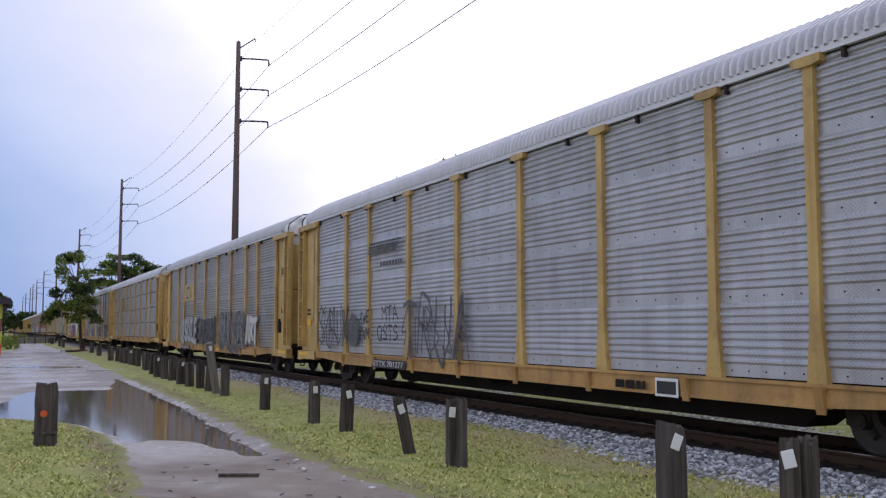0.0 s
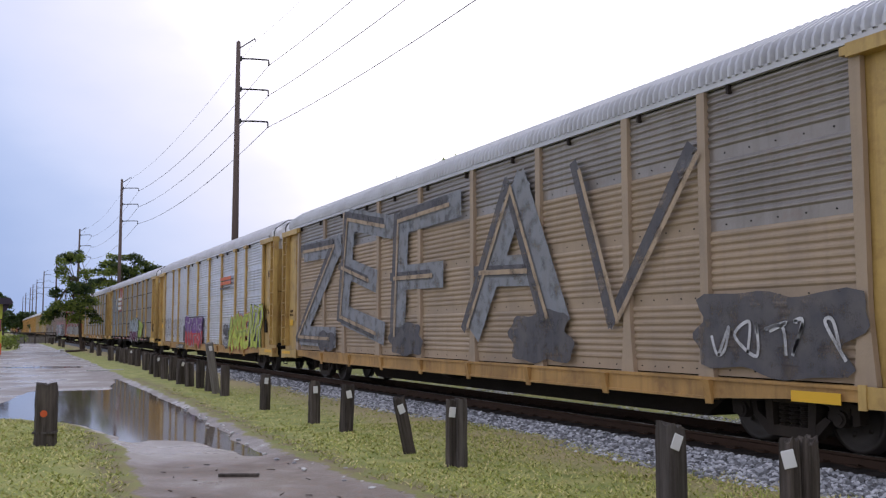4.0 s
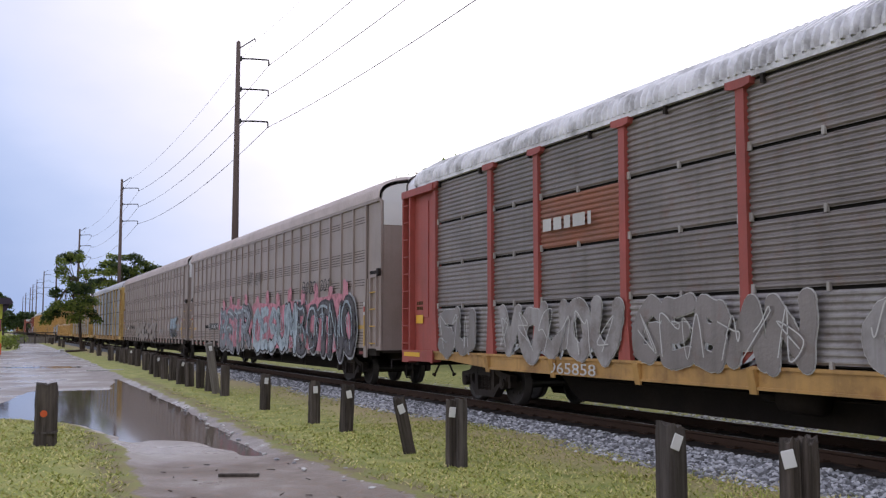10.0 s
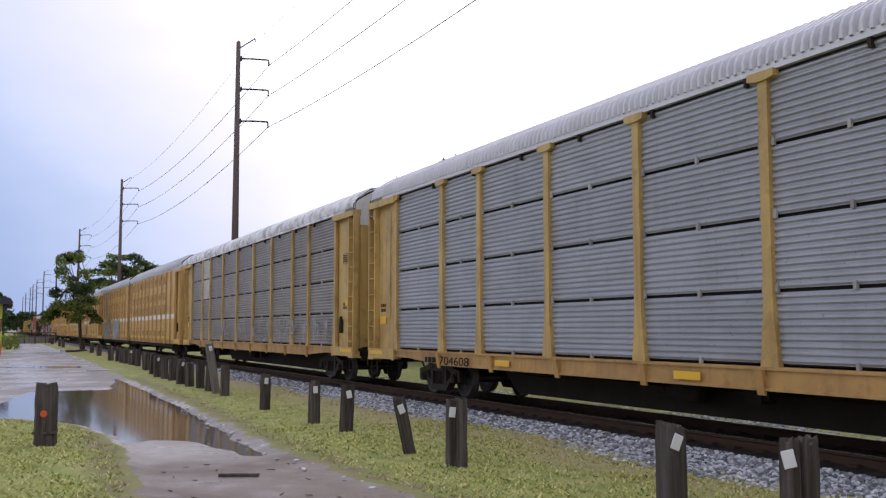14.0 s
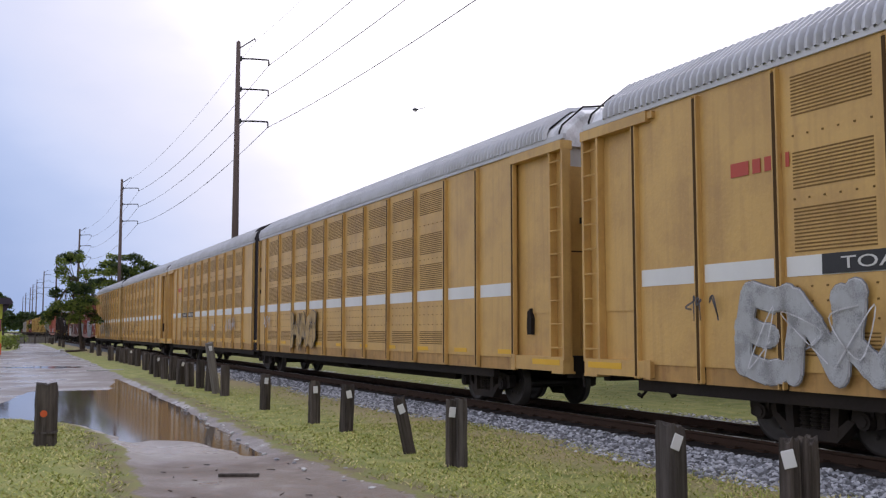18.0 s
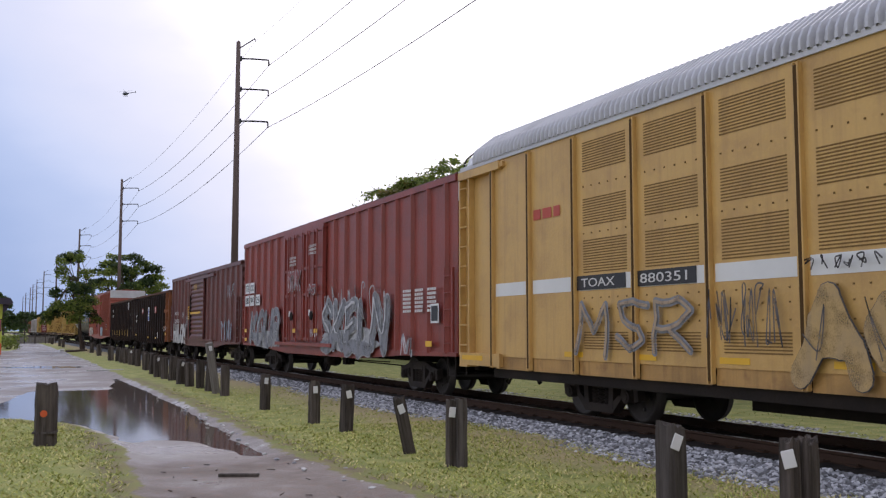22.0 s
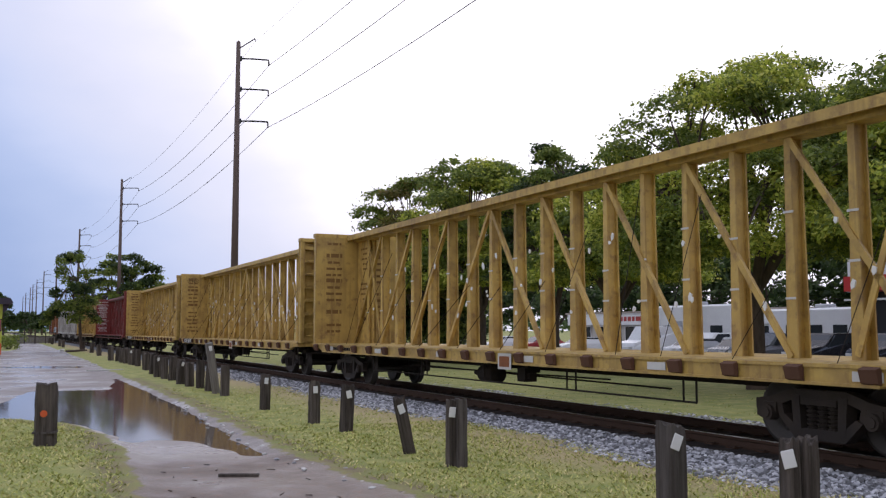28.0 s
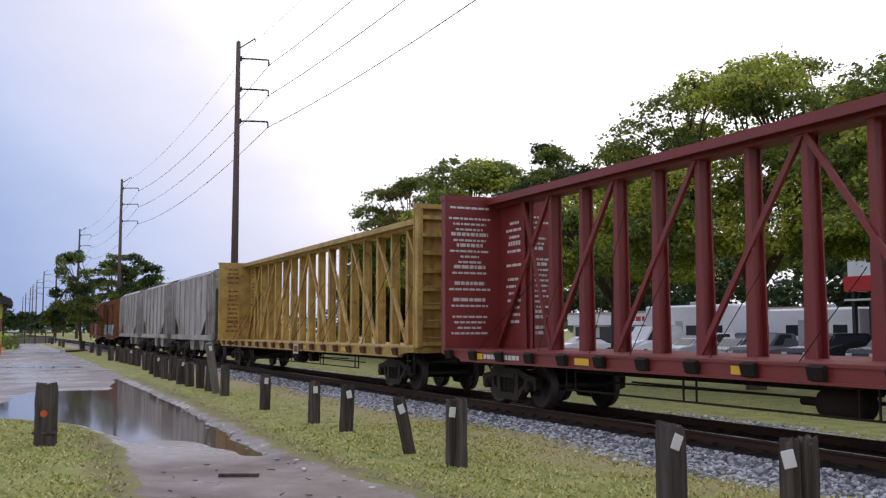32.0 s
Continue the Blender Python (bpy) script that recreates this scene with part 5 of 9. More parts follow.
        link("grab_irons", cached("grab_irons", MUSTARD, lambda: tubes(*[((0.25, -0.07, 1.4 + 0.42 * i), (0.75, -0.07, 1.4 + 0.42 * i), 0.024) for i in range(8)], n=5)), car, "", m)
        link("roof_end", cached("taupe_roof_end", WHITE_PAINT, lambda: prism(arch(1.48, 5.06, 0.58), -0.05, 0.05, "y")), car, "white roof end sheet", at(0, s * (body / 2 - 0.1)))
        both("warning_strip", cached("warning_strip", MUSTARD, lambda: boxes((-1.627, -0.045, 1.15, -1.62, 0.045, 2.0))), car, at(0, s * 12.72))
        both("reflector", cached("strip_red", ORANGE_RED, lambda: boxes((-1.628, -0.045, 2.09, -1.62, 0.045, 2.24))), car, at(0, s * 12.72))
        both("reflector", cached("strip_white", STENCIL, lambda: boxes((-1.627, -0.045, 2.0, -1.62, 0.045, 2.09), (-1.627, -0.045, 2.24, -1.62, 0.045, 2.36))), car, at(0, s * 12.72))
        both("notice", cached("mustard_notice", MUSTARD, lambda: boxes((-1.562, -0.34, 1.62, -1.55, 0.34, 1.72))), car, at(0, s * 12.19))
        link("door_cap", cached("taupe_cap", WHITE_PAINT, lambda: boxes((-1.45, -0.045, 4.42, 1.45, -0.032, 5.08))), car, "white top band of the end doors", m)
    link("roof", cached(("roof", "taupe"), ROOF_TAUPE, lambda: ribbed_roof(body - 0.1, 1.56, 5.10, 0.64, 0.15, 0.07)), car, "ribbed taupe metal roof")
    both("roof_rail", cached("taupe_rail", TAUPE, lambda: boxes((-1.60, -body / 2 + 0.05, 5.06, -1.5, body / 2 - 0.05, 5.16))), car, at())
    rail = [((-1.2, -6, 0.45), (-1.2, 6, 0.45), 0.02)]
    for k in range(5):
        yy = -6 + 3 * k
        rail += [((-1.2, yy, 0.98), (-1.2, yy, 0.45), 0.02), ((-1.2, yy + 0.35, 0.98), (-1.2, yy + 0.35, 0.45), 0.02)]
    part("crossover_rail", tubes(*rail, n=5), UNDER, car)
    return car


def articulated(label):
    """Two enclosed yellow rack units joined over a shared truck by a dark bellows."""
    car = thing("articulated_rack_car", label, "railcar", "articulated yellow rack cars")
    half = 22.1
    part("centre_sill", boxes((-0.32, -half + 0.75, 0.74, 0.32, half - 0.75, 0.98), (-0.32, -14.5, 0.36, 0.32, -1.5, 0.745), (-0.32, 4.5, 0.36, 0.32, 14.5, 0.745)), UNDER, car)
    for y in (-half + 4.6, 1.05, half - 4.6):
        truck(car, y)
    for s in (-1, 1):
        coupler(car, s * (half - 0.28), s)
    brake_gear(car, -8.0), brake_gear(car, 9.5)
    z0, z1, xs = 1.05, 5.10, -1.53
    J = 1.05  # the joint sits behind the middle: nine bays ahead of it, eight behind

    def sheet(w):
        return boxes((xs, -w / 2, z0, xs + 0.05, w / 2, z1))

    # flat brown bars paint the shadow lines of the louvres
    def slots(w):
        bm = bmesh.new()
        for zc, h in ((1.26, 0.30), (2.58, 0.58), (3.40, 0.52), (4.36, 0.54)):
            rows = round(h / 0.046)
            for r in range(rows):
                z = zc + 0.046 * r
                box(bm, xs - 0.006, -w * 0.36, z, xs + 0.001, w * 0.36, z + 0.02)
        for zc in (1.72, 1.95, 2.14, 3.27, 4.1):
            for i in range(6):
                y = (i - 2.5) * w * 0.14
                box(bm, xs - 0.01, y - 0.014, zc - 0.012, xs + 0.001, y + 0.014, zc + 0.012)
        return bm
    for unit, bays in ((-1, 9), (1, 8)):
        first = 1.60 if unit < 0 else 2.25
        edges = [0.45, first] + [first + 1.775 * i for i in range(1, bays + 1)]
        edges += [edges[-1] + 1.6, edges[-1] + (3.2 if unit < 0 else 3.1)]
        for i in range(len(edges) - 1):
            a, b = edges[i], edges[i + 1]
            w = b - a
            kind = "vent" if 0 < i <= bays else "plain"
            yc = unit * (a + b) / 2 + J
            both("panel", cached(("vent_panel", kind, round(w, 2)), YELLOW_NEW, lambda: sheet(w)), car, at(0, yc))
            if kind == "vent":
                for ob in both("vent_grille", cached(("vent_slots", round(w, 2)), LOUVRE_SHADE, lambda: slots(w)), car, at(0, yc)):
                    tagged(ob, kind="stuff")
            both("stripe", cached(("stripe", round(w, 2)), WHITE_PAINT, lambda: boxes((xs - 0.007, -w / 2 + 0.1, 2.27, xs + 0.001, w / 2 - 0.1, 2.53))), car, at(0, yc))
            both("sill_recess", cached(("sill_recess", round(w, 2)), YELLOW_GRIMY, lambda: boxes((xs + 0.02, -w / 2 + 0.05, 0.80, xs + 0.08, w / 2 - 0.05, 1.06))), car, at(0, yc))
        for e in edges:
            both("post", cached("rib_post", YELLOW_NEW, lambda: prism([(xs, -0.055), (xs - 0.075, -0.055), (xs - 0.075, -0.03), (xs - 0.03, -0.03), (xs - 0.03, 0.03), (xs - 0.075, 0.03), (xs - 0.075, 0.055), (xs, 0.055)], 0.82, z1 - 0.06, "z")), car, at(0, unit * e + J))
            # dark bar fills the post channel, its shade given as colour
            both("post_groove", cached("post_groove", GROOVE_SHADE_INK, lambda: boxes((xs - 0.079, -0.029, 0.86, xs - 0.03, 0.029, z1 - 0.10))), car, at(0, unit * e + J))
        y_end = unit * (21.60 if unit < 0 else 22.10)
        inner = J + unit * 0.45
        span, mid = abs(y_end - inner), (y_end + inner) / 2
        link("roof", cached(("roof", "art", unit), ROOF_GREY, lambda: ribbed_roof(span - 0.6, 1.54, 5.12, 0.70, 0.15, 0.085, hipped)), car, "ribbed grey metal roof", at(0, mid - unit * 0.3))
        both("roof_rail", cached(("art_rail", unit), ROOF_GREY, lambda: boxes((-1.57, -span / 2, 5.08, -1.5, span / 2, 5.17))), car, at(0, mid))
        both("side_sill", cached("art_sill", UNDER, lambda: boxes((-1.45, -9.5, 0.62, -1.33, 9.5, 0.84))), car, at(0, unit * 10.2 + J))
        part("deck", boxes((-1.43, -10.2, 0.9, 1.43, 10.2, 1.02)), UNDER, car, "", at(0, mid))
        for z in (3.0, 3.85):
            both("hinge", cached(("art_hinge", z), SLIT_DARK, lambda: boxes((xs - 0.02, -0.05, z, xs, 0.05, z + 0.15))), car, at(0, unit * 0.62 + J))
    rack_ends(car, YELLOW_NEW, {-1: 21.60, 1: 22.10}, 0.68, 0.0, True, "EXCESS HEIGHT")

    def folds():
        bm = bmesh.new()
        prof = arch(1.50, 5.12, 0.74)
        low = [(-1.50, 0.72)] + prof + [(1.50, 0.72)]
        for i in range(6):
            y = -0.5 + i * 0.2
            k = 0.0 if i % 2 else 0.05
            k2 = 0.05 if i % 2 else 0.0
            a = [bm.verts.new((x * (1 + k / 1.5), y - 0.1, z + k)) for x, z in low]
            b = [bm.verts.new((x * (1 + k2 / 1.5), y + 0.1, z + k2)) for x, z in low]
            for j in range(len(low) - 1):
                bm.faces.new((a[j], b[j], b[j + 1], a[j + 1]))
        bmesh.ops.remove_doubles(bm, verts=bm.verts[:], dist=0.002)
        bmesh.ops.recalc_face_normals(bm, faces=bm.faces[:])
        return bm
    link("bellows", cached("bellows", BELLOWS, folds), car, "dark pleated rubber bellows", at(0, J))
    for k in range(19):
        plate("reflector", car, -19 + 2.05 * k, -19.6 + 2.05 * k, 1.11, 1.2, SAFETY_YELLOW, xs - 0.004)
    return car


def build_articulated():
    L = 44.25
    X = -1.61
    car = articulated("yellow articulated rack railcar with silver graffiti lettering")
    plate("number_board", car, 16.8, 15.1, 2.28, 2.53, BLACK_PAINT, -1.545)
    fit_letters("number", "TOAX", car, 16.5, 15.4, 2.33, 2.48, STENCIL, -1.553)
    plate("number_board", car, 14.8, 13.3, 2.28, 2.53, BLACK_PAINT, -1.545)
    fit_letters("number", "880317", car, 14.6, 13.5, 2.33, 2.48, STENCIL, -1.553)
    bars("stencil", car, 18.4, 17.3, 3.65, 3.95, ORANGE_RED, -1.54, 1, 15)
    piece(car, "ENUGE", 18.2, 13.7, 0.95, 2.08, SPRAY["silver"], SPRAY["white"], X, 0.1, 0.02, glow=SPRAY["grey"], label="silver bubble lettering")
    piece(car, "WGAN", 11.2, 7.0, 1.0, 2.3, SPRAY["silver"], SPRAY["grey"], X, 0.1, 0.06, shine=SPRAY["ice"], cut=True, slim=1.2)
    tag(car, 6.8, 5.9, 1.65, 1.95, SPRAY["black"], X, 130, 5, 0.035)
    tag(car, 13.5, 12.0, 1.7, 2.2, SPRAY["black"], X, 131, 5, 0.03)
    tag(car, 19.4, 18.6, 1.7, 2.1, SPRAY["dark"], X, 132, 3, 0.03)
    place(car, L, 0.05)
    car = articulated("yellow articulated rack railcar with grey bubble graffiti")
    plate("number_board", car, 17.6, 16.0, 2.28, 2.53, BLACK_PAINT, -1.545)
    fit_letters("number", "TOAX", car, 17.3, 16.3, 2.33, 2.48, STENCIL, -1.553)
    plate("number_board", car, 15.75, 14.2, 2.28, 2.53, BLACK_PAINT, -1.545)
    fit_letters("number", "880414", car, 15.55, 14.4, 2.33, 2.48, STENCIL, -1.553)
    bars("stencil", car, 18.9, 17.9, 3.65, 3.95, ORANGE_RED, -1.54, 1, 16)
    piece(car, "HAG", -4.2, -6.9, 1.10, 2.15, SPRAY["ochre"], SPRAY["dark"], X, 0.0, 0.025, slim=1.2)
    tag(car, -0.4, -1.3, 1.65, 2.1, SPRAY["white"], X, 140, 3, 0.05)
    tag(car, 6.2, 4.5, 1.55, 2.15, SPRAY["white"], X, 141, 5, 0.06)
    tag(car, 9.3, 8.4, 1.6, 1.9, SPRAY["white"], X, 142, 4, 0.05)
    place(car, L, 0.15)
    car = articulated("yellow articulated rack railcar with thin black scrawls")
    plate("number_board", car, 17.6, 16.0, 2.28, 2.53, BLACK_PAINT, -1.545)
    fit_letters("number", "TOAX", car, 17.3, 16.3, 2.33, 2.48, STENCIL, -1.553)
    plate("number_board", car, 15.8, 14.25, 2.28, 2.53, BLACK_PAINT, -1.545)
    fit_letters("number", "880351", car, 15.6, 14.45, 2.33, 2.48, STENCIL, -1.553)
    tag(car, -2.2, -5.2, 1.4, 2.3, SPRAY["dark"], X, 150, 7, 0.03)
    tag(car, -6.0, -7.5, 1.4, 1.95, SPRAY["dark"], X, 151, 7, 0.03)
    tag(car, -7.7, -9.4, 1.7, 2.4, SPRAY["dark"], X, 152, 4, 0.03)
    tag(car, 9.2, 6.8, 1.4, 2.0, SPRAY["dark"], X, 153, 8, 0.035)
    spray_word("graffiti_outline", "MSR", car, 17.4, 14.2, 1.15, 2.15, SPRAY["grey"], X, 0.13, 8, 0.1)
    spray_word("graffiti_line", "MSR", car, 17.4, 14.2, 1.15, 2.15, SPRAY["tan"], X - 0.02, 0.05, 8, 0.1)
    tag(car, 14.0, 12.5, 1.35, 2.2, SPRAY["dark"], X, 154, 9, 0.025)
    piece(car, "ACO", 12.3, 8.8, 1.0, 2.1, SPRAY["ochre"], SPRAY["dark"], X, 0.0, 0.012, slim=1.15)
    tag(car, 12.1, 10.9, 2.32, 2.5, SPRAY["black"], X, 155, 6, 0.022)
    tag(car, 6.5, 2.4, 1.3, 2.1, SPRAY["dark"], X, 156, 14, 0.028)
    tag(car, -0.5, -1.6, 1.3, 1.9, SPRAY["white"], X, 157, 5, 0.03)
    bars("stencil", car, 18.95, 18.0, 3.62, 3.92, ORANGE_RED, -1.54, 1, 17)
    place(car, 44.1, 0.35)


# ---- mixed freight at the rear of the train ----
def ribbed_end(w, z0, z1, ribs, depth=0.09):
    """A car end with deep horizontal ribs, facing -y at y = 0."""
    prof = [(0.0, z0)]
    step = (z1 - z0) / ribs
    for i in range(ribs):
        b = z0 + i * step
        prof += [(0.0, b + 0.1 * step), (-depth, b + 0.3 * step), (-depth, b + 0.42 * step), (0.0, b + 0.8 * step)]
    prof.append((0.0, z1))
    bm = bmesh.new()
    rows = [[bm.verts.new((x, y, z)) for x in (-w, w)] for y, z in prof]
    for a, b in zip(rows, rows[1:]):
        bm.faces.new((a[0], a[1], b[1], b[0]))
    bk = [[bm.verts.new((x, 0.06, z)) for x in (-w, w)] for z in (z0, z1)]
    bm.faces.new((bk[0][0], bk[1][0], bk[1][1], bk[0][1]))
    bmesh.ops.recalc_face_normals(bm, faces=bm.faces[:])
    return bm


def boxcar(label, length, z1, mat, door, doors, ribs_at, centre, roof_mat, door_ribs=False, low=0.95, white_top=False):
    """A boxcar: side sheets and posts, plug or sliding doors, ribbed ends, seamed roof, ladders."""
    car = thing("boxcar", label, "railcar", "boxcars of the train")
    half = length / 2
    b = half - 0.38
    running_gear(car, half, centre)
    brake_gear(car, 0.8)
    z0, xs = 1.05, -1.48
    key = (mat.name, round(length, 2))
    both("side_sheet", cached(("side_sheet", key), mat, lambda: boxes((xs, -b, z0, xs + 0.05, b, z1))), car, at())
    both("side_sill", cached(("box_sill", key), mat, lambda: prism([(-b, 1.08), (-b, low + 0.05), (-b + 3.2, low), (-3.6, low - 0.16), (3.6, low - 0.16), (b - 3.2, low), (b, low + 0.05), (b, 1.08)], xs - 0.05, xs + 0.05, "x")), car, at())
    both("top_chord", cached(("top_chord", key), mat, lambda: boxes((xs - 0.07, -b, z1 - 0.14, xs + 0.08, b, z1))), car, at())
    part("floor", boxes((-1.42, -b, 0.98, 1.42, b, 1.1)), UNDER, car)
    for y in ribs_at:
        both("post", cached(("box_post", key), mat, lambda: prism([(xs - 0.09, -0.035), (xs - 0.09, 0.035), (xs, 0.085), (xs, -0.085)], 1.06, z1 - 0.14, "z")), car, at(0, y))
    for d0, d1 in doors:
        w = d0 - d1
        if door_ribs:
            def slide():
                bm = corrugated(w - 0.1, (z1 - 0.4 - 1.15) / 1, 13, 0.05)
                box(bm, -0.07, -w / 2, 0, 0.0, -w / 2 + 0.12, z1 - 1.55), box(bm, -0.07, w / 2 - 0.12, 0, 0.0, w / 2, z1 - 1.55)
                box(bm, -0.08, -w / 2, 0.0, 0.0, w / 2, 0.12), box(bm, -0.08, -w / 2, z1 - 1.7, 0.0, w / 2, z1 - 1.55)
                return bm
            both("door", cached(("slide_door", key), (door, door), slide), car, at(xs - 0.05, (d0 + d1) / 2, 1.17))
            both("door_track", cached(("door_track", key), mat, lambda: boxes((xs - 0.14, -w - 0.6, 1.06, xs, w * 0.9, 1.15), (xs - 0.12, -w - 0.6, z1 - 0.36, xs, w * 0.9, z1 - 0.24))), car, at(0, (d0 + d1) / 2))
            both("door_lock", cached("door_lock", UNDER, lambda: boxes((xs - 0.16, -0.06, 1.6, xs - 0.05, 0.06, 1.8), (xs - 0.15, -0.03, 1.2, xs - 0.06, 0.03, 3.4))), car, at(0, d0 - 0.1))
        else:
            h = z1 - 1.5
            panel = cached(("plug_door", key, round(w, 2)), door, lambda: boxes((-0.05, -w / 2 + 0.03, 0, 0.0, w / 2 - 0.03, h)))
            for leaf in both("door", panel, car, at(xs - 0.03, (d0 + d1) / 2, 1.25)):
                for y in (-w / 2 + 0.08, w / 2 - 0.08, -0.1, 0.55 * w / 2):
                    link("door_stile", cached(("door_stile", key), door, lambda: boxes((-0.12, -0.04, 0, -0.05, 0.04, h))), leaf, "", at(0, y))
                for z in (0.05, 0.42 * h, 0.66 * h, h - 0.06):
                    link("door_bar", cached(("door_bar", key, round(w, 2)), door, lambda: boxes((-0.10, -w / 2 + 0.04, -0.04, -0.05, w / 2 - 0.04, 0.04))), leaf, "", at(0, 0, z))
            for rod in (0.25, -0.55):
                both("lock_rod", cached(("lock_rod", key), mat, lambda: tubes(((xs - 0.17, 0, 1.2), (xs - 0.17, 0, z1 - 0.3), 0.025), n=6)), car, at(0, (d0 + d1) / 2 + rod))
            both("door_crank", cached("door_crank", UNDER, lambda: lathe([(xs - 0.24, 0.03), (xs - 0.22, 0.15), (xs - 0.19, 0.15), (xs - 0.18, 0.03)], 10)), car, at(0, (d0 + d1) / 2 - 0.1, 2.05))
            both("door_rail", cached(("plug_rail", key), mat, lambda: boxes((xs - 0.2, -w / 2 - 0.9, 1.07, xs, w / 2 + 0.9, 1.18))), car, at(0, (d0 + d1) / 2))
            both("top_rail", cached(("plug_top_rail", key), mat, lambda: boxes((xs - 0.14, -w / 2, z1 - 0.27, xs, w / 2, z1 - 0.16))), car, at(0, (d0 + d1) / 2))
    n = round((2 * b) / 1.02)
    for i in range(n):
        y = -b + (i + 0.5) * 2 * b / n
        w = 2 * b / n
        link("roof_panel", cached(("roof_panel", key), roof_mat, lambda: prism([(-1.53, z1 - 0.02), (-1.53, z1 + 0.03), (0, z1 + 0.13), (1.53, z1 + 0.03), (1.53, z1 - 0.02)], -w / 2 + 0.012, w / 2 - 0.012, "y")), car, "", at(0, y))
        link("roof_seam", cached(("roof_seam", key), roof_mat, lambda: prism([(-1.53, z1 + 0.01), (-1.53, z1 + 0.04), (0, z1 + 0.15), (1.53, z1 + 0.04), (1.53, z1 + 0.01)], -0.03, 0.03, "y")), car, "", at(0, y - w / 2))
    for s in (-1, 1):
        m = at(0, -b) if s < 0 else at(0, b) @ TURN
        link("end", cached(("box_end", key), mat, lambda: ribbed_end(1.46, 1.05, z1 - 0.02, 9)), car, "", m)
        if white_top:
            link("end_top", cached(("end_top", key), OFF_WHITE, lambda: boxes((-1.5, -0.11, z1 - 0.62, 1.5, -0.06, z1 + 0.05))), car, "white band across the end", m)
        for side in (-1, 1):
            yy = s * (b - 0.32)
            link("ladder", cached(("ladder", "box"), mat, lambda: ladder_mesh(1.9, 0.42, 5)), car, "", at(xs - 0.07, yy, 1.1) if side < 0 else TURN @ at(xs - 0.07, -yy, 1.1))
            link("step", cached("box_step", UNDER, lambda: tubes(((xs, -0.2, 1.0), (xs, -0.2, 0.55), 0.018), ((xs, 0.2, 1.0), (xs, 0.2, 0.55), 0.018), ((xs, -0.2, 0.55), (xs, 0.2, 0.55), 0.02), n=5)), car, "", at(0, yy) if side < 0 else TURN @ at(0, -yy))
        link("end_ladder", cached(("end_ladder", key), mat, lambda: tubes(*[((-1.3, -0.14, 1.3 + 0.42 * i), (-0.85, -0.14, 1.3 + 0.42 * i), 0.014) for i in range(5)], n=5)), car, "", m)
        link("end_platform", cached("end_platform", UNDER, lambda: boxes((-1.2, -0.3, 1.0, 1.2, -0.08, 1.06), (-0.5, -0.16, 1.6, -0.2, -0.08, 1.9))), car, "", m)
    return car


def gondola(label, length, body_mat, end_mat):
    """A high-sided ribbed gondola with open top and stepped bottom edge."""
    car = thing("gondola", label, "railcar", "gondolas of the train")
    half = length / 2
    b = half - 0.5
    running_gear(car, half, half - 2.75)
    brake_gear(car, 0.5)
    xs, z0, z1 = -1.44, 1.0, 3.87
    key = (body_mat.name, length)
    inner = b - 2.0
    both("side_sheet", cached(("gon_side", key), body_mat, lambda: prism([(-inner, 0.78), (inner, 0.78), (inner, z1), (-inner, z1)], xs, xs + 0.05, "x")), car, at())
    part("floor", boxes((-1.4, -b, 0.95, 1.4, b, 1.05)), UNDER, car)
    n = 12
    for i in range(n + 1):
        y = -inner + i * 2 * inner / n
        both("rib", cached(("gon_rib", key), body_mat, lambda: prism([(xs, 0.70), (xs - 0.03, 0.70), (xs - 0.17, 0.98), (xs - 0.14, z1 - 0.2), (xs - 0.05, z1 - 0.06), (xs, z1 - 0.06)], -0.06, 0.06, "y")), car, at(0, y))
    both("top_rail", cached(("gon_rail", key), WINCH_RUST, lambda: boxes((xs - 0.10, -b, z1 - 0.02, xs + 0.1, b, z1 + 0.10))), car, at())
    for s in (-1, 1):
        m = at(0, -b) if s < 0 else at(0, b) @ TURN
        mat_e = end_mat if s < 0 else body_mat
        both_m = at(0, s * (b - 1.0))
        both("end_sheet", cached(("gon_end_side", key, mat_e.name), mat_e, lambda: boxes((xs + 0.01, -1.0, 0.9, xs + 0.06, 1.0, z1))), car, both_m)
        for z in (1.75, 2.75):
            both("strap", cached(("gon_strap", mat_e.name), mat_e, lambda: boxes((xs - 0.08, -0.98, -0.09, xs + 0.01, 0.98, 0.09))), car, at(0, s * (b - 1.0), z))
        for y in (b - 0.08, b - 1.15):
            both("corner_post", cached(("gon_corner", mat_e.name), mat_e, lambda: boxes((xs - 0.11, -0.08, 0.9, xs + 0.01, 0.08, z1))), car, at(0, s * y))
        link("end", cached(("gon_end", key, mat_e.name), mat_e, lambda: ribbed_end(1.42, 0.95, z1, 4, 0.12)), car, "", m)
        link("end_ladder", cached(("gon_ladder", mat_e.name), mat_e, lambda: ladder_mesh(2.7, 0.42, 7)), car, "", at(xs - 0.08, s * (b - 0.45), 1.0))
        link("end_rungs", cached("gon_rungs", UNDER, lambda: tubes(*[((-1.3, -0.18, 1.2 + 0.4 * i), (-0.8, -0.18, 1.2 + 0.4 * i), 0.016) for i in range(7)], n=5)), car, "", m)
        link("end_platform", cached("gon_platform", UNDER, lambda: boxes((-1.3, -0.45, 1.0, 1.3, -0.05, 1.06), (-1.35, -0.45, 1.06, -1.31, -0.40, 2.0))), car, "", m)
        link("brake_wheel", cached("brake_wheel", UNDER, lambda: lathe([(-0.22, 0.02), (-0.22, 0.22), (-0.19, 0.24), (-0.16, 0.22), (-0.16, 0.03)], 14, "y")), car, "", at(0.5, -b, 2.9)) if s < 0 else None
    return car


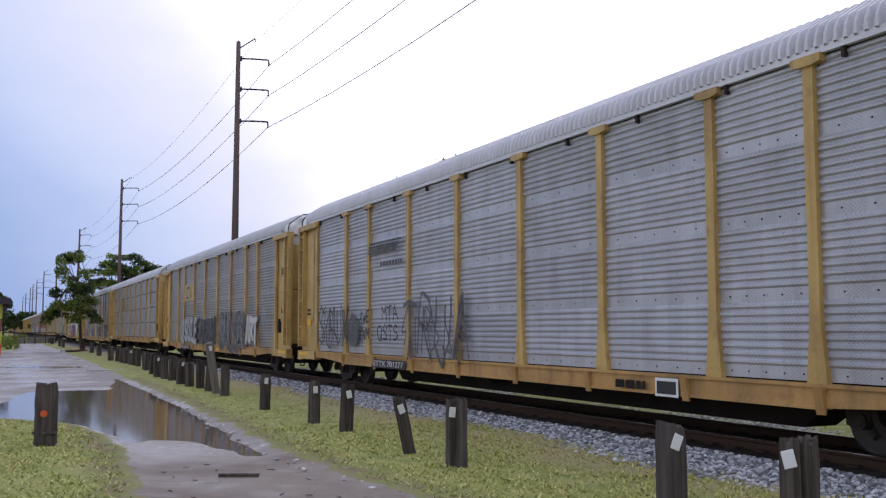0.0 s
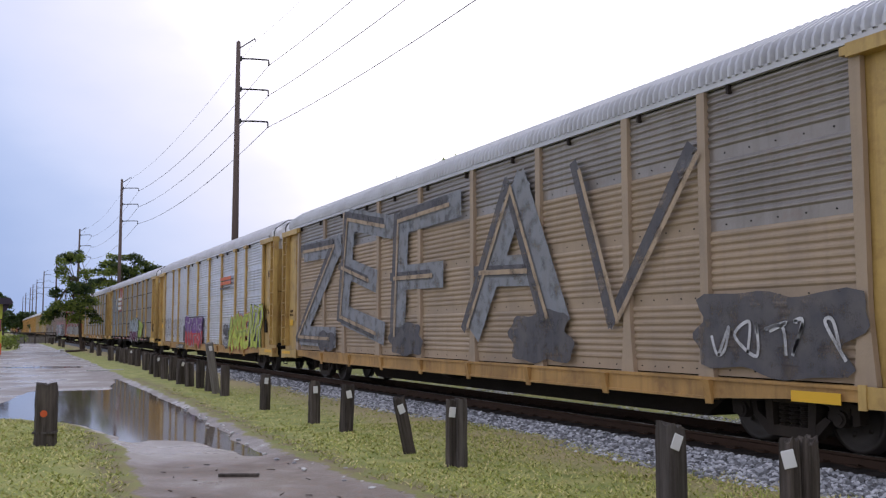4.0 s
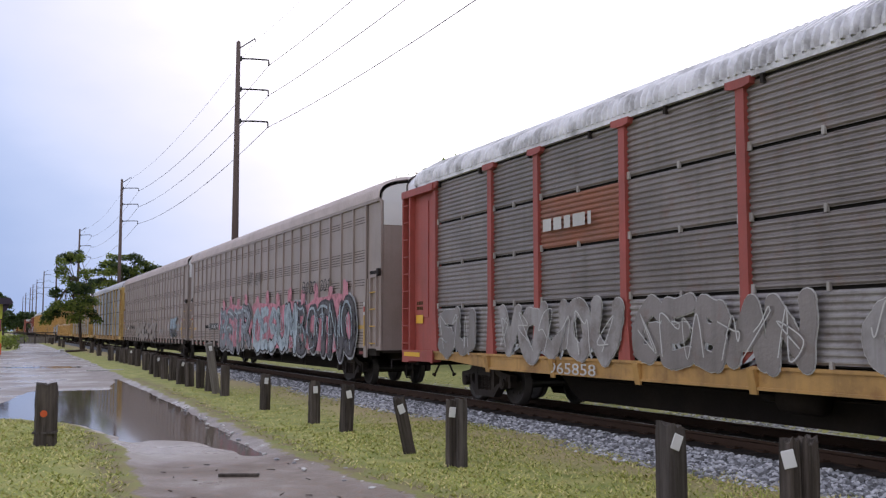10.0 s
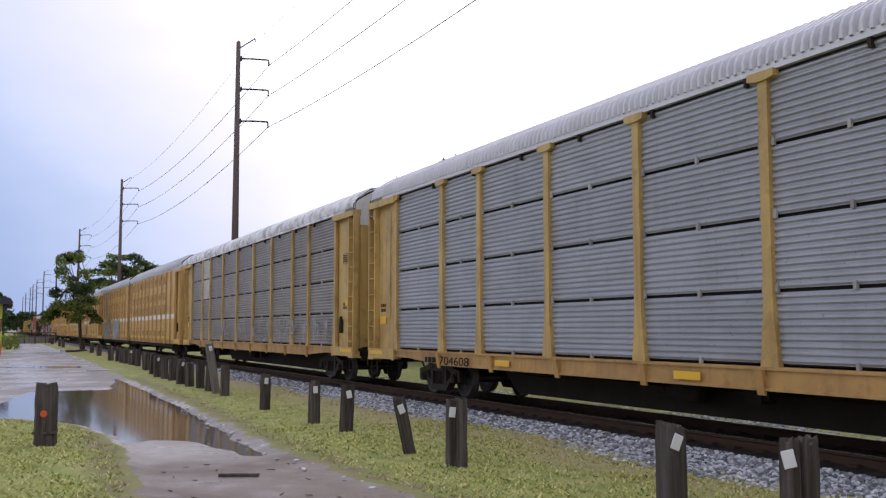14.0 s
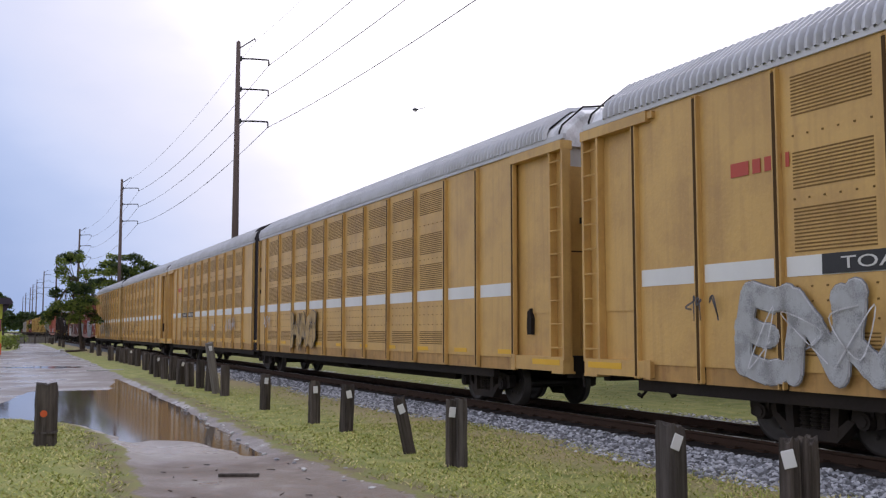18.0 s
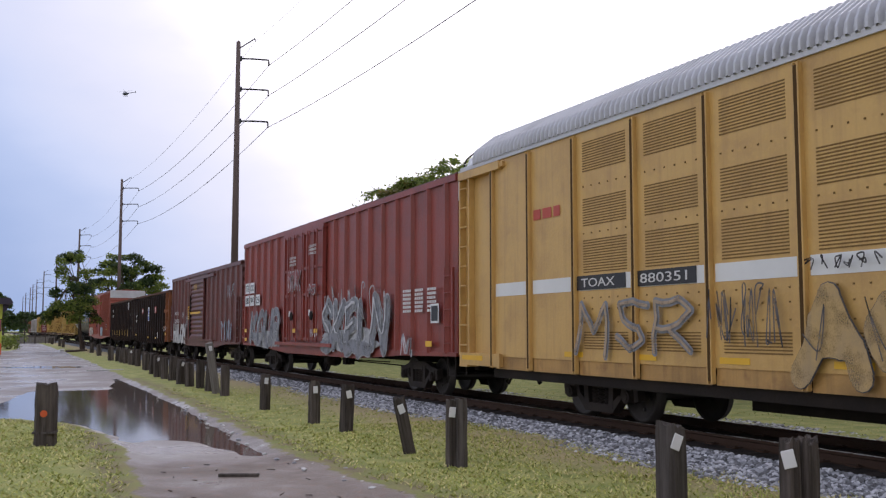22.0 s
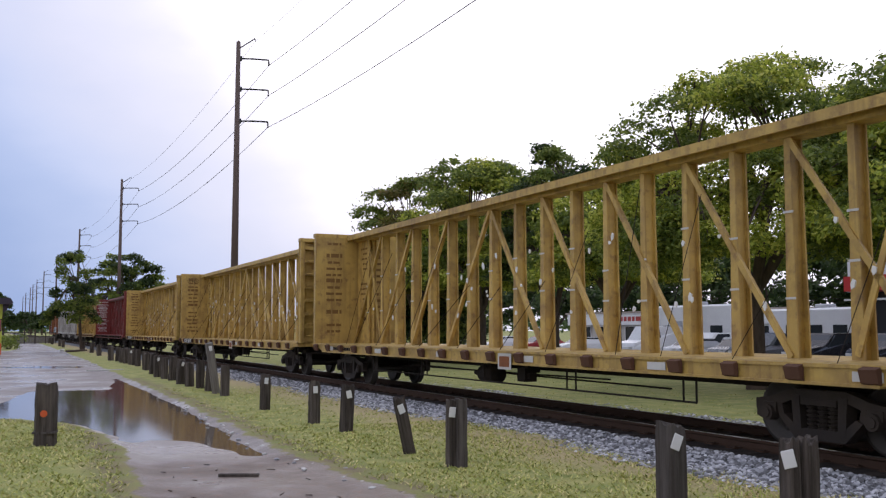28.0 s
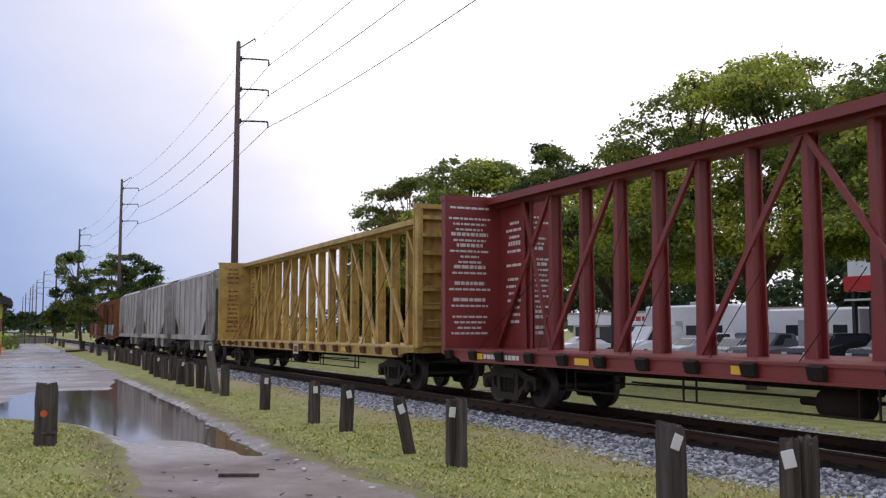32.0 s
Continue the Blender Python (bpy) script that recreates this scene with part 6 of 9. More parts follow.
def tank_car():
    """A black tank car with dished ends, saddles, top platform and railings."""
    car = thing("tank_car", "glossy black tank railcar with yellow marks and rails", "railcar")
    half = 10.2
    running_gear(car, half, 7.2)
    R, zc = 1.53, 2.68
    prof = []
    for i in range(7):
        a = math.pi / 2 * i / 6
        prof.append((-9.05 - 0.75 * math.cos(a), max(0.02, R * math.sin(a))))
    prof += [(-4.5, R), (0, R), (4.5, R)]
    prof += [(-t, r) for t, r in prof[6::-1]]
    part("tank", lathe(prof, 40, "y"), TANK_BLACK, car, "glossy black tank shell", at(0, 0, zc), True)
    for y in (-6.0, -2.0, 2.0, 6.0):
        part("weld_seam", lathe([(-0.02, R - 0.01), (-0.015, R + 0.006), (0.015, R + 0.006), (0.02, R - 0.01)], 40, "y"), TANK_BLACK, car, "", at(0, y, zc))
    for s in (-1, 1):
        part("saddle", prism([(-1.35, 2.0), (-1.1, 1.1), (-0.5, 0.95), (0.5, 0.95), (1.1, 1.1), (1.35, 2.0), (0.9, 1.42), (0, 1.18), (-0.9, 1.42)], s * 7.2 - 0.6, s * 7.2 + 0.6, "y"), TANK_BLACK, car)
        part("end_platform", boxes((-1.45, s * 9.2 - 0.4, 1.0, 1.45, s * 9.2 + 0.4, 1.06)), UNDER, car)
        rails = [((x, s * 9.55, 1.06), (x, s * 9.55, 2.0), 0.02) for x in (-1.4, -0.5, 0.5, 1.4)] + [((-1.4, s * 9.55, 2.0), (-0.5, s * 9.55, 2.0), 0.02), ((0.5, s * 9.55, 2.0), (1.4, s * 9.55, 2.0), 0.02)]
        part("end_rail", tubes(*rails, n=6), UNDER, car)
        part("bracket", boxes((-1.3, s * 8.2 - 0.05, 1.05, -1.1, s * 8.2 + 0.05, 2.1), (1.1, s * 8.2 - 0.05, 1.05, 1.3, s * 8.2 + 0.05, 2.1)), TANK_BLACK, car)
        for k in range(4):
            y = s * (1.2 + k * 2.05) - 1.2
            part("warning_mark", prism([(-0.28, -0.05), (0.28, -0.05), (0.28, 0.05), (-0.28, 0.05)], -0.01, 0.0, "x"), SAFETY_YELLOW, car, "yellow reflective strip", at(-R - 0.006, y, zc + 0.02) @ pose(0, 0, 0, 90, 0, 0))
    part("dome", lathe([(0, 0.55), (0.32, 0.55), (0.36, 0.6), (0.46, 0.6), (0.5, 0.4)], 20, "z"), TANK_BLACK, car, "", at(0, 0, zc + R - 0.08))
    deck = boxes((-1.2, -1.7, 4.2, 1.2, -0.7, 4.24), (-1.2, 0.7, 4.2, 1.2, 1.7, 4.24), (-1.2, -0.7, 4.2, -0.7, 0.7, 4.24), (0.7, -0.7, 4.2, 1.2, 0.7, 4.24))
    part("top_platform", deck, UNDER, car)
    rows = [((x, y, 4.2), (x, y, 5.15), 0.02) for x in (-1.18, 1.18) for y in (-1.68, 0.0, 1.68)]
    for z in (4.7, 5.15):
        rows += [((x, -1.68, z), (x, 1.68, z), 0.018) for x in (-1.18, 1.18)] + [((-1.18, y, z), (1.18, y, z), 0.018) for y in (-1.68, 1.68)]
    part("railing", tubes(*rows, n=6), UNDER, car, "black tube railing")
    grab = [((-0.75, s * 2.0, 4.35), (-0.75, s * 8.2, 4.35), 0.022) for s in (-1, 1)]
    for s in (-1, 1):
        grab += [((-0.75, s * y, 4.0), (-0.75, s * y, 4.35), 0.018) for y in (2.0, 4.0, 6.0, 8.2)]
    part("top_rail", tubes(*grab, n=6), UNDER, car)
    lad = [((-1.62, y, 1.1), (-1.62, y, 4.2), 0.022) for y in (-0.22, 0.22)] + [((-1.62, -0.22, 1.3 + 0.36 * i), (-1.62, 0.22, 1.3 + 0.36 * i), 0.014) for i in range(8)]
    part("ladder", tubes(*lad, n=6), UNDER, car)
    part("bottom_valve", boxes((-0.4, -0.4, 0.62, 0.4, 0.4, 1.2), (-0.2, -0.9, 0.7, 0.2, 0.9, 0.9)), UNDER, car)
    part("side_rail", tubes(((-1.4, -6.2, 0.62), (-1.4, 6.2, 0.62), 0.02), *[((-1.4, y, 0.62), (-1.2, y, 1.3), 0.018) for y in (-6.2, -3, 0, 3, 6.2)], n=5), UNDER, car)
    x = -R - 0.004
    fit_letters("number", "GATX 63087", car, 8.6, 6.5, 2.30, 2.55, STENCIL, x - 0.03)
    bars("stencil", car, 8.3, 6.4, 1.95, 2.12, STENCIL, x + 0.10, 2, 19)
    bars("stencil", car, 2.3, 1.6, 3.1, 3.35, STENCIL, x + 0.06, 3, 20)
    return car


WINCH_RUST = material("rusted_winch", (0.11, 0.055, 0.035), 0.8, amount=0.6, rust=0.2, vary=0.1)


def centerbeam(label, mat, red=False, clean=False):
    """A bulkhead flat car with an open truss of posts down its middle."""
    car = thing("centerbeam_flatcar", label, "railcar", "centerbeam cars of the train")
    half = 12.25
    b = half - 0.75
    running_gear(car, half, 9.15)
    brake_gear(car, 0.6)
    both("side_sill", cached(("cb_sill", mat.name), mat, lambda: side_sill(2 * b, 0.92, 1.16, -1.50, 0.0, 1.0)), car, at())
    part("deck", boxes((-1.40, -b, 1.02, 1.40, b, 1.17)), mat, car)
    for k in range(19):
        both("winch", cached("winch", UNDER if red else WINCH_RUST, lambda: prism([(-1.62, 1.12), (-1.52, 1.16), (-1.52, 0.94), (-1.58, 0.96)], -0.13, 0.13, "y")), car, at(0, -b + 1.1 + k * 1.19))
    for s in (-1, 1):
        m = at(0, -b) if s < 0 else at(0, b) @ TURN
        bk = link("bulkhead", cached(("bulkhead", mat.name), mat, lambda: boxes((-1.48, 0.06, 1.15, 1.48, 0.12, 4.70))), car, "", m)
        for x in (-1.46, -0.50, 0.36, 1.32):
            link("bulkhead_post", cached(("bulk_post", mat.name), mat, lambda: boxes((0, -0.12, 1.15, 0.14, 0.06, 4.60))), bk, "", at(x))
        for i in range(8):
            link("bulkhead_rib", cached(("bulk_rib", mat.name), mat, lambda: boxes((-1.45, -0.08, 0, 1.45, 0.06, 0.09))), bk, "", at(0, 0, 1.2 + i * 0.45))
        link("bulkhead_cap", cached(("bulk_cap", mat.name), mat, lambda: boxes((-1.49, -0.14, 4.60, 1.49, 0.13, 4.72))), bk)
        for i in range(8):
            link("ladder_rung", cached(("bulk_rung", mat.name), mat, lambda: tubes(((-1.25, -0.16, 0), (-0.75, -0.16, 0), 0.016), n=6)), bk, "", at(0, 0, 1.4 + 0.42 * i))
        link("step", cached("cb_step", UNDER, lambda: tubes(((-1.45, 0.1, 1.0), (-1.45, 0.1, 0.5), 0.018), ((-1.45, 0.5, 1.0), (-1.45, 0.5, 0.5), 0.018), ((-1.45, 0.1, 0.5), (-1.45, 0.5, 0.5), 0.02), n=5)), car, "", m)
    n, w = 17, 1.195
    for i in range(n + 1):
        y = -n * w / 2 + i * w
        def post():
            bm = bmesh.new()
            for x in (-0.13, 0.10):
                extrude(bm, [(-0.112, 1.15), (0.112, 1.15), (0.068, 3.4), (0.058, 4.55), (-0.058, 4.55), (-0.068, 3.4)], x, x + 0.03, "x")
            box(bm, -0.10, -0.015, 1.15, 0.10, 0.015, 4.55)
            return bm
        link("post", cached(("cb_post", mat.name), mat, post), car, "", at(0, y))
    for i in range(n):
        y = -n * w / 2 + i * w
        if i % 2 == 0 or i in (8,):
            up = -1 if i < n / 2 else 1
            def brace():
                bm = bmesh.new()
                q = Matrix.Translation((0, 0, 2.85)) @ Matrix.Rotation(up * math.atan2(2 * w, 3.35), 4, "X")
                box(bm, -0.16, -0.05, -2.05, -0.12, 0.05, 2.05, q)
                box(bm, -0.12, -0.012, -2.05, -0.05, 0.012, 2.05, q)
                return bm
            link("brace", cached(("brace", up, mat.name), mat, brace), car, "", at(0, y + w))
    for s in (-1, 1):
        link("web_plate", cached(("web_plate", mat.name), mat, lambda: boxes((-0.03, -0.70, 1.16, 0.03, 0.70, 4.50))), car, "", at(0, s * (b - 0.80)))
        q = Matrix.Translation((0, s * (n * w / 2 - 0.62), 2.85)) @ Matrix.Rotation(-s * math.atan2(1.15, 3.3), 4, "X")
        link("brace", cached(("end_brace", mat.name), mat, lambda: boxes((-0.16, -0.05, -1.72, -0.12, 0.05, 1.72))), car, "", q)
        web = script("stencil", car, -0.5, 0.5, -1.3, 1.3, None, STENCIL if red else FADED_INK, 0, 16, 55 + len(TRAIN), 0.8)
        web.matrix_basis = pose(-0.032, s * (b - 0.80), 3.0, 0, 0, -90)
    part("top_chord", prism([(-0.42, 4.52), (-0.42, 4.68), (0.42, 4.68), (0.42, 4.52), (0.37, 4.52), (0.37, 4.60), (0.2, 4.60), (0.2, 4.46), (-0.2, 4.46), (-0.2, 4.60), (-0.37, 4.60), (-0.37, 4.52)], -b + 0.1, b - 0.1, "y"), mat, car)
    # strap ends and torn wrapping that hang from the beam
    rnd = random.Random(len(label) * 7 + len(TRAIN))
    if not clean:
        for k in range(38):
            y, z = rnd.uniform(-b + 2, b - 2), rnd.choice((2.0, 2.3, 2.7, 3.0, 3.3)) + rnd.uniform(-0.2, 0.2)
            h = rnd.uniform(0.05, 0.17)
            tilt = rnd.uniform(-25, 25)
            link("wrap_scrap", cached(("wrap_scrap", k % 6), WHITE_PAINT, lambda: prism([(-0.035, 0.0), (0.03, 0.015), (0.045, -h * 0.5), (0.015, -h), (-0.03, -h * 0.7)], -0.01, 0.01, "x")), car, "torn white plastic wrap", at(-0.26, y, z) @ pose(0, 0, 0, tilt))
        for k in range(36):
            y = -n * w / 2 + (k // 2) * w
            link("wrap_band", cached("wrap_band", OFF_WHITE, lambda: boxes((-0.142, -0.10, 0, -0.131, 0.10, 0.035))), car, "", at(0, y, rnd.uniform(2.0, 2.6) if k % 2 else rnd.uniform(2.6, 3.4)))
    for k in range(12):
        y = -b + 2.0 + k * 1.7 + rnd.uniform(-0.2, 0.2)
        part("tie_cable", tubes(((-0.4, y, rnd.uniform(2.4, 4.2)), (-1.45, y + rnd.uniform(-0.8, 0.8), 1.18), 0.008), n=4), UNDER, car)
    rail = []
    for k in range(5):
        yy = -7 + 3.3 * k
        rail += [((-1.3, yy, 1.0), (-1.3, yy, 0.50), 0.018), ((-1.3, yy + 0.3, 1.0), (-1.3, yy + 0.3, 0.50), 0.018)]
    rail.append(((-1.3, -7, 0.5), (-1.3, 6.5, 0.5), 0.018))
    part("side_rod", tubes(*rail, n=5), UNDER, car)
    # stencilled notices on the near faces of the bulkhead webs
    ink = STENCIL if red else FADED_INK
    for s in (-1, 1):
        for side in (-1, 1):
            st = script("stencil", car, -0.6, 0.6, -1.55, 1.5, None, ink, 0, 24 if red else 15, 30 + side + len(TRAIN), 0.9 if red else 0.5)
            st.matrix_basis = pose(side * 0.85, s * (b - 0.125), 3.0, 0, 0, 0 if s > 0 else 180)
    for k in range(6):
        yy = b - 1.6 - 4.0 * k
        plate("reflector", car, yy, yy - 0.45, 0.97, 1.09, SAFETY_YELLOW if (red or clean) else OFF_WHITE, -1.515)
    bars("stencil", car, 9.4, 7.9, 0.96, 1.10, STENCIL if red else UNDER, -1.515, 1, 40)
    plate("placard", car, -1.2, -1.75, 0.80, 1.12, OFF_WHITE, -1.55)
    plate("placard_face", car, -1.27, -1.68, 0.85, 1.06, UNDER if red else RUST_ORANGE, -1.557)
    return car


def hopper(label, mat, length):
    """A short covered hopper with sloped ends and discharge chutes."""
    car = thing("hopper_car", label, "railcar", "covered hoppers of the train")
    half = length / 2
    b = half - 0.6
    running_gear(car, half, half - 2.4)
    z1, xs = 4.3, -1.48
    key = (mat.name, length)
    i0 = b - 1.9
    both("side_sheet", cached(("hop_side", key), mat, lambda: prism([(-b + 0.9, z1), (-b + 0.9, 2.6), (-i0 + 0.9, 1.35), (i0 - 0.9, 1.35), (b - 0.9, 2.6), (b - 0.9, z1)], xs, xs + 0.05, "x")), car, at())
    both("side_sill", cached(("hop_sill", key), mat, lambda: boxes((xs - 0.04, -b, 1.1, xs + 0.1, b, 1.35))), car, at())
    for k in range(7):
        y = -b + 1.2 + k * (2 * b - 2.4) / 6
        both("post", cached(("hop_post", key), mat, lambda: boxes((xs - 0.06, -0.05, 1.35, xs, 0.05, z1))), car, at(0, y))
    part("roof", prism([(-1.5, z1), (-1.2, z1 + 0.2), (0, z1 + 0.28), (1.2, z1 + 0.2), (1.5, z1)], -b + 0.9, b - 0.9, "y"), mat, car)
    part("running_board", boxes((-0.7, -b + 0.6, z1 + 0.34, -0.2, b - 0.6, z1 + 0.37), (0.2, -b + 0.6, z1 + 0.34, 0.7, b - 0.6, z1 + 0.37)), UNDER, car)
    for k in range(4):
        part("hatch", lathe([(0, 0.38), (0.12, 0.4), (0.16, 0.3)], 14, "z"), mat, car, "", at(0, -b + 2.2 + k * (2 * b - 4.4) / 3, z1 + 0.24))
    for s in (-1, 1):
        m = at() if s < 0 else TURN
        link("slope_sheet", cached(("slope", key), mat, lambda: prism([(-b + 0.9, z1), (-b + 0.9, z1 - 0.7), (-i0 + 1.6, 1.2), (-i0 + 1.7, 1.3), (-b + 1.0, z1 - 0.6), (-b + 1.0, z1)], xs + 0.06, -xs - 0.06, "x")), car, "", m)
        link("corner_brace", cached(("hop_brace", key), mat, lambda: boxes((xs, -b, 1.2, xs + 0.14, -b + 0.16, z1), (-xs - 0.14, -b, 1.2, -xs, -b + 0.16, z1), (xs, -b, z1 - 0.2, -xs, -b + 0.16, z1))), car, "", m)
        link("ladder", cached(("hop_ladder", key), mat, lambda: ladder_mesh(3.0, 0.42, 8)), car, "", at(xs - 0.04, s * (b - 0.4), 1.2))
        link("chute", cached(("chute", key), mat, lambda: prism([(-1.0, 1.4), (1.0, 1.4), (0.35, 0.55), (-0.35, 0.55)], -1.1, 1.1, "x")), car, "", at(0, s * 1.3))
    return car


def build_freight():
    # red double-door boxcar
    L = 21.05
    near = [-9.6 + k * 1.0 for k in range(9)] + [3.9 + k * 0.985 for k in range(7)]
    car = boxcar("brick-red high boxcar with white stencils and silver graffiti", L, 5.10, BOX_RED, BOX_RED, [(3.72, 1.48), (1.46, -0.78)], [y for y in near if not -0.9 < y < 3.8], 7.0, BOX_BROWN, white_top=True)
    X = -1.59
    for i, (a, z, s) in enumerate([(9.55, 3.05, "TB"), (8.75, 3.05, "OX"), (9.55, 2.55, "88"), (8.75, 2.55, "94"), (7.85, 2.55, "25")]):
        plate("number_board", car, a, a - 0.66, z, z + 0.42, WHITE_PAINT, X)
        fit_letters("number", s, car, a - 0.08, a - 0.58, z + 0.08, z + 0.34, BLACK_PAINT, X - 0.008)
    def words(rows, y0, y1, z0, z1):
        h = (z1 - z0) / len(rows)
        for i, s in enumerate(rows):
            fit_letters("notice_writing", s, car, y0, y1, z1 - (i + 0.8) * h, z1 - (i + 0.1) * h, STENCIL, -1.66)
    words(["CLOSE THIS DOOR", "BEFORE CLOSING", "MAIN DOOR"], 2.9, 2.1, 3.75, 4.1)
    words(["CLOSE AND LOCK", "BOTH DOORS BEFORE", "MOVING CAR"], 0.65, -0.2, 4.0, 4.35)
    piece(car, "KOUR", 8.6, 4.2, 0.98, 2.3, SPRAY["grey"], SPRAY["silver"], X - 0.01, 0.2, 0.05, slim=0.7)
    tag(car, 8.7, 4.1, 0.95, 2.1, SPRAY["silver"], X - 0.075, 164, 7, 0.05)
    blob(car, 8.6, 4.2, 0.9, 1.6, SPRAY["silver"], X + 0.01, 160, rough=0.3)
    piece(car, "BTMK", 3.0, 1.55, 2.9, 3.6, BOX_RED, SPRAY["white"], -1.66, 0.1, 0.03)
    piece(car, "eb", 0.75, -0.1, 2.75, 3.05, BOX_RED, SPRAY["white"], -1.66, 0.1, 0.03)
    tag(car, 0.4, -0.4, 1.35, 1.65, SPRAY["white"], -1.66, 161, 4, 0.03)
    piece(car, "SKELN", -0.7, -6.2, 0.95, 2.5, SPRAY["grey"], SPRAY["silver"], X - 0.02, 0.15, 0.05, shine=SPRAY["white"])
    blob(car, -0.6, -5.8, 0.92, 1.7, SPRAY["silver"], X + 0.01, 162, rough=0.4, lobes=9)
    tag(car, -0.9, -6.0, 1.3, 2.9, SPRAY["silver"], X - 0.01, 165, 8, 0.05)
    tag(car, -7.0, -7.9, 0.95, 1.5, SPRAY["white"], X - 0.01, 166, 4, 0.06)
    for a, z in ((9.6, 1.5), (9.55, 1.15), (2.4, 1.5), (0.0, 1.5), (-5.5, 1.5), (-8.6, 1.2)):
        plate("reflector", car, a, a - 0.35, z, z + 0.13, SAFETY_YELLOW, X if a > 3 or a < -1 else -1.66)
    for a in (2.3, 0.0):
        plate("paper_notice", car, a + 0.6, a + 0.42, 2.05, 2.25, WHITE_PAINT, -1.66)
    plate("placard", car, -8.9, -9.35, 1.75, 2.2, WHITE_PAINT, X)
    plate("placard_face", car, -8.95, -9.3, 1.8, 2.15, BLACK_PAINT, X - 0.007)
    for k in range(3):
        bars("stencil", car, -7.2 - k * 0.75, -7.7 - k * 0.75, 2.0, 2.6, STENCIL, X, 6, 50 + k)
    place(car, L, 0.32)
    # brown boxcar
    L = 18.05
    rb = [-8.0 + 1.02 * k for k in range(7)] + [3.2 + 1.02 * k for k in range(6)]
    car = boxcar("dark brown boxcar with sliding door and white graffiti", L, 4.50, BOX_BROWN, BOX_BROWN, [(2.5, -1.0)], rb, 6.3, BOX_BROWN, True)
    fit_letters("number", "ND  YX", car, 7.05, 6.0, 2.42, 2.60, STENCIL, -1.58)
    fit_letters("number", "524 326", car, 7.15, 5.8, 2.0, 2.2, STENCIL, -1.58)
    piece(car, "HALOM", 7.3, 3.6, 0.90, 1.95, OFF_WHITE, SPRAY["silver"], -1.60, 0.05, 0.02, cut=True, slim=0.8)
    blob(car, 7.6, 3.8, 0.86, 1.4, SPRAY["silver"], -1.585, 170, rough=0.4)
    tag(car, 4.9, 4.3, 2.2, 2.6, SPRAY["silver"], -1.58, 171, 4, 0.03)
    tag(car, 3.7, 3.2, 1.7, 2.4, SPRAY["silver"], -1.58, 172, 4, 0.03)
    tag(car, -5.2, -7.6, 1.1, 2.0, SPRAY["sky"], -1.60, 173, 5, 0.10)
    tag(car, -6.2, -7.9, 3.0, 3.6, SPRAY["ice"], -1.60, 174, 4, 0.05)
    for i, s in enumerate(["SECURE", "BOTH", "HASPS", "BEFORE", "MOVING", "CAR"]):
        fit_letters("notice_writing", s, car, 3.15, 2.75, 2.75 - 0.12 * i, 2.83 - 0.12 * i, SAFETY_YELLOW, -1.585)
    bars("stencil", car, 1.5, 0.7, 3.62, 3.92, MUSTARD, -1.60, 6, 60)
    plate("door_strip", car, 2.3, -0.4, 2.42, 2.52, SAFETY_YELLOW, -1.61)
    place(car, L, 0.10)
    # gondolas
    car = gondola("black ribbed gondola with a rusty orange end and decals", 16.4, GON_BLACK, RUST_ORANGE)
    plate("sign", car, -2.55, -3.2, 2.68, 3.08, ORANGE_RED, -1.60)
    fit_letters("sign_writing", "DO NOT", car, -2.65, -3.1, 2.90, 3.02, WHITE_PAINT, -1.608)
    fit_letters("sign_writing", "TAMP", car, -2.70, -3.05, 2.74, 2.86, WHITE_PAINT, -1.608)
    plate("sign", car, 3.1, 2.6, 2.75, 3.05, ORANGE_RED, -1.60)
    bars("sign_writing", car, 3.0, 2.7, 2.8, 3.0, WHITE_PAINT, -1.608, 2, 61)
    plate("sign", car, 0.35, -0.2, 2.2, 3.12, WHITE_PAINT, -1.60)
    plate("sign_face", car, 0.30, -0.15, 2.24, 2.5, DECAL_BLUE, -1.607)
    part("sign_diamond", prism([(0.08, 2.56), (-0.13, 2.8), (0.08, 3.04), (0.29, 2.8)], -1.61, -1.60, "x"), DECAL_BLUE, car)
    fit_letters("number", "DJTX", car, 6.42, 5.80, 2.45, 2.66, STENCIL, -1.56)
    fit_letters("number", "4040", car, 6.41, 5.81, 2.14, 2.36, STENCIL, -1.56)
    tag(car, -5.7, -7.0, 1.5, 1.85, OFF_WHITE, -1.56, 180, 5, 0.035)
    for a, z in ((-3.0, 1.05), (0.3, 1.05), (6.3, 1.2), (-6.8, 1.3)):
        plate("reflector", car, a, a - 0.4, z, z + 0.13, SAFETY_YELLOW, -1.60)
    plate("placard", car, -3.75, -4.05, 1.1, 1.45, OFF_WHITE, -1.60)
    place(car, 16.4, 0.15)
    car = gondola("black ribbed gondola with a round white emblem", 16.4 + 0.001, GON_BLACK, GON_BLACK)
    part("emblem", lathe([(-0.01, 0.28), (0.0, 0.28)], 20, "x"), OFF_WHITE, car, "round white worn emblem", at(-1.60, -5.3, 3.42))
    part("emblem_cross", boxes((-1.615, -5.45, 3.40, -1.605, -5.15, 3.46), (-1.615, -5.36, 3.2, -1.605, -5.28, 3.6)), GON_BLACK, car)
    fit_letters("number", "STXX", car, 5.9, 5.2, 3.12, 3.34, STENCIL, -1.56)
    fit_letters("number", "30638", car, 5.95, 5.0, 2.68, 2.9, STENCIL, -1.56)
    for k in range(7):
        plate("reflector", car, 5.2 - 1.75 * k, 5.1 - 1.75 * k, 1.15, 1.6, SAFETY_YELLOW, -1.62)
    place(car, 16.4, -0.15)
    # orange-red boxcar
    L = 20.3
    ro = [-9.2 + 0.98 * k for k in range(8)] + [2.5 + 0.95 * k for k in range(8)]
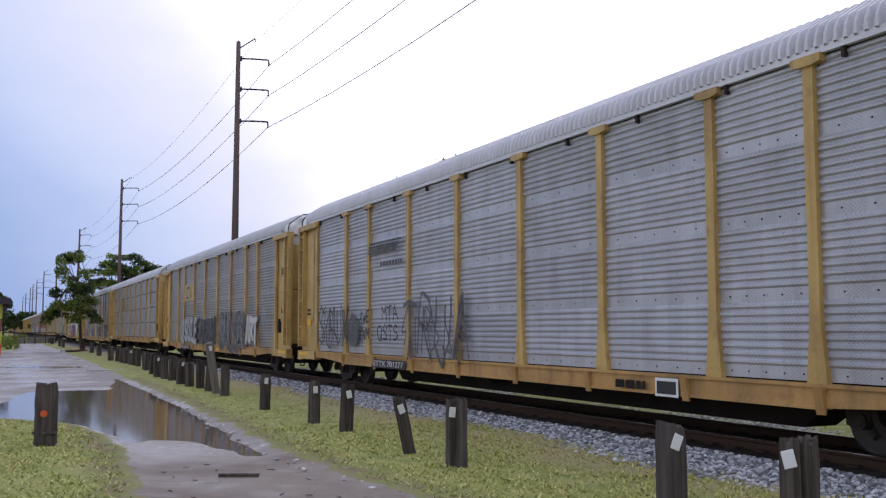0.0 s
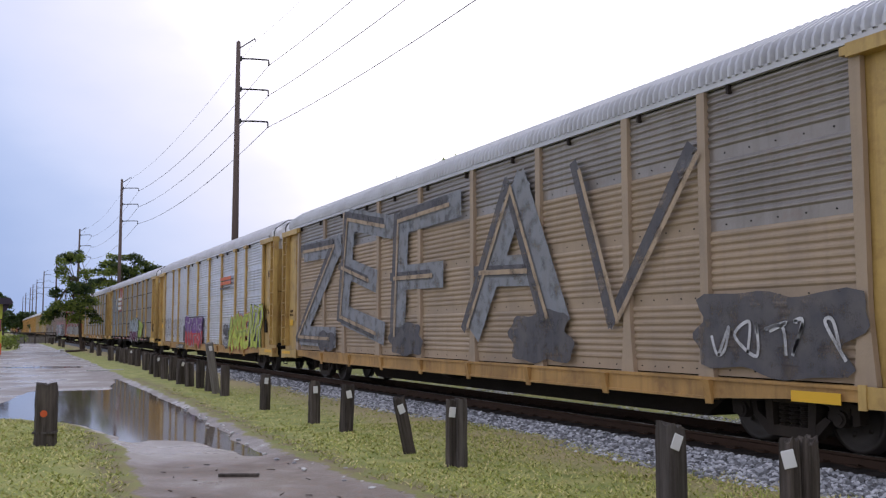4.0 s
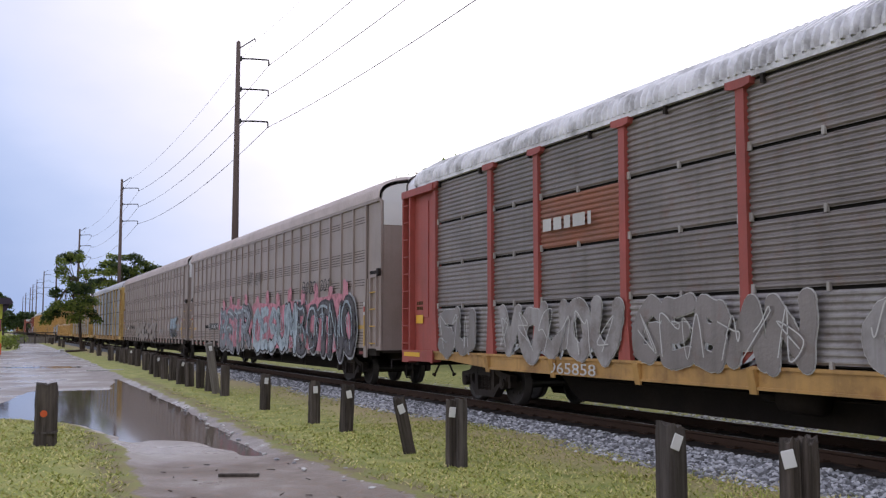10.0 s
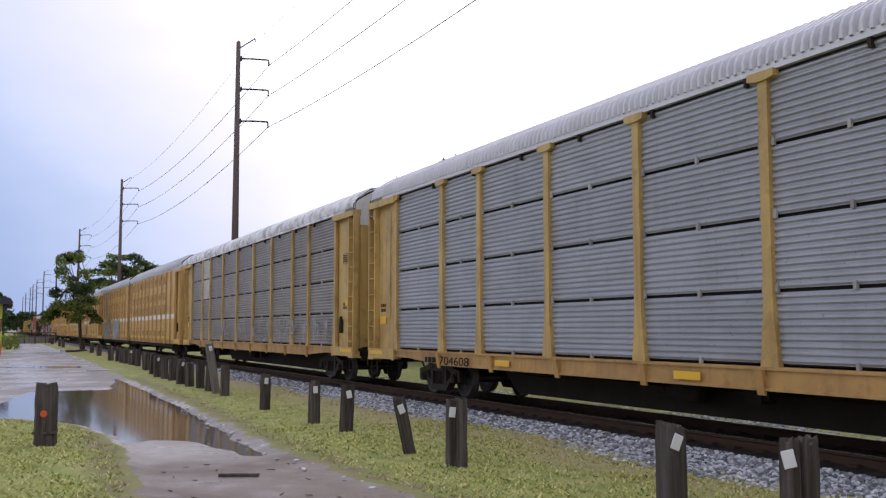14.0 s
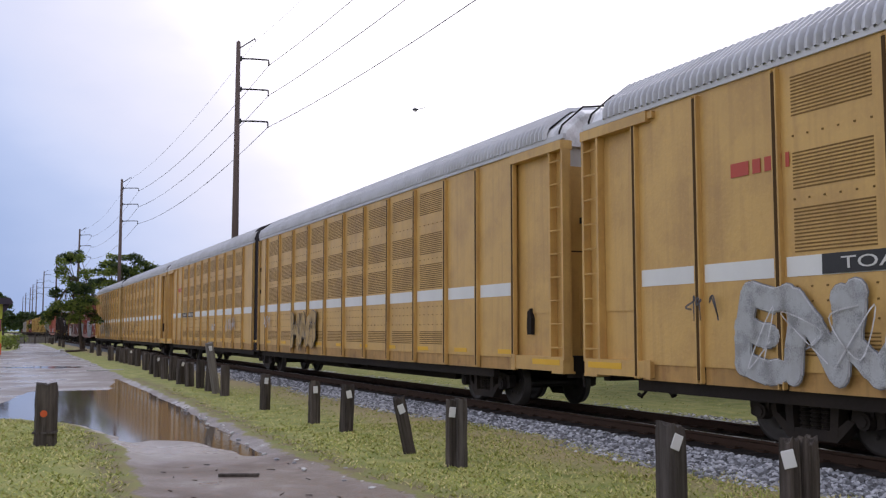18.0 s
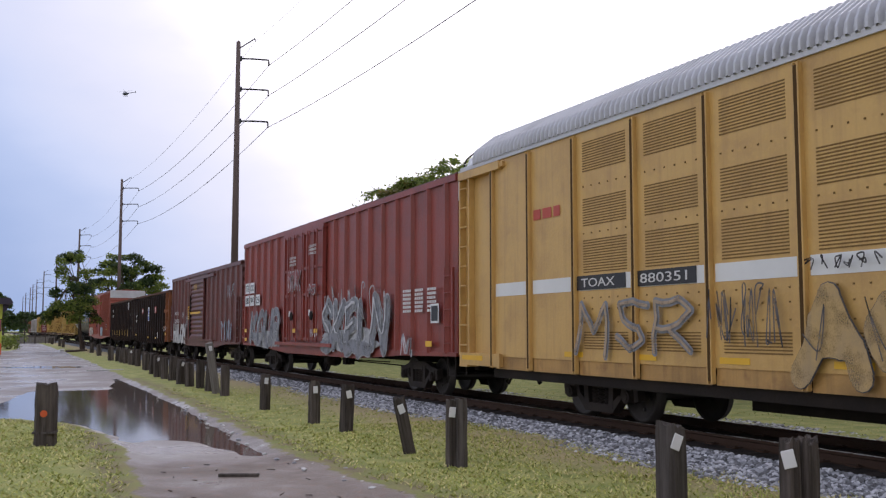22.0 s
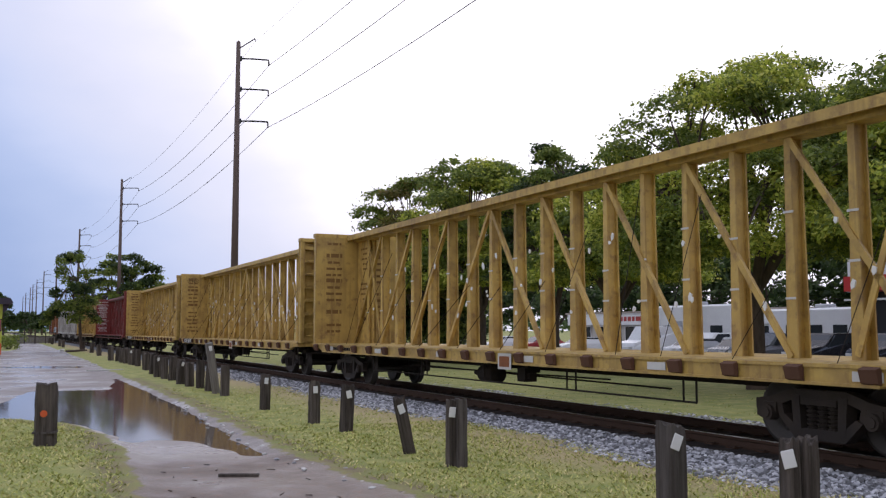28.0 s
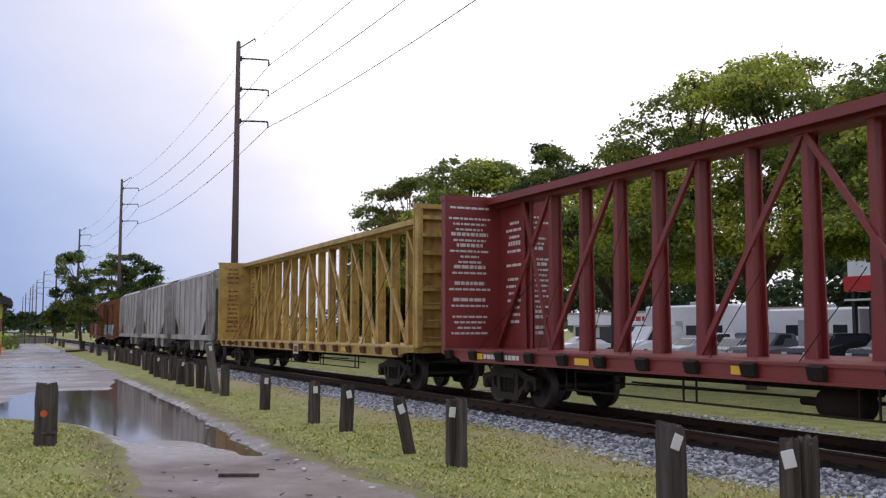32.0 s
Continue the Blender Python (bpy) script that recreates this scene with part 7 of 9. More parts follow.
    car = boxcar("faded orange-red boxcar with a white end band", L, 5.12, BOX_ORANGE, BOX_ORANGE, [(2.0, -1.85)], ro, 6.9, BOX_ORANGE, False, white_top=True)
    blob(car, 9.4, 4.6, 0.98, 2.0, SPRAY["tan"], -1.58, 190, rough=0.15)
    blob(car, -2.4, -4.8, 1.0, 1.95, SPRAY["sky"], -1.58, 191, rough=0.08)
    tag(car, 9.0, 5.0, 1.05, 1.9, SPRAY["white"], -1.59, 192, 5, 0.06)
    tag(car, 1.0, -1.0, 1.5, 2.2, SPRAY["maroon"], -1.64, 193, 4, 0.08)
    bars("stencil", car, 0.7, -0.6, 4.25, 4.5, STENCIL, -1.64, 3, 62)
    plate("placard", car, -7.7, -8.1, 1.85, 2.15, WHITE_PAINT, -1.58)
    plate("placard_face", car, -7.75, -8.05, 1.9, 2.1, BLACK_PAINT, -1.588)
    plate("reflector", car, -7.6, -8.2, 1.6, 1.72, SAFETY_YELLOW, -1.58)
    nb = plate("number_board", car, 0.75, -0.75, -0.11, 0.11, WHITE_PAINT, 0)
    nb.matrix_basis = pose(0.55, -9.72, 4.85, 0, 0, 90)
    fit_letters("number", "CRLE 770017", car, 0.55, -0.55, -0.07, 0.07, BLACK_PAINT, 0).matrix_basis = pose(0.55, -9.735, 4.85, 90, 0, 0)
    place(car, L, 0.15)
    place(tank_car(), 20.4, 0.30)
    place(centerbeam("mustard yellow centerbeam railcar with torn white wrapping", BEAM_YELLOW), 24.3, 0.85)
    car = centerbeam("mustard yellow empty centerbeam railcar with strap remains", BEAM_YELLOW)
    plate("number_board", car, 9.3, 7.2, 0.93, 1.15, BLACK_PAINT, -1.635)
    fit_letters("number", "TTZX", car, 9.15, 8.5, 0.96, 1.12, STENCIL, -1.645)
    fit_letters("number", "85565", car, 8.2, 7.35, 0.96, 1.12, STENCIL, -1.645)
    fit_letters("notice_writing", "WARNING", car, 0.32, -0.32, -0.06, 0.06, UNDER, 0).matrix_basis = pose(-0.85, 11.37, 4.3, 90, 0, 0)
    place(car, 24.5, 1.18)
    car = centerbeam("yellow empty centerbeam railcar with worn bulkheads", BEAM_YELLOW)
    plate("number_board", car, 8.75, 6.55, 0.93, 1.15, BLACK_PAINT, -1.635)
    fit_letters("number", "TTZX", car, 8.6, 7.95, 0.96, 1.12, STENCIL, -1.645)
    fit_letters("number", "86647", car, 7.6, 6.7, 0.96, 1.12, STENCIL, -1.645)
    place(car, 24.6, 1.08)
    place(centerbeam("dark red centerbeam railcar with white stencilled bulkheads", BEAM_RED, True, True), 24.8, 1.10)
    place(centerbeam("bright yellow empty centerbeam railcar with plain posts", BEAM_YELLOW, False, True), 24.3, 1.20)
    for k in range(3):
        place(hopper("pale grey short covered hopper railcar with streaks", HOPPER_GREY, 12.7), (12.7, 13.0, 12.5)[k], 1.3)
    rx = [-5.4 + 1.02 * k for k in range(4)] + [2.4 + 1.02 * k for k in range(4)]
    car = boxcar("rust-orange old boxcar with blue graffiti patches", 13.0, 4.2, RUST_ORANGE, RUST_ORANGE, [(1.6, -1.6)], rx, 4.0, RUST_ORANGE, True)
    blob(car, 5.0, -4.0, 1.0, 2.2, SPRAY["sky"], -1.58, 195, rough=0.4)
    place(car, 13.0, 1.3)
    car = boxcar("rust-brown old boxcar at the end of the train", 13.0 + 0.001, 4.2, RUST_ORANGE, BOX_BROWN, [(1.6, -1.6)], rx, 4.0, BOX_BROWN, True)
    place(car, 13.0, 1.3)


build_racks()
build_articulated()
build_freight()


# ---- ground, road, water ----
ROAD_RIGHT = ((2, 5.2), (10.1, 4.42), (11.6, 4.27), (14.8, 4.13), (17.9, 4.25), (23.5, 4.47), (28, 4.57), (38.8, 4.79), (45, 4.87), (66, 5.34), (93, 5.63), (175, 6.1), (300, 6.1))
ROAD_LEFT = ((2, 1.5), (11.4, 1.62), (12.8, 1.68), (15.8, 1.86), (18.6, 1.86), (20.7, 1.5), (22.0, 0.75), (22.6, 0.1), (23.0, -6.0), (25, -16), (70, -16), (88, -5.0), (100, 2.0), (130, 2.6), (300, 4.5))
PUDDLE = ((-9, 30.5), (0.2, 28.0), (1.2, 33.4), (3.4, 33.1), (3.85, 36.0), (4.5, 40.9), (4.66, 33), (4.55, 28.1), (4.42, 23.5), (4.2, 19.5), (4.0, 16.9), (3.95, 14.6), (3.6, 15.0), (3.1, 17.2), (2.5, 17.8), (2.15, 17.1), (1.9, 17.5), (1.85, 19.2), (1.45, 21.1), (0.8, 22.2), (0.1, 22.75), (-4, 23.4), (-9, 24.5))
PUDDLE_FAR = ((-4, 57), (0.3, 55.5), (2.9, 56.5), (4.6, 55.0), (4.2, 53.6), (2.9, 52.2), (1.0, 54.0), (-4, 55))
PUDDLE_SMALL = ((2.3, 14.3), (2.85, 14.15), (2.75, 13.7), (2.35, 13.85))


def polygon_distance(px, py, poly):
    """Signed distance to a polygon's edge, positive inside."""
    best = np.full(px.shape, 1e9)
    inside = np.zeros(px.shape, bool)
    n = len(poly)
    for i in range(n):
        (ax, ay), (bx, by) = poly[i], poly[(i + 1) % n]
        dx, dy = bx - ax, by - ay
        t = np.clip(((px - ax) * dx + (py - ay) * dy) / (dx * dx + dy * dy), 0, 1)
        best = np.minimum(best, np.hypot(px - ax - t * dx, py - ay - t * dy))
        cross = (ay > py) != (by > py)
        xi = ax + (py - ay) * dx / (dy if dy else 1e-9)
        inside ^= cross & (px < xi)
    return np.where(inside, best, -best)


def wave(x, y, seed, size):
    """Cheap smooth noise in about -1 to 1."""
    rnd = np.random.RandomState(seed)
    out = np.zeros_like(x)
    for k in range(7):
        a, f, p = rnd.uniform(0, 6.28), rnd.uniform(0.6, 2.2) / size, rnd.uniform(0, 6.28)
        out += np.sin((x * math.cos(a) + y * math.sin(a)) * f * 6.28 / 2 + p)
    return out / 4.0


def road_inside(x, y):
    """Metres inside the road, negative on the grass."""
    xr = np.interp(y, [p[0] for p in ROAD_RIGHT], [p[1] for p in ROAD_RIGHT])
    xl = np.interp(y, [p[0] for p in ROAD_LEFT], [p[1] for p in ROAD_LEFT])
    d = np.minimum(xr - x, x - xl)
    return np.where((y > -150) & (y < 300), d, -1.0) + 0.10 * wave(x, y, 5, 0.9)


WATER_Z = -0.045


def ground_height(x, y):
    road = np.clip(road_inside(x, y) / 0.35, 0, 1)
    z = 0.025 * wave(x, y, 1, 5.0) * (1 - road) + 0.012 * wave(x, y, 2, 0.8) * (1 - road)
    z += 0.03 * (1 - road)
    z += road * (-0.028 + 0.006 * wave(x, y, 3, 1.5))
    near = (np.abs(x) < 20) & (y < 75) & (y > 5)
    for poly, depth in ((PUDDLE, 0.06), (PUDDLE_FAR, 0.04), (PUDDLE_SMALL, 0.03)):
        d = polygon_distance(x, y, poly) + 0.10 * wave(x, y, 4, 1.1)
        z -= np.where(near, depth * np.clip(d / 0.5 + 0.28, 0, 1), 0)
    # shallow swale under the track bed, level from there on
    far = np.clip((np.hypot(x, y) - 120) / 100, 0, 1)
    return z * (1 - far)


def ground_material():
    m = bpy.data.materials.new("grass_and_wet_road")
    m.use_nodes = True
    nt = m.node_tree
    n, l = nt.nodes.new, nt.links.new
    b = nt.nodes["Principled BSDF"]
    co = n("ShaderNodeTexCoord")

    def tex(s, d=4):
        t = n("ShaderNodeTexNoise")
        t.inputs["Scale"].default_value, t.inputs["Detail"].default_value = s, d
        l(co.outputs["Object"], t.inputs["Vector"])
        return t.outputs[0]

    def rng(sock, lo, hi, a=0.0, c=1.0):
        r = n("ShaderNodeMapRange")
        for k, v in (("From Min", lo), ("From Max", hi), ("To Min", a), ("To Max", c)):
            r.inputs[k].default_value = v
        l(sock, r.inputs["Value"])
        return r.outputs[0]

    def mix(a, c, f):
        x = n("ShaderNodeMix")
        x.data_type = "RGBA"
        for sock, v in (("A", a), ("B", c)):
            if isinstance(v, tuple):
                x.inputs[sock].default_value = (*v, 1)
            else:
                l(v, x.inputs[sock])
        l(f, x.inputs["Factor"])
        return x.outputs["Result"]

    def attr(name):
        a = n("ShaderNodeAttribute")
        a.attribute_name = name
        return a.outputs["Fac"]

    def math_node(op, a, c):
        x = n("ShaderNodeMath")
        x.operation = op
        for i, v in enumerate((a, c)):
            if isinstance(v, float):
                x.inputs[i].default_value = v
            else:
                l(v, x.inputs[i])
        return x.outputs[0]

    big, mid, fine = tex(0.35, 5), tex(2.2, 5), tex(26.0, 3)
    grass = mix((0.19, 0.215, 0.048), (0.345, 0.32, 0.105), rng(mid, 0.35, 0.7))
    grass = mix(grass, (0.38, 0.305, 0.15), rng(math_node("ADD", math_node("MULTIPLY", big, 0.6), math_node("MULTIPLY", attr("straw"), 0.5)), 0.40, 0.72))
    grass = mix(grass, (0.055, 0.07, 0.015), rng(fine, 0.55, 0.75, 0.0, 0.7))
    grass = mix(grass, (0.15, 0.105, 0.07), math_node("MULTIPLY", attr("bare"), rng(mid, 0.3, 0.6)))
    road = mix((0.26, 0.225, 0.21), (0.18, 0.152, 0.138), rng(mid, 0.35, 0.7))
    road = mix(road, (0.36, 0.33, 0.32), rng(big, 0.5, 0.7, 0.0, 0.7))
    road = mix(road, (0.125, 0.088, 0.068), math_node("MULTIPLY", attr("mud"), rng(mid, 0.12, 0.5)))
    road = mix(road, (0.10, 0.08, 0.07), rng(fine, 0.6, 0.72, 0.0, 0.55))
    road = mix(road, (0.19, 0.10, 0.06), math_node("MULTIPLY", attr("mud"), rng(tex(13.0, 3), 0.60, 0.66, 0.0, 0.8)))
    lot = mix((0.26, 0.26, 0.265), (0.34, 0.33, 0.32), rng(mid, 0.3, 0.7))
    edge = rng(math_node("ADD", attr("road"), math_node("MULTIPLY", math_node("SUBTRACT", tex(7.0, 5), 0.5), 0.55)), 0.40, 0.55)
    c = mix(grass, road, edge)
    c = mix(c, lot, attr("lot"))
    l(c, b.inputs["Base Color"])
    wet = rng(big, 0.40, 0.60, 0.66, 0.24)
    r = n("ShaderNodeMix")
    r.inputs["A"].default_value = 0.95
    l(edge, r.inputs["Factor"])
    l(wet, r.inputs["B"])
    l(r.outputs["Result"], b.inputs["Roughness"])
    bp = n("ShaderNodeBump")
    bp.inputs["Strength"].default_value, bp.inputs["Distance"].default_value = 0.5, 0.03
    l(fine, bp.inputs["Height"])
    l(bp.outputs[0], b.inputs["Normal"])
    return m


def build_ground():
    def axis(parts):
        out = []
        for a, b, s in parts:
            k = max(1, round((b - a) / s))
            out += [a + (b - a) * i / k for i in range(k)]
        return np.array(out + [parts[-1][1]])
    xs = axis([(-2500, -400, 700), (-400, -60, 85), (-60, -16, 11), (-16, -4, 0.8), (-4, 7, 0.16), (7, 30, 1.1), (30, 70, 4), (70, 400, 60), (400, 2500, 700)])
    ys = axis([(-2500, -200, 600), (-200, -20, 45), (-20, 2, 2.2), (2, 30, 0.16), (30, 45, 0.35), (45, 75, 0.7), (75, 160, 3), (160, 500, 40), (500, 2500, 500)])
    gx, gy = np.meshgrid(xs, ys)
    gz = ground_height(gx, gy)
    verts = np.stack([gx.ravel(), gy.ravel(), gz.ravel()], 1)
    w, h = len(xs), len(ys)
    idx = np.arange(w * h).reshape(h, w)
    faces = np.stack([idx[:-1, :-1].ravel(), idx[:-1, 1:].ravel(), idx[1:, 1:].ravel(), idx[1:, :-1].ravel()], 1)
    me = bpy.data.meshes.new("ground")
    me.from_pydata(verts.tolist(), [], faces.tolist())
    ri = road_inside(gx, gy)
    marks = {"road": np.clip(ri / 0.5 + 0.45, 0, 1),
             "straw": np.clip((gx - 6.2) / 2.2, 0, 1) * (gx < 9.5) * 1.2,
             "bare": np.clip(1 - np.abs(ri + 0.25) / 0.45, 0, 1) * (gy < 40),
             "mud": np.clip((15.6 - gy) / 1.8, 0, 1) * np.clip((gx + 2) / 2, 0, 1),
             "lot": np.clip((gx - 30) / 0.4, 0, 1) * (gx < 75) * (gy > -30) * (gy < 130)}
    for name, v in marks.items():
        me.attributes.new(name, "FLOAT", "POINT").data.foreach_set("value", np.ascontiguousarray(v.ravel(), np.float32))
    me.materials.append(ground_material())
    for p in me.polygons:
        p.use_smooth = True
    tagged(new("ground", me), "short green grass with a wet muddy dirt road", "ground", kind="structure")


build_ground()
WATER = bpy.data.materials.new("muddy_water")


def build_water():
    WATER.use_nodes = True
    nt = WATER.node_tree
    b = nt.nodes["Principled BSDF"]
    b.inputs["Base Color"].default_value, b.inputs["Roughness"].default_value, b.inputs["IOR"].default_value = (0.10, 0.075, 0.058, 1), 0.07, 1.33
    t, bp = nt.nodes.new("ShaderNodeTexNoise"), nt.nodes.new("ShaderNodeBump")
    co = nt.nodes.new("ShaderNodeTexCoord")
    nt.links.new(co.outputs["Object"], t.inputs["Vector"])
    t.inputs["Scale"].default_value = 3.0
    bp.inputs["Strength"].default_value, bp.inputs["Distance"].default_value = 0.05, 0.01
    nt.links.new(t.outputs[0], bp.inputs["Height"])
    nt.links.new(bp.outputs[0], b.inputs["Normal"])
    bm = bmesh.new()
    bm.faces.new([bm.verts.new(p) for p in ((-14, 13, WATER_Z), (5.2, 13, WATER_Z), (5.2, 70, WATER_Z), (-14, 70, WATER_Z))])
    tagged(part("water", bm, WATER), "still muddy rain puddle on the dirt road", "puddle", kind="structure")


build_water()

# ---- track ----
# oil stain plus the shade under the train, both in one dark colour
OILY_SHADED = material("oily_ballast", (0.024, 0.020, 0.018), 0.95, dirt=(0.05, 0.043, 0.04), amount=0.6, scale=9, grain=40, bump=0.9)
BALLAST = material("ballast_bed", (0.20, 0.20, 0.21), 0.95, dirt=(0.09, 0.087, 0.087), amount=0.8, scale=9, grain=40, bump=0.9)
EDGE_STONE = material("ballast_stone", (0.36, 0.36, 0.39), 0.9, dirt=(0.15, 0.148, 0.15), amount=0.9, scale=7, vary=0.0, bump=0.2)
STONE = bpy.data.materials.new("crushed_stone")


def build_stone():
    STONE.use_nodes = True
    nt = STONE.node_tree
    g, rp = nt.nodes.new("ShaderNodeNewGeometry"), nt.nodes.new("ShaderNodeValToRGB")
    e = rp.color_ramp.elements
    e[0].color, e[1].color = (0.10, 0.098, 0.102, 1), (0.64, 0.635, 0.66, 1)
    for pos, col in ((0.3, (0.20, 0.20, 0.21, 1)), (0.7, (0.42, 0.42, 0.445, 1))):
        rp.color_ramp.elements.new(pos).color = col
    nt.links.new(g.outputs["Random Per Island"], rp.inputs[0])
    b = nt.nodes["Principled BSDF"]
    nt.links.new(rp.outputs[0], b.inputs["Base Color"])
    b.inputs["Roughness"].default_value = 0.9


build_stone()
RAIL_SIDE = material("rusty_rail", (0.055, 0.032, 0.022), 0.85, dirt=(0.03, 0.02, 0.016), amount=0.5)
RAIL_HEAD = plain("polished_rail_head", (0.30, 0.29, 0.29), 0.28, 0.9)
TIE = material("creosote_wood", (0.035, 0.028, 0.024), 0.9, dirt=(0.07, 0.06, 0.052), amount=0.5, stretch=(1, 12, 12), vary=0.2)


def build_track():
    bm = bmesh.new()
    tr = thing("railway_track", "single railway track on grey stone ballast", "track", kind="structure")
    c = TRACK_X
    bed = prism([(c - 2.75, -0.06), (c - 2.45, 0.0), (c - 1.75, 0.07), (c - 1.40, 0.13), (c + 1.36, 0.13), (c + 1.55, 0.06), (c + 2.6, 0.0), (c + 3.6, -0.05)], -250, 1400, "y")
    part("ballast_bed", bed, BALLAST, tr, "grey crushed stone ballast")
    part("track_bed", boxes((c - 1.30, -250, 0.05, c + 1.16, 1400, 0.138)), OILY_SHADED, tr, "oil-stained ballast between the rails, darkened further for the train's shade")
    half = [(0.0, 0.12), (0.075, 0.12), (0.072, 0.135), (0.012, 0.15), (0.010, 0.245), (0.036, 0.262), (0.036, 0.292), (0.03, 0.297)]
    prof = half + [(-x, z) for x, z in half[::-1]]
    for s in (-1, 1):
        part("rail", prism([(c + s * 0.755 + x, z) for x, z in prof], -250, 1400, "y"), RAIL_SIDE, tr, "rusty steel rail")
        part("rail_head", boxes((c + s * 0.755 - 0.028, -250, 0.297, c + s * 0.755 + 0.028, 1400, 0.30)), RAIL_HEAD, tr, "polished running surface")
    me = mesh_of("sleeper", soft_box(-1.3, -0.115, -0.03, 1.3, 0.115, 0.145, 0.012), TIE)
    pl = mesh_of("tie_plate", boxes((-0.16, -0.09, 0.145, 0.16, 0.09, 0.165), (-0.11, -0.07, 0.165, -0.08, -0.04, 0.185), (0.08, 0.04, 0.165, 0.11, 0.07, 0.185)), RAIL_SIDE)
    rnd = random.Random(3)
    for k in range(130):
        y = 1.0 + k * 0.54
        t = link("sleeper", me, tr, "", pose(c + rnd.uniform(-0.04, 0.04), y, 0, 0, 0, rnd.uniform(-0.8, 0.8)))
        for s in (-1, 1):
            link("tie_plate", pl, t, "", at(s * 0.755))
    rows = bmesh.new()
    for k in range(500):
        y = 71.2 + k * 0.54
        box(rows, c - 1.3, y - 0.115, 0.0, c + 1.3, y + 0.115, 0.142)
    tagged(part("far_sleepers", rows, TIE, tr), kind="stuff")


build_track()


def stones():
    """Loose ballast stones along both shoulders and between the rails."""
    rs = np.random.RandomState(8)
    shapes = []
    for k in range(6):
        bm = bmesh.new()
        bmesh.ops.create_icosphere(bm, subdivisions=1, radius=1.0)
        v = np.array([p.co[:] for p in bm.verts])
        f = np.array([[q.index for q in p.verts] for p in bm.faces])
        bm.free()
        v *= rs.uniform(0.6, 1.25, (len(v), 1))
        shapes.append((v, f))
    V, F, off = [], [], 0
    c = TRACK_X
    spots = []
    for y0, y1, dens in ((3.5, 16, 360), (16, 30, 220), (30, 55, 70)):
        for x0, x1 in ((c - 2.9, c - 1.34), (c + 1.2, c + 3.3)):
            k = int((x1 - x0) * (y1 - y0) * dens * (1.0 if x0 < c - 1 else 0.4))
            spots.append(np.stack([rs.uniform(x0, x1, k), rs.uniform(y0, y1, k)], 1))
    P = np.concatenate(spots)
    for x, y in P:
        d = abs(x - c)
        if x < c and d > 2.35 and rs.rand() < (d - 2.35) / 0.45:
            continue
        z = np.interp(d, [0, 1.40, 1.75, 2.45, 2.75, 3.4], [0.13, 0.13, 0.07, 0.01, 0.01, 0.01])
        v, f = shapes[rs.randint(6)]
        s = rs.uniform(0.020, 0.054) * np.array([1.0, rs.uniform(0.7, 1.2), rs.uniform(0.55, 0.9)])
        a = rs.uniform(0, 6.28)
        R = np.array([[math.cos(a), -math.sin(a), 0], [math.sin(a), math.cos(a), 0], [0, 0, 1]])
        V.append((v * s) @ R.T + (x, y, z + 0.008))
        F.append(f + off)
        off += len(v)
    me = bpy.data.meshes.new("ballast_stones")
    me.from_pydata(np.concatenate(V).tolist(), [], np.concatenate(F).tolist())
    me.materials.append(STONE)
    tagged(new("ballast_stones", me), "loose grey crushed ballast stones beside the rails", "gravel", kind="stuff")


stones()
BLADE = bpy.data.materials.new("grass_blade")


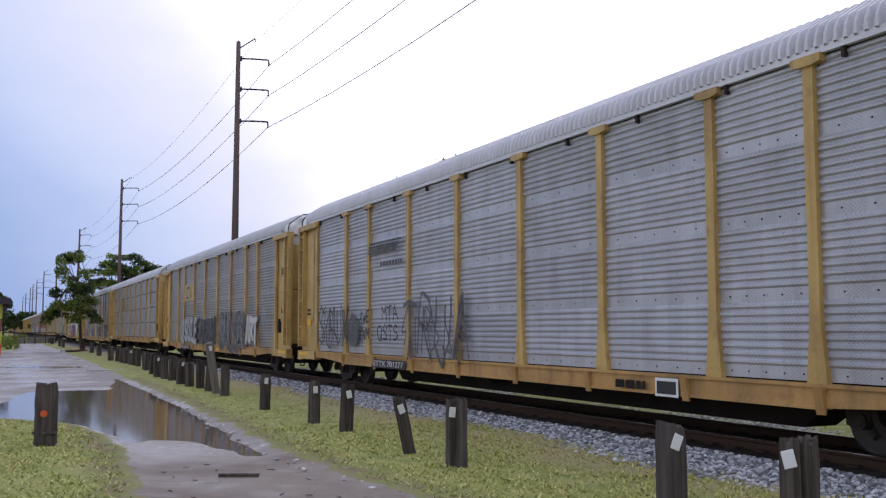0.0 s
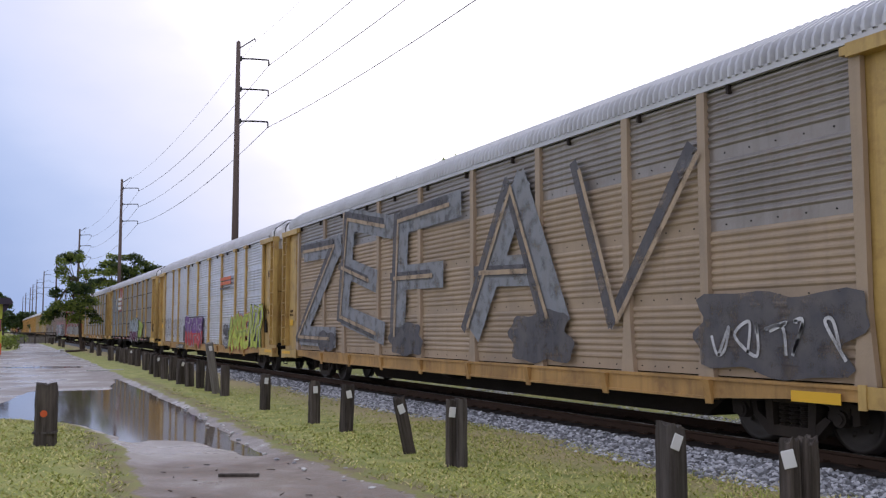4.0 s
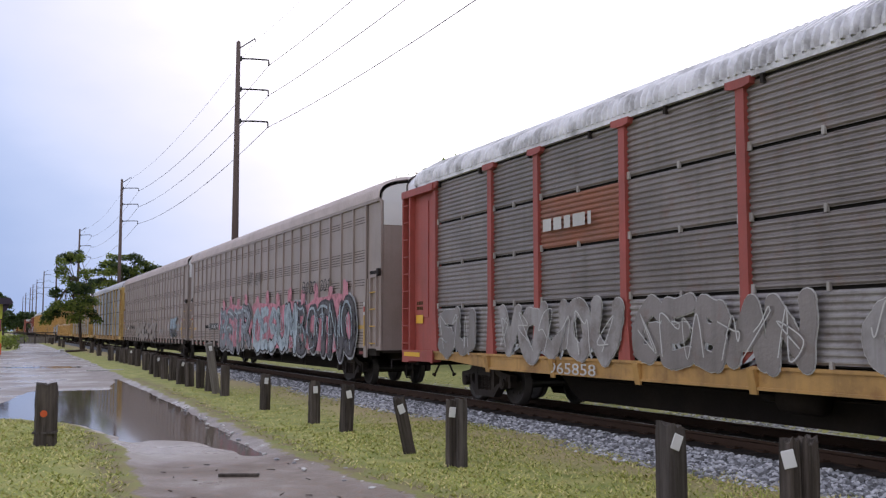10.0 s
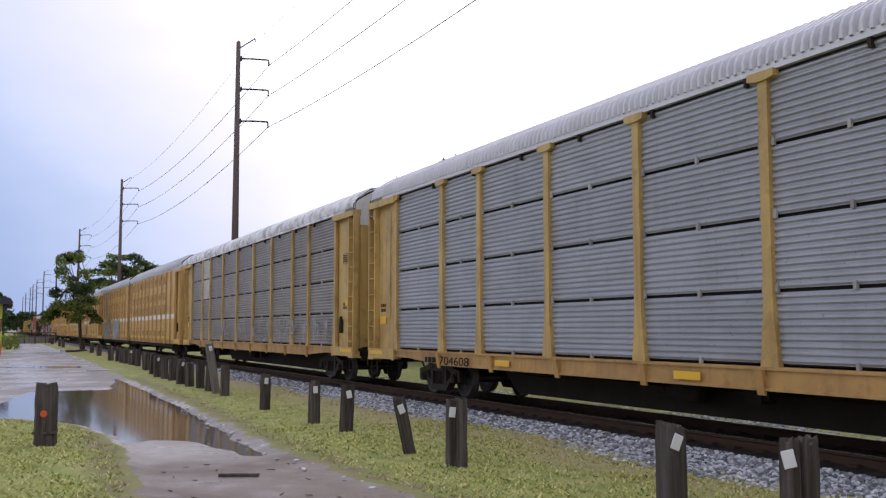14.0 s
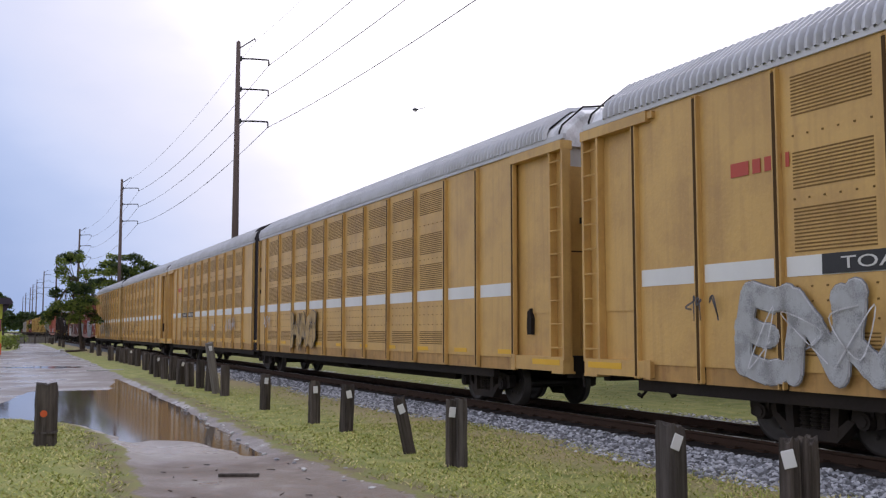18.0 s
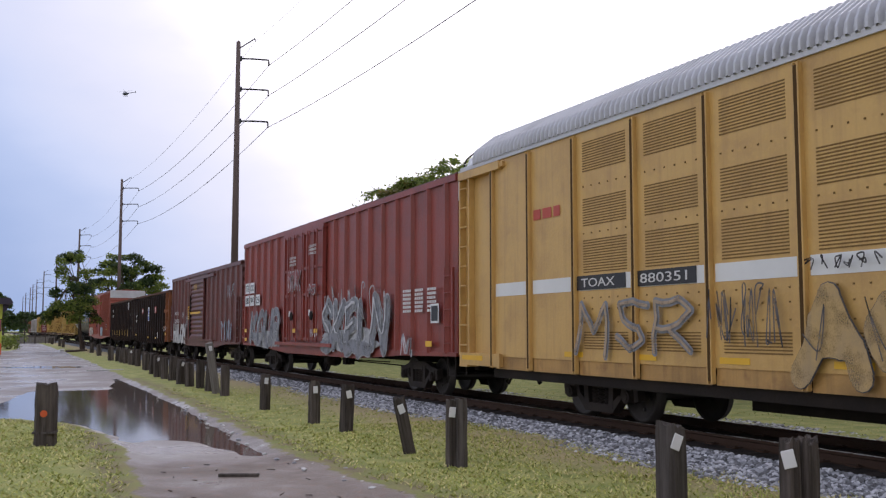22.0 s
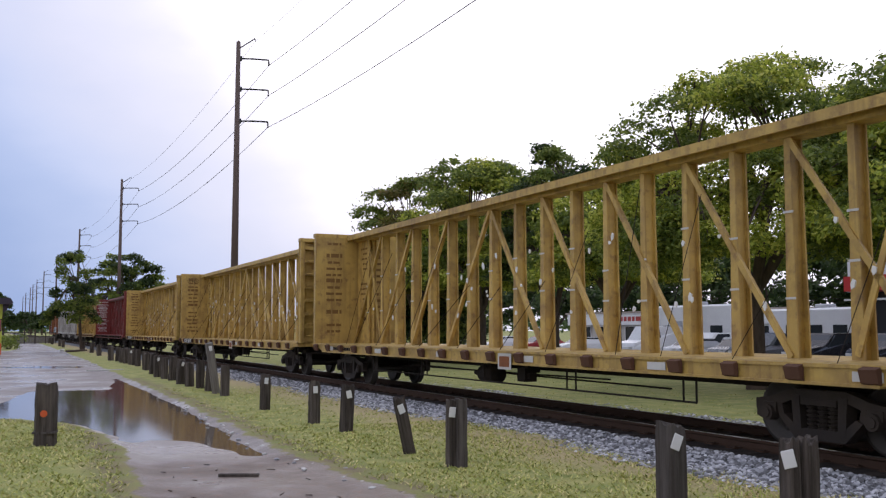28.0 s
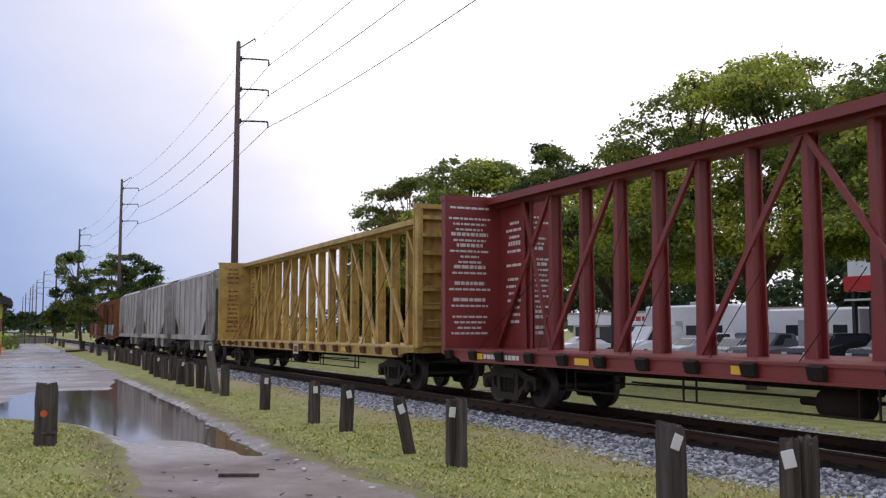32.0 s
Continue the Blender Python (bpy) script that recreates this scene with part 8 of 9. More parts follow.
def blades():
    """Short turf where the camera stands close."""
    BLADE.use_nodes = True
    nt = BLADE.node_tree
    b = nt.nodes["Principled BSDF"]
    g = nt.nodes.new("ShaderNodeNewGeometry")
    rp = nt.nodes.new("ShaderNodeValToRGB")
    e = rp.color_ramp.elements
    e[0].color, e[1].color = (0.19, 0.23, 0.038, 1), (0.66, 0.55, 0.26, 1)
    for pos, col in ((0.35, (0.32, 0.35, 0.066, 1)), (0.7, (0.47, 0.455, 0.125, 1))):
        k = rp.color_ramp.elements.new(pos)
        k.color = col
    nt.links.new(g.outputs["Random Per Island"], rp.inputs[0])
    nt.links.new(rp.outputs[0], b.inputs["Base Color"])
    b.inputs["Roughness"].default_value = 0.7
    rs = np.random.RandomState(21)
    P = []
    for x0, x1, y0, y1, dens in ((3.9, 8.75, 5.5, 18, 520), (4.2, 8.7, 18, 32, 130), (-2.5, 2.0, 10, 23, 480), (12.9, 20, 8, 40, 25)):
        k = int((x1 - x0) * (y1 - y0) * dens)
        P.append(np.stack([rs.uniform(x0, x1, k), rs.uniform(y0, y1, k)], 1))
    P = np.concatenate(P)
    keep = road_inside(P[:, 0], P[:, 1]) < -0.12 - 0.25 * rs.rand(len(P)) ** 2
    P = P[keep]
    keep = wave(P[:, 0], P[:, 1], 9, 1.2) + rs.uniform(-0.8, 0.8, len(P)) > -0.5
    P = P[keep]
    k = len(P)
    z = ground_height(P[:, 0], P[:, 1])
    a = rs.uniform(0, 6.28, k)
    hgt = rs.uniform(0.012, 0.045, k) * (1 + 0.6 * (rs.rand(k) > 0.96))
    wid = rs.uniform(0.008, 0.02, k)
    lx, ly = rs.uniform(-0.07, 0.07, k), rs.uniform(-0.07, 0.07, k)
    V = np.empty((k, 3, 3))
    V[:, 0] = np.stack([P[:, 0] - np.cos(a) * wid, P[:, 1] - np.sin(a) * wid, z - 0.005], 1)
    V[:, 1] = np.stack([P[:, 0] + np.cos(a) * wid, P[:, 1] + np.sin(a) * wid, z - 0.005], 1)
    V[:, 2] = np.stack([P[:, 0] + lx, P[:, 1] + ly, z + hgt], 1)
    me = bpy.data.meshes.new("grass_blades")
    me.from_pydata(V.reshape(-1, 3).tolist(), [], np.arange(3 * k).reshape(-1, 3).tolist())
    me.materials.append(BLADE)
    tagged(new("grass", me), "short patchy green and straw-coloured grass", "grass", kind="stuff")


blades()

# ---- timber posts along the road ----
POST_WOOD = material("weathered_post_wood", (0.045, 0.037, 0.032), 0.9, dirt=(0.15, 0.125, 0.108), amount=0.95, scale=3, grain=30, stretch=(5, 5, 0.3), vary=0.25, streak=0.5, bump=0.9)
POST_GREY = material("silvered_post_wood", (0.12, 0.105, 0.096), 0.9, dirt=(0.03, 0.024, 0.02), amount=0.95, scale=3, grain=30, stretch=(5, 5, 0.3), vary=0.15, streak=0.6, bump=0.9)
POST_PALE = material("bleached_post_wood", (0.22, 0.20, 0.18), 0.9, dirt=(0.09, 0.078, 0.07), amount=0.8, scale=3, grain=30, stretch=(5, 5, 0.3), streak=0.5, bump=0.9)
MARK_WHITE = plain("white_marker", (0.7, 0.7, 0.7), 0.4)
MARK_ORANGE = plain("orange_paint_spot", (0.62, 0.10, 0.02), 0.6)


def timber(w, h, seed):
    """A split, worn square timber with an uneven top."""
    rnd = random.Random(seed)
    bm = bmesh.new()
    n, rings = 16, 9
    prof = [(rnd.uniform(0.86, 1.08)) for _ in range(n)]
    rows = []
    for r in range(rings):
        z = -0.25 + (h + 0.25) * r / (rings - 1)
        row = []
        for i in range(n):
            a = math.tau * (i + 0.5) / n
            c, s = math.cos(a), math.sin(a)
            q = max(abs(c), abs(s)) ** 0.8
            k = prof[i] * rnd.uniform(0.95, 1.04) * w / 2 / q * (0.94 if r == rings - 1 else 1.0)
            row.append(bm.verts.new((c * k, s * k, z + (rnd.uniform(-0.06, 0.025) if r == rings - 1 else 0))))
        rows.append(row)
    for a, b in zip(rows, rows[1:]):
        for i in range(n):
            bm.faces.new((a[i], a[(i + 1) % n], b[(i + 1) % n], b[i]))
    top = bm.verts.new((0.01, -0.01, h - 0.01))
    for i in range(n):
        bm.faces.new((rows[-1][i], rows[-1][(i + 1) % n], top))
    bm.faces.new(rows[0][::-1])
    bmesh.ops.recalc_face_normals(bm, faces=bm.faces[:])
    return bm


def post(x, y, w=0.2, h=0.95, lean=(0, 0), grey=False, marker=True, seed=0, label="", spot=False):
    p = thing("wooden_post", label or "dark weathered timber post standing in grass", "post", "timber posts along the road", m=pose(x, y, 0, lean[0], lean[1], random.Random(seed).uniform(-12, 12)))
    part("timber", timber(w, h, seed), POST_PALE if h > 1.4 else POST_GREY if grey else POST_WOOD, p)
    if marker:
        mk = soft_box(-0.05, -0.006, -0.07, 0.05, 0.006, 0.07, 0.005)
        face = math.degrees(math.atan2(-y, -x)) + 90
        part("marker", mk, MARK_WHITE, p, "white reflector plate", at(0, 0, h - 0.16) @ pose(0, 0, 0, 0, 0, face + 25) @ pose(-0.03, -w * 0.56, 0, 0, random.Random(seed).uniform(-25, 25), 0))
    if spot:
        part("paint_spot", lathe([(-0.004, 0.055), (0.004, 0.05)], 12, "y"), MARK_ORANGE, p, "orange paint spot", pose(-0.01, -w * 0.545, h - 0.47, 0, 0, 0))
        part("worn_band", boxes((-w * 0.53, -w * 0.53, 0.24, w * 0.53, w * 0.53, 0.27)), POST_GREY, p)
    return p


def build_posts():
    post(0.80, 16.85, 0.34, 1.03, grey=False, marker=False, seed=1, spot=True, label="weathered timber post with an orange spot beside the puddle")
    post(5.57, 7.10, 0.24, 1.05, seed=2, grey=True)
    post(5.60, 5.70, 0.15, 1.06, seed=3), post(5.76, 5.66, 0.15, 1.05, seed=4, marker=False)
    post(5.77, 12.12, 0.15, 0.92, seed=5), post(5.88, 12.05, 0.16, 0.94, seed=6, grey=True, marker=False)
    post(5.76, 13.55, 0.19, 0.90, lean=(3, -13), seed=7, label="dark timber post leaning over in the grass")
    post(5.90, 16.84, 0.24, 0.88, lean=(0, 2), seed=8)
    post(5.87, 18.72, 0.21, 0.86, seed=9)
    post(5.84, 22.48, 0.22, 0.86, seed=10)
    post(5.98, 27.5, 0.25, 0.88, seed=11, marker=False)
    post(5.98, 28.6, 0.22, 1.55, lean=(4, -10), seed=12, grey=True, label="tall grey timber post leaning against another")
    row = ((6.01, 29.7), (6.06, 31.5), (5.93, 32.6), (5.9, 34.2), (6.04, 36.8), (6.06, 38.6), (6.0, 40.0), (6.12, 42.3), (6.5, 46.5), (6.6, 47.8), (6.75, 51.6), (6.8, 53.3), (6.76, 54.6), (6.72, 56.4), (6.74, 58.5), (6.78, 60.6), (6.55, 62.4), (7.1, 75.5), (7.4, 85.0), (7.4, 93.5), (6.9, 113), (7.0, 121), (7.1, 139), (7.4, 152), (7.7, 165), (7.9, 183))
    for k, (x, y) in enumerate(row):
        post(x, y, 0.27 if y < 60 else 0.34, 0.88 + 0.06 * math.sin(k * 2.1), lean=(math.sin(k) * 2, math.cos(k * 1.7) * 3), seed=20 + k, marker=k % 3 == 0 and y < 60)


build_posts()

# ---- power line ----
POLE_STEEL = material("brown_pole", (0.13, 0.095, 0.085), 0.75, dirt=(0.07, 0.055, 0.05), amount=0.5, stretch=(2, 2, 0.2))
WIRE = plain("wire_grey", (0.06, 0.052, 0.072), 0.7)
POLE_Y = (-2, 75.5, 153.5, 234, 322, 408, 477, 527, 565, 648, 714)


def build_power_line():
    X = 17.0

    def shaft():
        bm = bmesh.new()
        tube(bm, (0, 0, -0.3), (0, 0, 25.0), 0.34, 0.17, 12)
        tube(bm, (0, 0, 25.0), (0, 0, 25.12), 0.10, 0.04, 8)
        return bm
    arm_z = (18.55, 21.15, 23.65)
    pole_shaft = mesh_of("shaft", shaft(), POLE_STEEL, True)

    def arm():
        bm = bmesh.new()
        pts = [(0.15, 0, 0.0), (1.0, 0, 0.08), (1.9, 0, 0.13), (2.5, 0, 0.15)]
        for a, b in zip(pts, pts[1:]):
            tube(bm, a, b, 0.075, 0.06, n=8)
        box(bm, 0.1, -0.14, -0.18, 0.3, 0.14, 0.18)
        return bm
    arm_me = mesh_of("crossarm", arm(), BLACK_PAINT)

    def insulator():
        bm = bmesh.new()
        for k in range(5):
            bmesh.ops.create_cone(bm, cap_ends=True, segments=8, radius1=0.085, radius2=0.05, depth=0.05, matrix=Matrix.Translation((2.5, 0, 0.06 - 0.09 * k)))
        tube(bm, (2.5, 0, 0.14), (2.5, 0, -0.36), 0.025, n=6)
        return bm
    ins_me = mesh_of("insulator", insulator(), UNDER)
    top_me = mesh_of("shield_wire_arm", tubes(((0.1, 0, 24.5), (1.35, 0, 25.45), 0.05), ((1.35, 0, 25.45), (1.35, 0, 25.2), 0.035), n=6), BLACK_PAINT)
    for y in POLE_Y:
        p = thing("power_pole", "tall brown power pole with three dark crossarms", "power pole", "power poles along the track", m=pose(X, y, 0))
        link("shaft", pole_shaft, p)
        link("shield_wire_arm", top_me, p)
        for z in arm_z:
            a = link("crossarm", arm_me, p, "", at(0, 0, z))
            link("insulator", ins_me, a, "")
    lines = [(X + 2.5, z - 0.30, 0.023) for z in arm_z] + [(X + 1.35, 25.2, 0.013)]
    for lx, lz, r in lines:
        cu = bpy.data.curves.new("power_line", "CURVE")
        cu.dimensions, cu.bevel_depth, cu.bevel_resolution = "3D", r, 1
        pts = []
        for a, b in zip(POLE_Y, POLE_Y[1:]):
            sag = 1.35 * ((b - a) / 80) ** 2
            for k in range(10):
                t = k / 10
                pts.append((lx, a + (b - a) * t, lz - 4 * sag * t * (1 - t)))
        pts.append((lx, POLE_Y[-1], lz))
        sp = cu.splines.new("POLY")
        sp.points.add(len(pts) - 1)
        for q, c in zip(sp.points, pts):
            q.co = (*c, 1)
        cu.materials.append(WIRE)
        tagged(new("power_line", cu), "thin grey overhead wire strung between the poles", "wire", "overhead wires")


build_power_line()


# ---- trees ----
BARK = material("grey_brown_bark", (0.10, 0.075, 0.06), 0.95, dirt=(0.045, 0.035, 0.03), amount=0.7, scale=4, grain=22, stretch=(2, 2, 0.5), bump=0.8)


def leaf_material(name, cols):
    m = bpy.data.materials.new(name)
    m.use_nodes = True
    nt = m.node_tree
    b = nt.nodes["Principled BSDF"]
    g = nt.nodes.new("ShaderNodeNewGeometry")
    rp = nt.nodes.new("ShaderNodeValToRGB")
    e = rp.color_ramp.elements
    e[0].color, e[1].color = (*cols[0], 1), (*cols[-1], 1)
    for i, c in enumerate(cols[1:-1]):
        k = rp.color_ramp.elements.new((i + 1) / (len(cols) - 1))
        k.color = (*c, 1)
    nt.links.new(g.outputs["Random Per Island"], rp.inputs[0])
    nt.links.new(rp.outputs[0], b.inputs["Base Color"])
    b.inputs["Roughness"].default_value = 0.55
    tr = nt.nodes.new("ShaderNodeBsdfTranslucent")
    nt.links.new(rp.outputs[0], tr.inputs["Color"])
    mx = nt.nodes.new("ShaderNodeMixShader")
    mx.inputs[0].default_value = 0.55
    nt.links.new(b.outputs[0], mx.inputs[1])
    nt.links.new(tr.outputs[0], mx.inputs[2])
    nt.links.new(mx.outputs[0], nt.nodes["Material Output"].inputs[0])
    return m


LEAF_BRIGHT = leaf_material("bright_leaves", [(0.15, 0.20, 0.03), (0.31, 0.37, 0.05), (0.50, 0.54, 0.075), (0.66, 0.62, 0.13)])
LEAF_DARK = leaf_material("dark_leaves", [(0.026, 0.048, 0.014), (0.05, 0.085, 0.022), (0.095, 0.135, 0.034)])
LEAF_MID = leaf_material("mid_leaves", [(0.085, 0.125, 0.024), (0.17, 0.225, 0.04), (0.29, 0.33, 0.06)])
LEAF_AUTUMN = leaf_material("yellowing_leaves", [(0.08, 0.09, 0.015), (0.16, 0.15, 0.03), (0.27, 0.19, 0.05)])


def leaf_mesh(clumps, count, size, seed, mat):
    """Many small folded leaves over the shells of clumps (x, y, z, rx, rz)."""
    rs = np.random.RandomState(seed)
    C = np.array(clumps)
    vol = C[:, 3] ** 2 * C[:, 4]
    pick = rs.choice(len(C), count, p=vol / vol.sum())
    d = rs.normal(size=(count, 3))
    d /= np.linalg.norm(d, axis=1)[:, None]
    d[:, 2] = np.where(d[:, 2] < -0.45, -d[:, 2], d[:, 2])
    r = rs.uniform(0.35, 1.0, count) ** 0.45
    r = r * np.where(rs.rand(count) < 0.3, rs.uniform(1.0, 1.45, count), 1.0)
    lump = 1 + 0.18 * np.sin(d[:, 0] * 5 + pick) * np.sin(d[:, 1] * 6 + pick * 2)
    P = C[pick, :3] + d * (r * lump)[:, None] * np.stack([C[pick, 3], C[pick, 3], C[pick, 4]], 1)
    n = d * 0.5 + rs.normal(size=(count, 3)) * 0.6 + (0, 0, 0.7)
    n /= np.linalg.norm(n, axis=1)[:, None]
    u = np.cross(n, rs.normal(size=(count, 3)))
    u /= np.linalg.norm(u, axis=1)[:, None]
    v = np.cross(n, u)
    s = size * rs.uniform(0.6, 1.3, (count, 1))
    V = np.stack([P - u * s, P + v * s * 0.55 - n * s * 0.1, P + u * s, P - v * s * 0.55 - n * s * 0.1], 1).reshape(-1, 3)
    F = np.arange(4 * count).reshape(-1, 4)
    me = bpy.data.meshes.new("crown")
    me.from_pydata(V.tolist(), [], F.tolist())
    me.materials.append(mat)
    return me


def limb(bm, p, q, r0, r1, seed, bend=0.15, n=7):
    rnd = random.Random(seed)
    p, q = Vector(p), Vector(q)
    L = (q - p).length
    mid = (p + q) / 2 + Vector((rnd.uniform(-1, 1), rnd.uniform(-1, 1), rnd.uniform(0, 1))) * L * bend
    rings = []
    side = (q - p).orthogonal().normalized()
    for k in range(5):
        t = k / 4
        c = p * (1 - t) ** 2 + mid * 2 * t * (1 - t) + q * t * t
        d = ((mid - p) * (1 - t) + (q - mid) * t).normalized()
        u = (side - d * side.dot(d)).normalized()
        v = d.cross(u)
        r = r0 + (r1 - r0) * t
        rings.append([bm.verts.new(c + (u * math.cos(math.tau * i / n) + v * math.sin(math.tau * i / n)) * r) for i in range(n)])
    for a, b in zip(rings, rings[1:]):
        for i in range(n):
            bm.faces.new((a[i], a[(i + 1) % n], b[(i + 1) % n], b[i]))


def tree(x, y, h, spread, label, mat, seed, fork=2.2, trunk=0.28, count=11000, leaf=0.13, clumps=34, flat=0.42, skew=(0, 0), second=None, base_z=0.0, gaps=1.0, low=False, floor=0.0):
    """A spreading tree: trunk, limbs to every clump, leaves in clumps with gaps between them."""
    rnd = random.Random(seed)
    t = thing("tree", label, "tree", m=pose(x, y, base_z))
    bm = bmesh.new()
    top = Vector((skew[0] * 0.3, skew[1] * 0.3, fork))
    limb(bm, (0, 0, -0.3), top, trunk, trunk * 0.75, seed, 0.06, 10)
    cl = []
    heads = []
    for k in range(6):
        a = math.tau * k / 6 + rnd.uniform(-0.3, 0.3)
        e = Vector((math.cos(a) * spread * 0.42 + skew[0] * 0.5, math.sin(a) * spread * 0.42 + skew[1] * 0.5, fork + (h - fork) * rnd.uniform(0.35, 0.6)))
        limb(bm, top, e, trunk * 0.5, trunk * 0.25, seed * 7 + k)
        heads.append(e)
    for k in range(clumps):
        a, r = rnd.uniform(0, math.tau), math.sqrt(rnd.random())
        shell = 1.0 if k % 5 < 3 else rnd.uniform(0.45, 0.9)
        if low and k % 2:
            shell = rnd.uniform(0.15, 0.8)
            r = r * 0.5 + 0.5
        cz = fork + (h - fork) * (0.25 + 0.75 * math.sqrt(1 - r * r * 0.95)) * shell * rnd.uniform(0.90, 1.0)
        rad = spread * rnd.uniform(0.15, 0.25) * gaps
        c = Vector((math.cos(a) * spread * r * 0.88 + skew[0], math.sin(a) * spread * r * 0.88 + skew[1], max(floor, fork * (0.55 if low else 0.75), cz - rad * flat)))
        head = min(heads, key=lambda e: (e - c).length)
        limb(bm, head, c, trunk * 0.16, 0.02, seed * 31 + k, 0.12, 5)
        cl.append((*c, rad, rad * flat))
    part("trunk", bm, BARK, t, "", None, True)
    if second:
        k = len(cl) // 2
        link("crown", leaf_mesh(cl[:k], count // 2, leaf, seed, mat), t)
        link("crown", leaf_mesh(cl[k:], count // 2, leaf, seed + 1, second), t)
    else:
        link("crown", leaf_mesh(cl, count, leaf, seed, mat), t)
    return t


def build_trees():
    tree(21.9, 23.6, 10.9, 5.6, "broad bright-green tree with leaning dark trunk by the lot", LEAF_BRIGHT, 41, 3.0, 0.34, 104000, 0.078, 190, 0.5, skew=(0.4, 0.3), second=LEAF_MID, gaps=0.74, low=True, floor=4.2)
    tree(24.5, 15.3, 10.7, 6.7, "broad yellow-green tree beside the parking lot", LEAF_BRIGHT, 42, 3.0, 0.32, 104000, 0.085, 190, 0.5, second=LEAF_MID, gaps=0.76, low=True, floor=4.4)
    tree(26.5, 43.0, 12.0, 3.8, "dark green spreading tree beyond the track", LEAF_MID, 43, 2.8, 0.3, 44000, 0.10, 110, 0.6, second=LEAF_DARK, gaps=0.85, low=True, floor=4.6)
    tree(25.0, 35.5, 9.0, 4.2, "bright green spreading tree beyond the track", LEAF_BRIGHT, 47, 2.8, 0.28, 48000, 0.10, 110, 0.6, second=LEAF_MID, gaps=0.85, low=True, floor=4.2)
    tree(26.0, 50.5, 12.7, 5.6, "large green tree with yellowing edge beyond the track", LEAF_MID, 44, 2.8, 0.36, 60000, 0.115, 150, 0.5, second=LEAF_BRIGHT, gaps=0.85, low=True, floor=4.6)
    tree(25.5, 59.0, 12.6, 5.2, "yellowing green tree beyond the track", LEAF_AUTUMN, 45, 2.8, 0.3, 46000, 0.12, 120, 0.5, second=LEAF_MID, gaps=0.88, low=True, floor=4.2)
    tree(25.5, 64.5, 10.2, 3.8, "low dark green tree beyond the track", LEAF_MID, 46, 2.2, 0.24, 34000, 0.125, 90, 0.5, second=LEAF_AUTUMN, gaps=0.9, low=True)
    for k, (x, y) in enumerate(((28.4, 63.5), (28.0, 71.0))):
        tree(x, y, 7.6 + 0.5 * (k % 3), 4.4, "low-branched dark green tree at the edge of the lot", LEAF_MID, 144 + k, 1.4, 0.2, 15000, 0.17, 70, 0.7, second=LEAF_DARK, gaps=1.15, low=True)
    for k, (x, y) in enumerate(((64, 40), (66, 52), (64, 66), (66, 80), (64, 94), (66, 108), (62, 28), (64, 16), (60, 122), (58, 140))):
        tree(x, y, 12.5 - (k % 3), 8.5, "dense dark green tree behind the shops", LEAF_DARK, 80 + k, 1.6, 0.3, 7000, 0.34, 34, 0.5, gaps=1.2)
    # young tree by the road, and a fuller one across the track
    tree(7.3, 93.0, 9.4, 2.5, "young open-crowned tree standing by the road", LEAF_MID, 51, 2.6, 0.17, 15000, 0.11, 60, 1.0, skew=(-1.0, 0), second=LEAF_DARK, gaps=0.95, low=True)
    tree(18.6, 158.0, 14.6, 6.6, "dense green tree across the track", LEAF_MID, 52, 2.6, 0.4, 30000, 0.20, 110, 0.55, second=LEAF_DARK, gaps=0.85, low=True)
    far = [(16, 300, 8, 7), (20, 330, 10, 8), (12, 380, 9, 8), (-2, 330, 9, 9), (-10, 360, 11, 10), (3, 400, 10, 8), (24, 280, 9, 8), (30, 250, 9, 7)]
    for k, (x, y, h, s) in enumerate(far):
        tree(x, y, h, s, "distant dark green roadside tree", LEAF_DARK, 60 + k, 1.6, 0.3, 5200, 0.42, 34, 0.6, gaps=0.9)
    tree(-0.3, 121.0, 6.5, 2.6, "rounded green tree behind the yellow shed", LEAF_DARK, 75, 1.2, 0.18, 3500, 0.26, 18, 0.7)


build_trees()


def bush(x, y, r, h, seed, label):
    b = thing("bush", label, "bush", m=pose(x, y, 0))
    rnd = random.Random(seed)
    cl = [(rnd.uniform(-r, r) * 0.7, rnd.uniform(-r, r) * 0.7, rnd.uniform(0.2, 0.7) * h, r * 0.45, h * 0.35) for _ in range(9)]
    link("leaves", leaf_mesh(cl, 1500, 0.10, seed, LEAF_MID), b)
    part("stems", tubes(*[((0, 0, -0.05), (c[0], c[1], c[2]), 0.03, 0.01) for c in cl], n=5), BARK, b)


bush(1.4, 104.0, 1.6, 1.5, 5, "low green bush in front of the yellow shed")


def treeline():
    """Woods along the horizon."""
    rs = np.random.RandomState(4)
    cl = []
    for k in range(420):
        a = rs.uniform(-0.75, 2.3)
        d = rs.uniform(650, 900)
        cl.append((d * math.sin(a), d * math.cos(a), rs.uniform(1, 7), rs.uniform(12, 26), rs.uniform(5, 9)))
    me = leaf_mesh(cl, 30000, 2.2, 5, LEAF_DARK)
    me.name = "treeline"
    tagged(new("treeline", me), "far dark green woods along the horizon", "woods", kind="stuff")


treeline()

# ---- shed, barrier and litter along the road ----
LIME = material("lime_yellow_wall", (0.42, 0.44, 0.05), 0.7, amount=0.25, scale=1.0)
ORANGE_WALL = plain("orange_wall_foot", (0.55, 0.10, 0.02), 0.7)
DARK_ROOF = plain("dark_roof_edge", (0.035, 0.025, 0.04), 0.7)


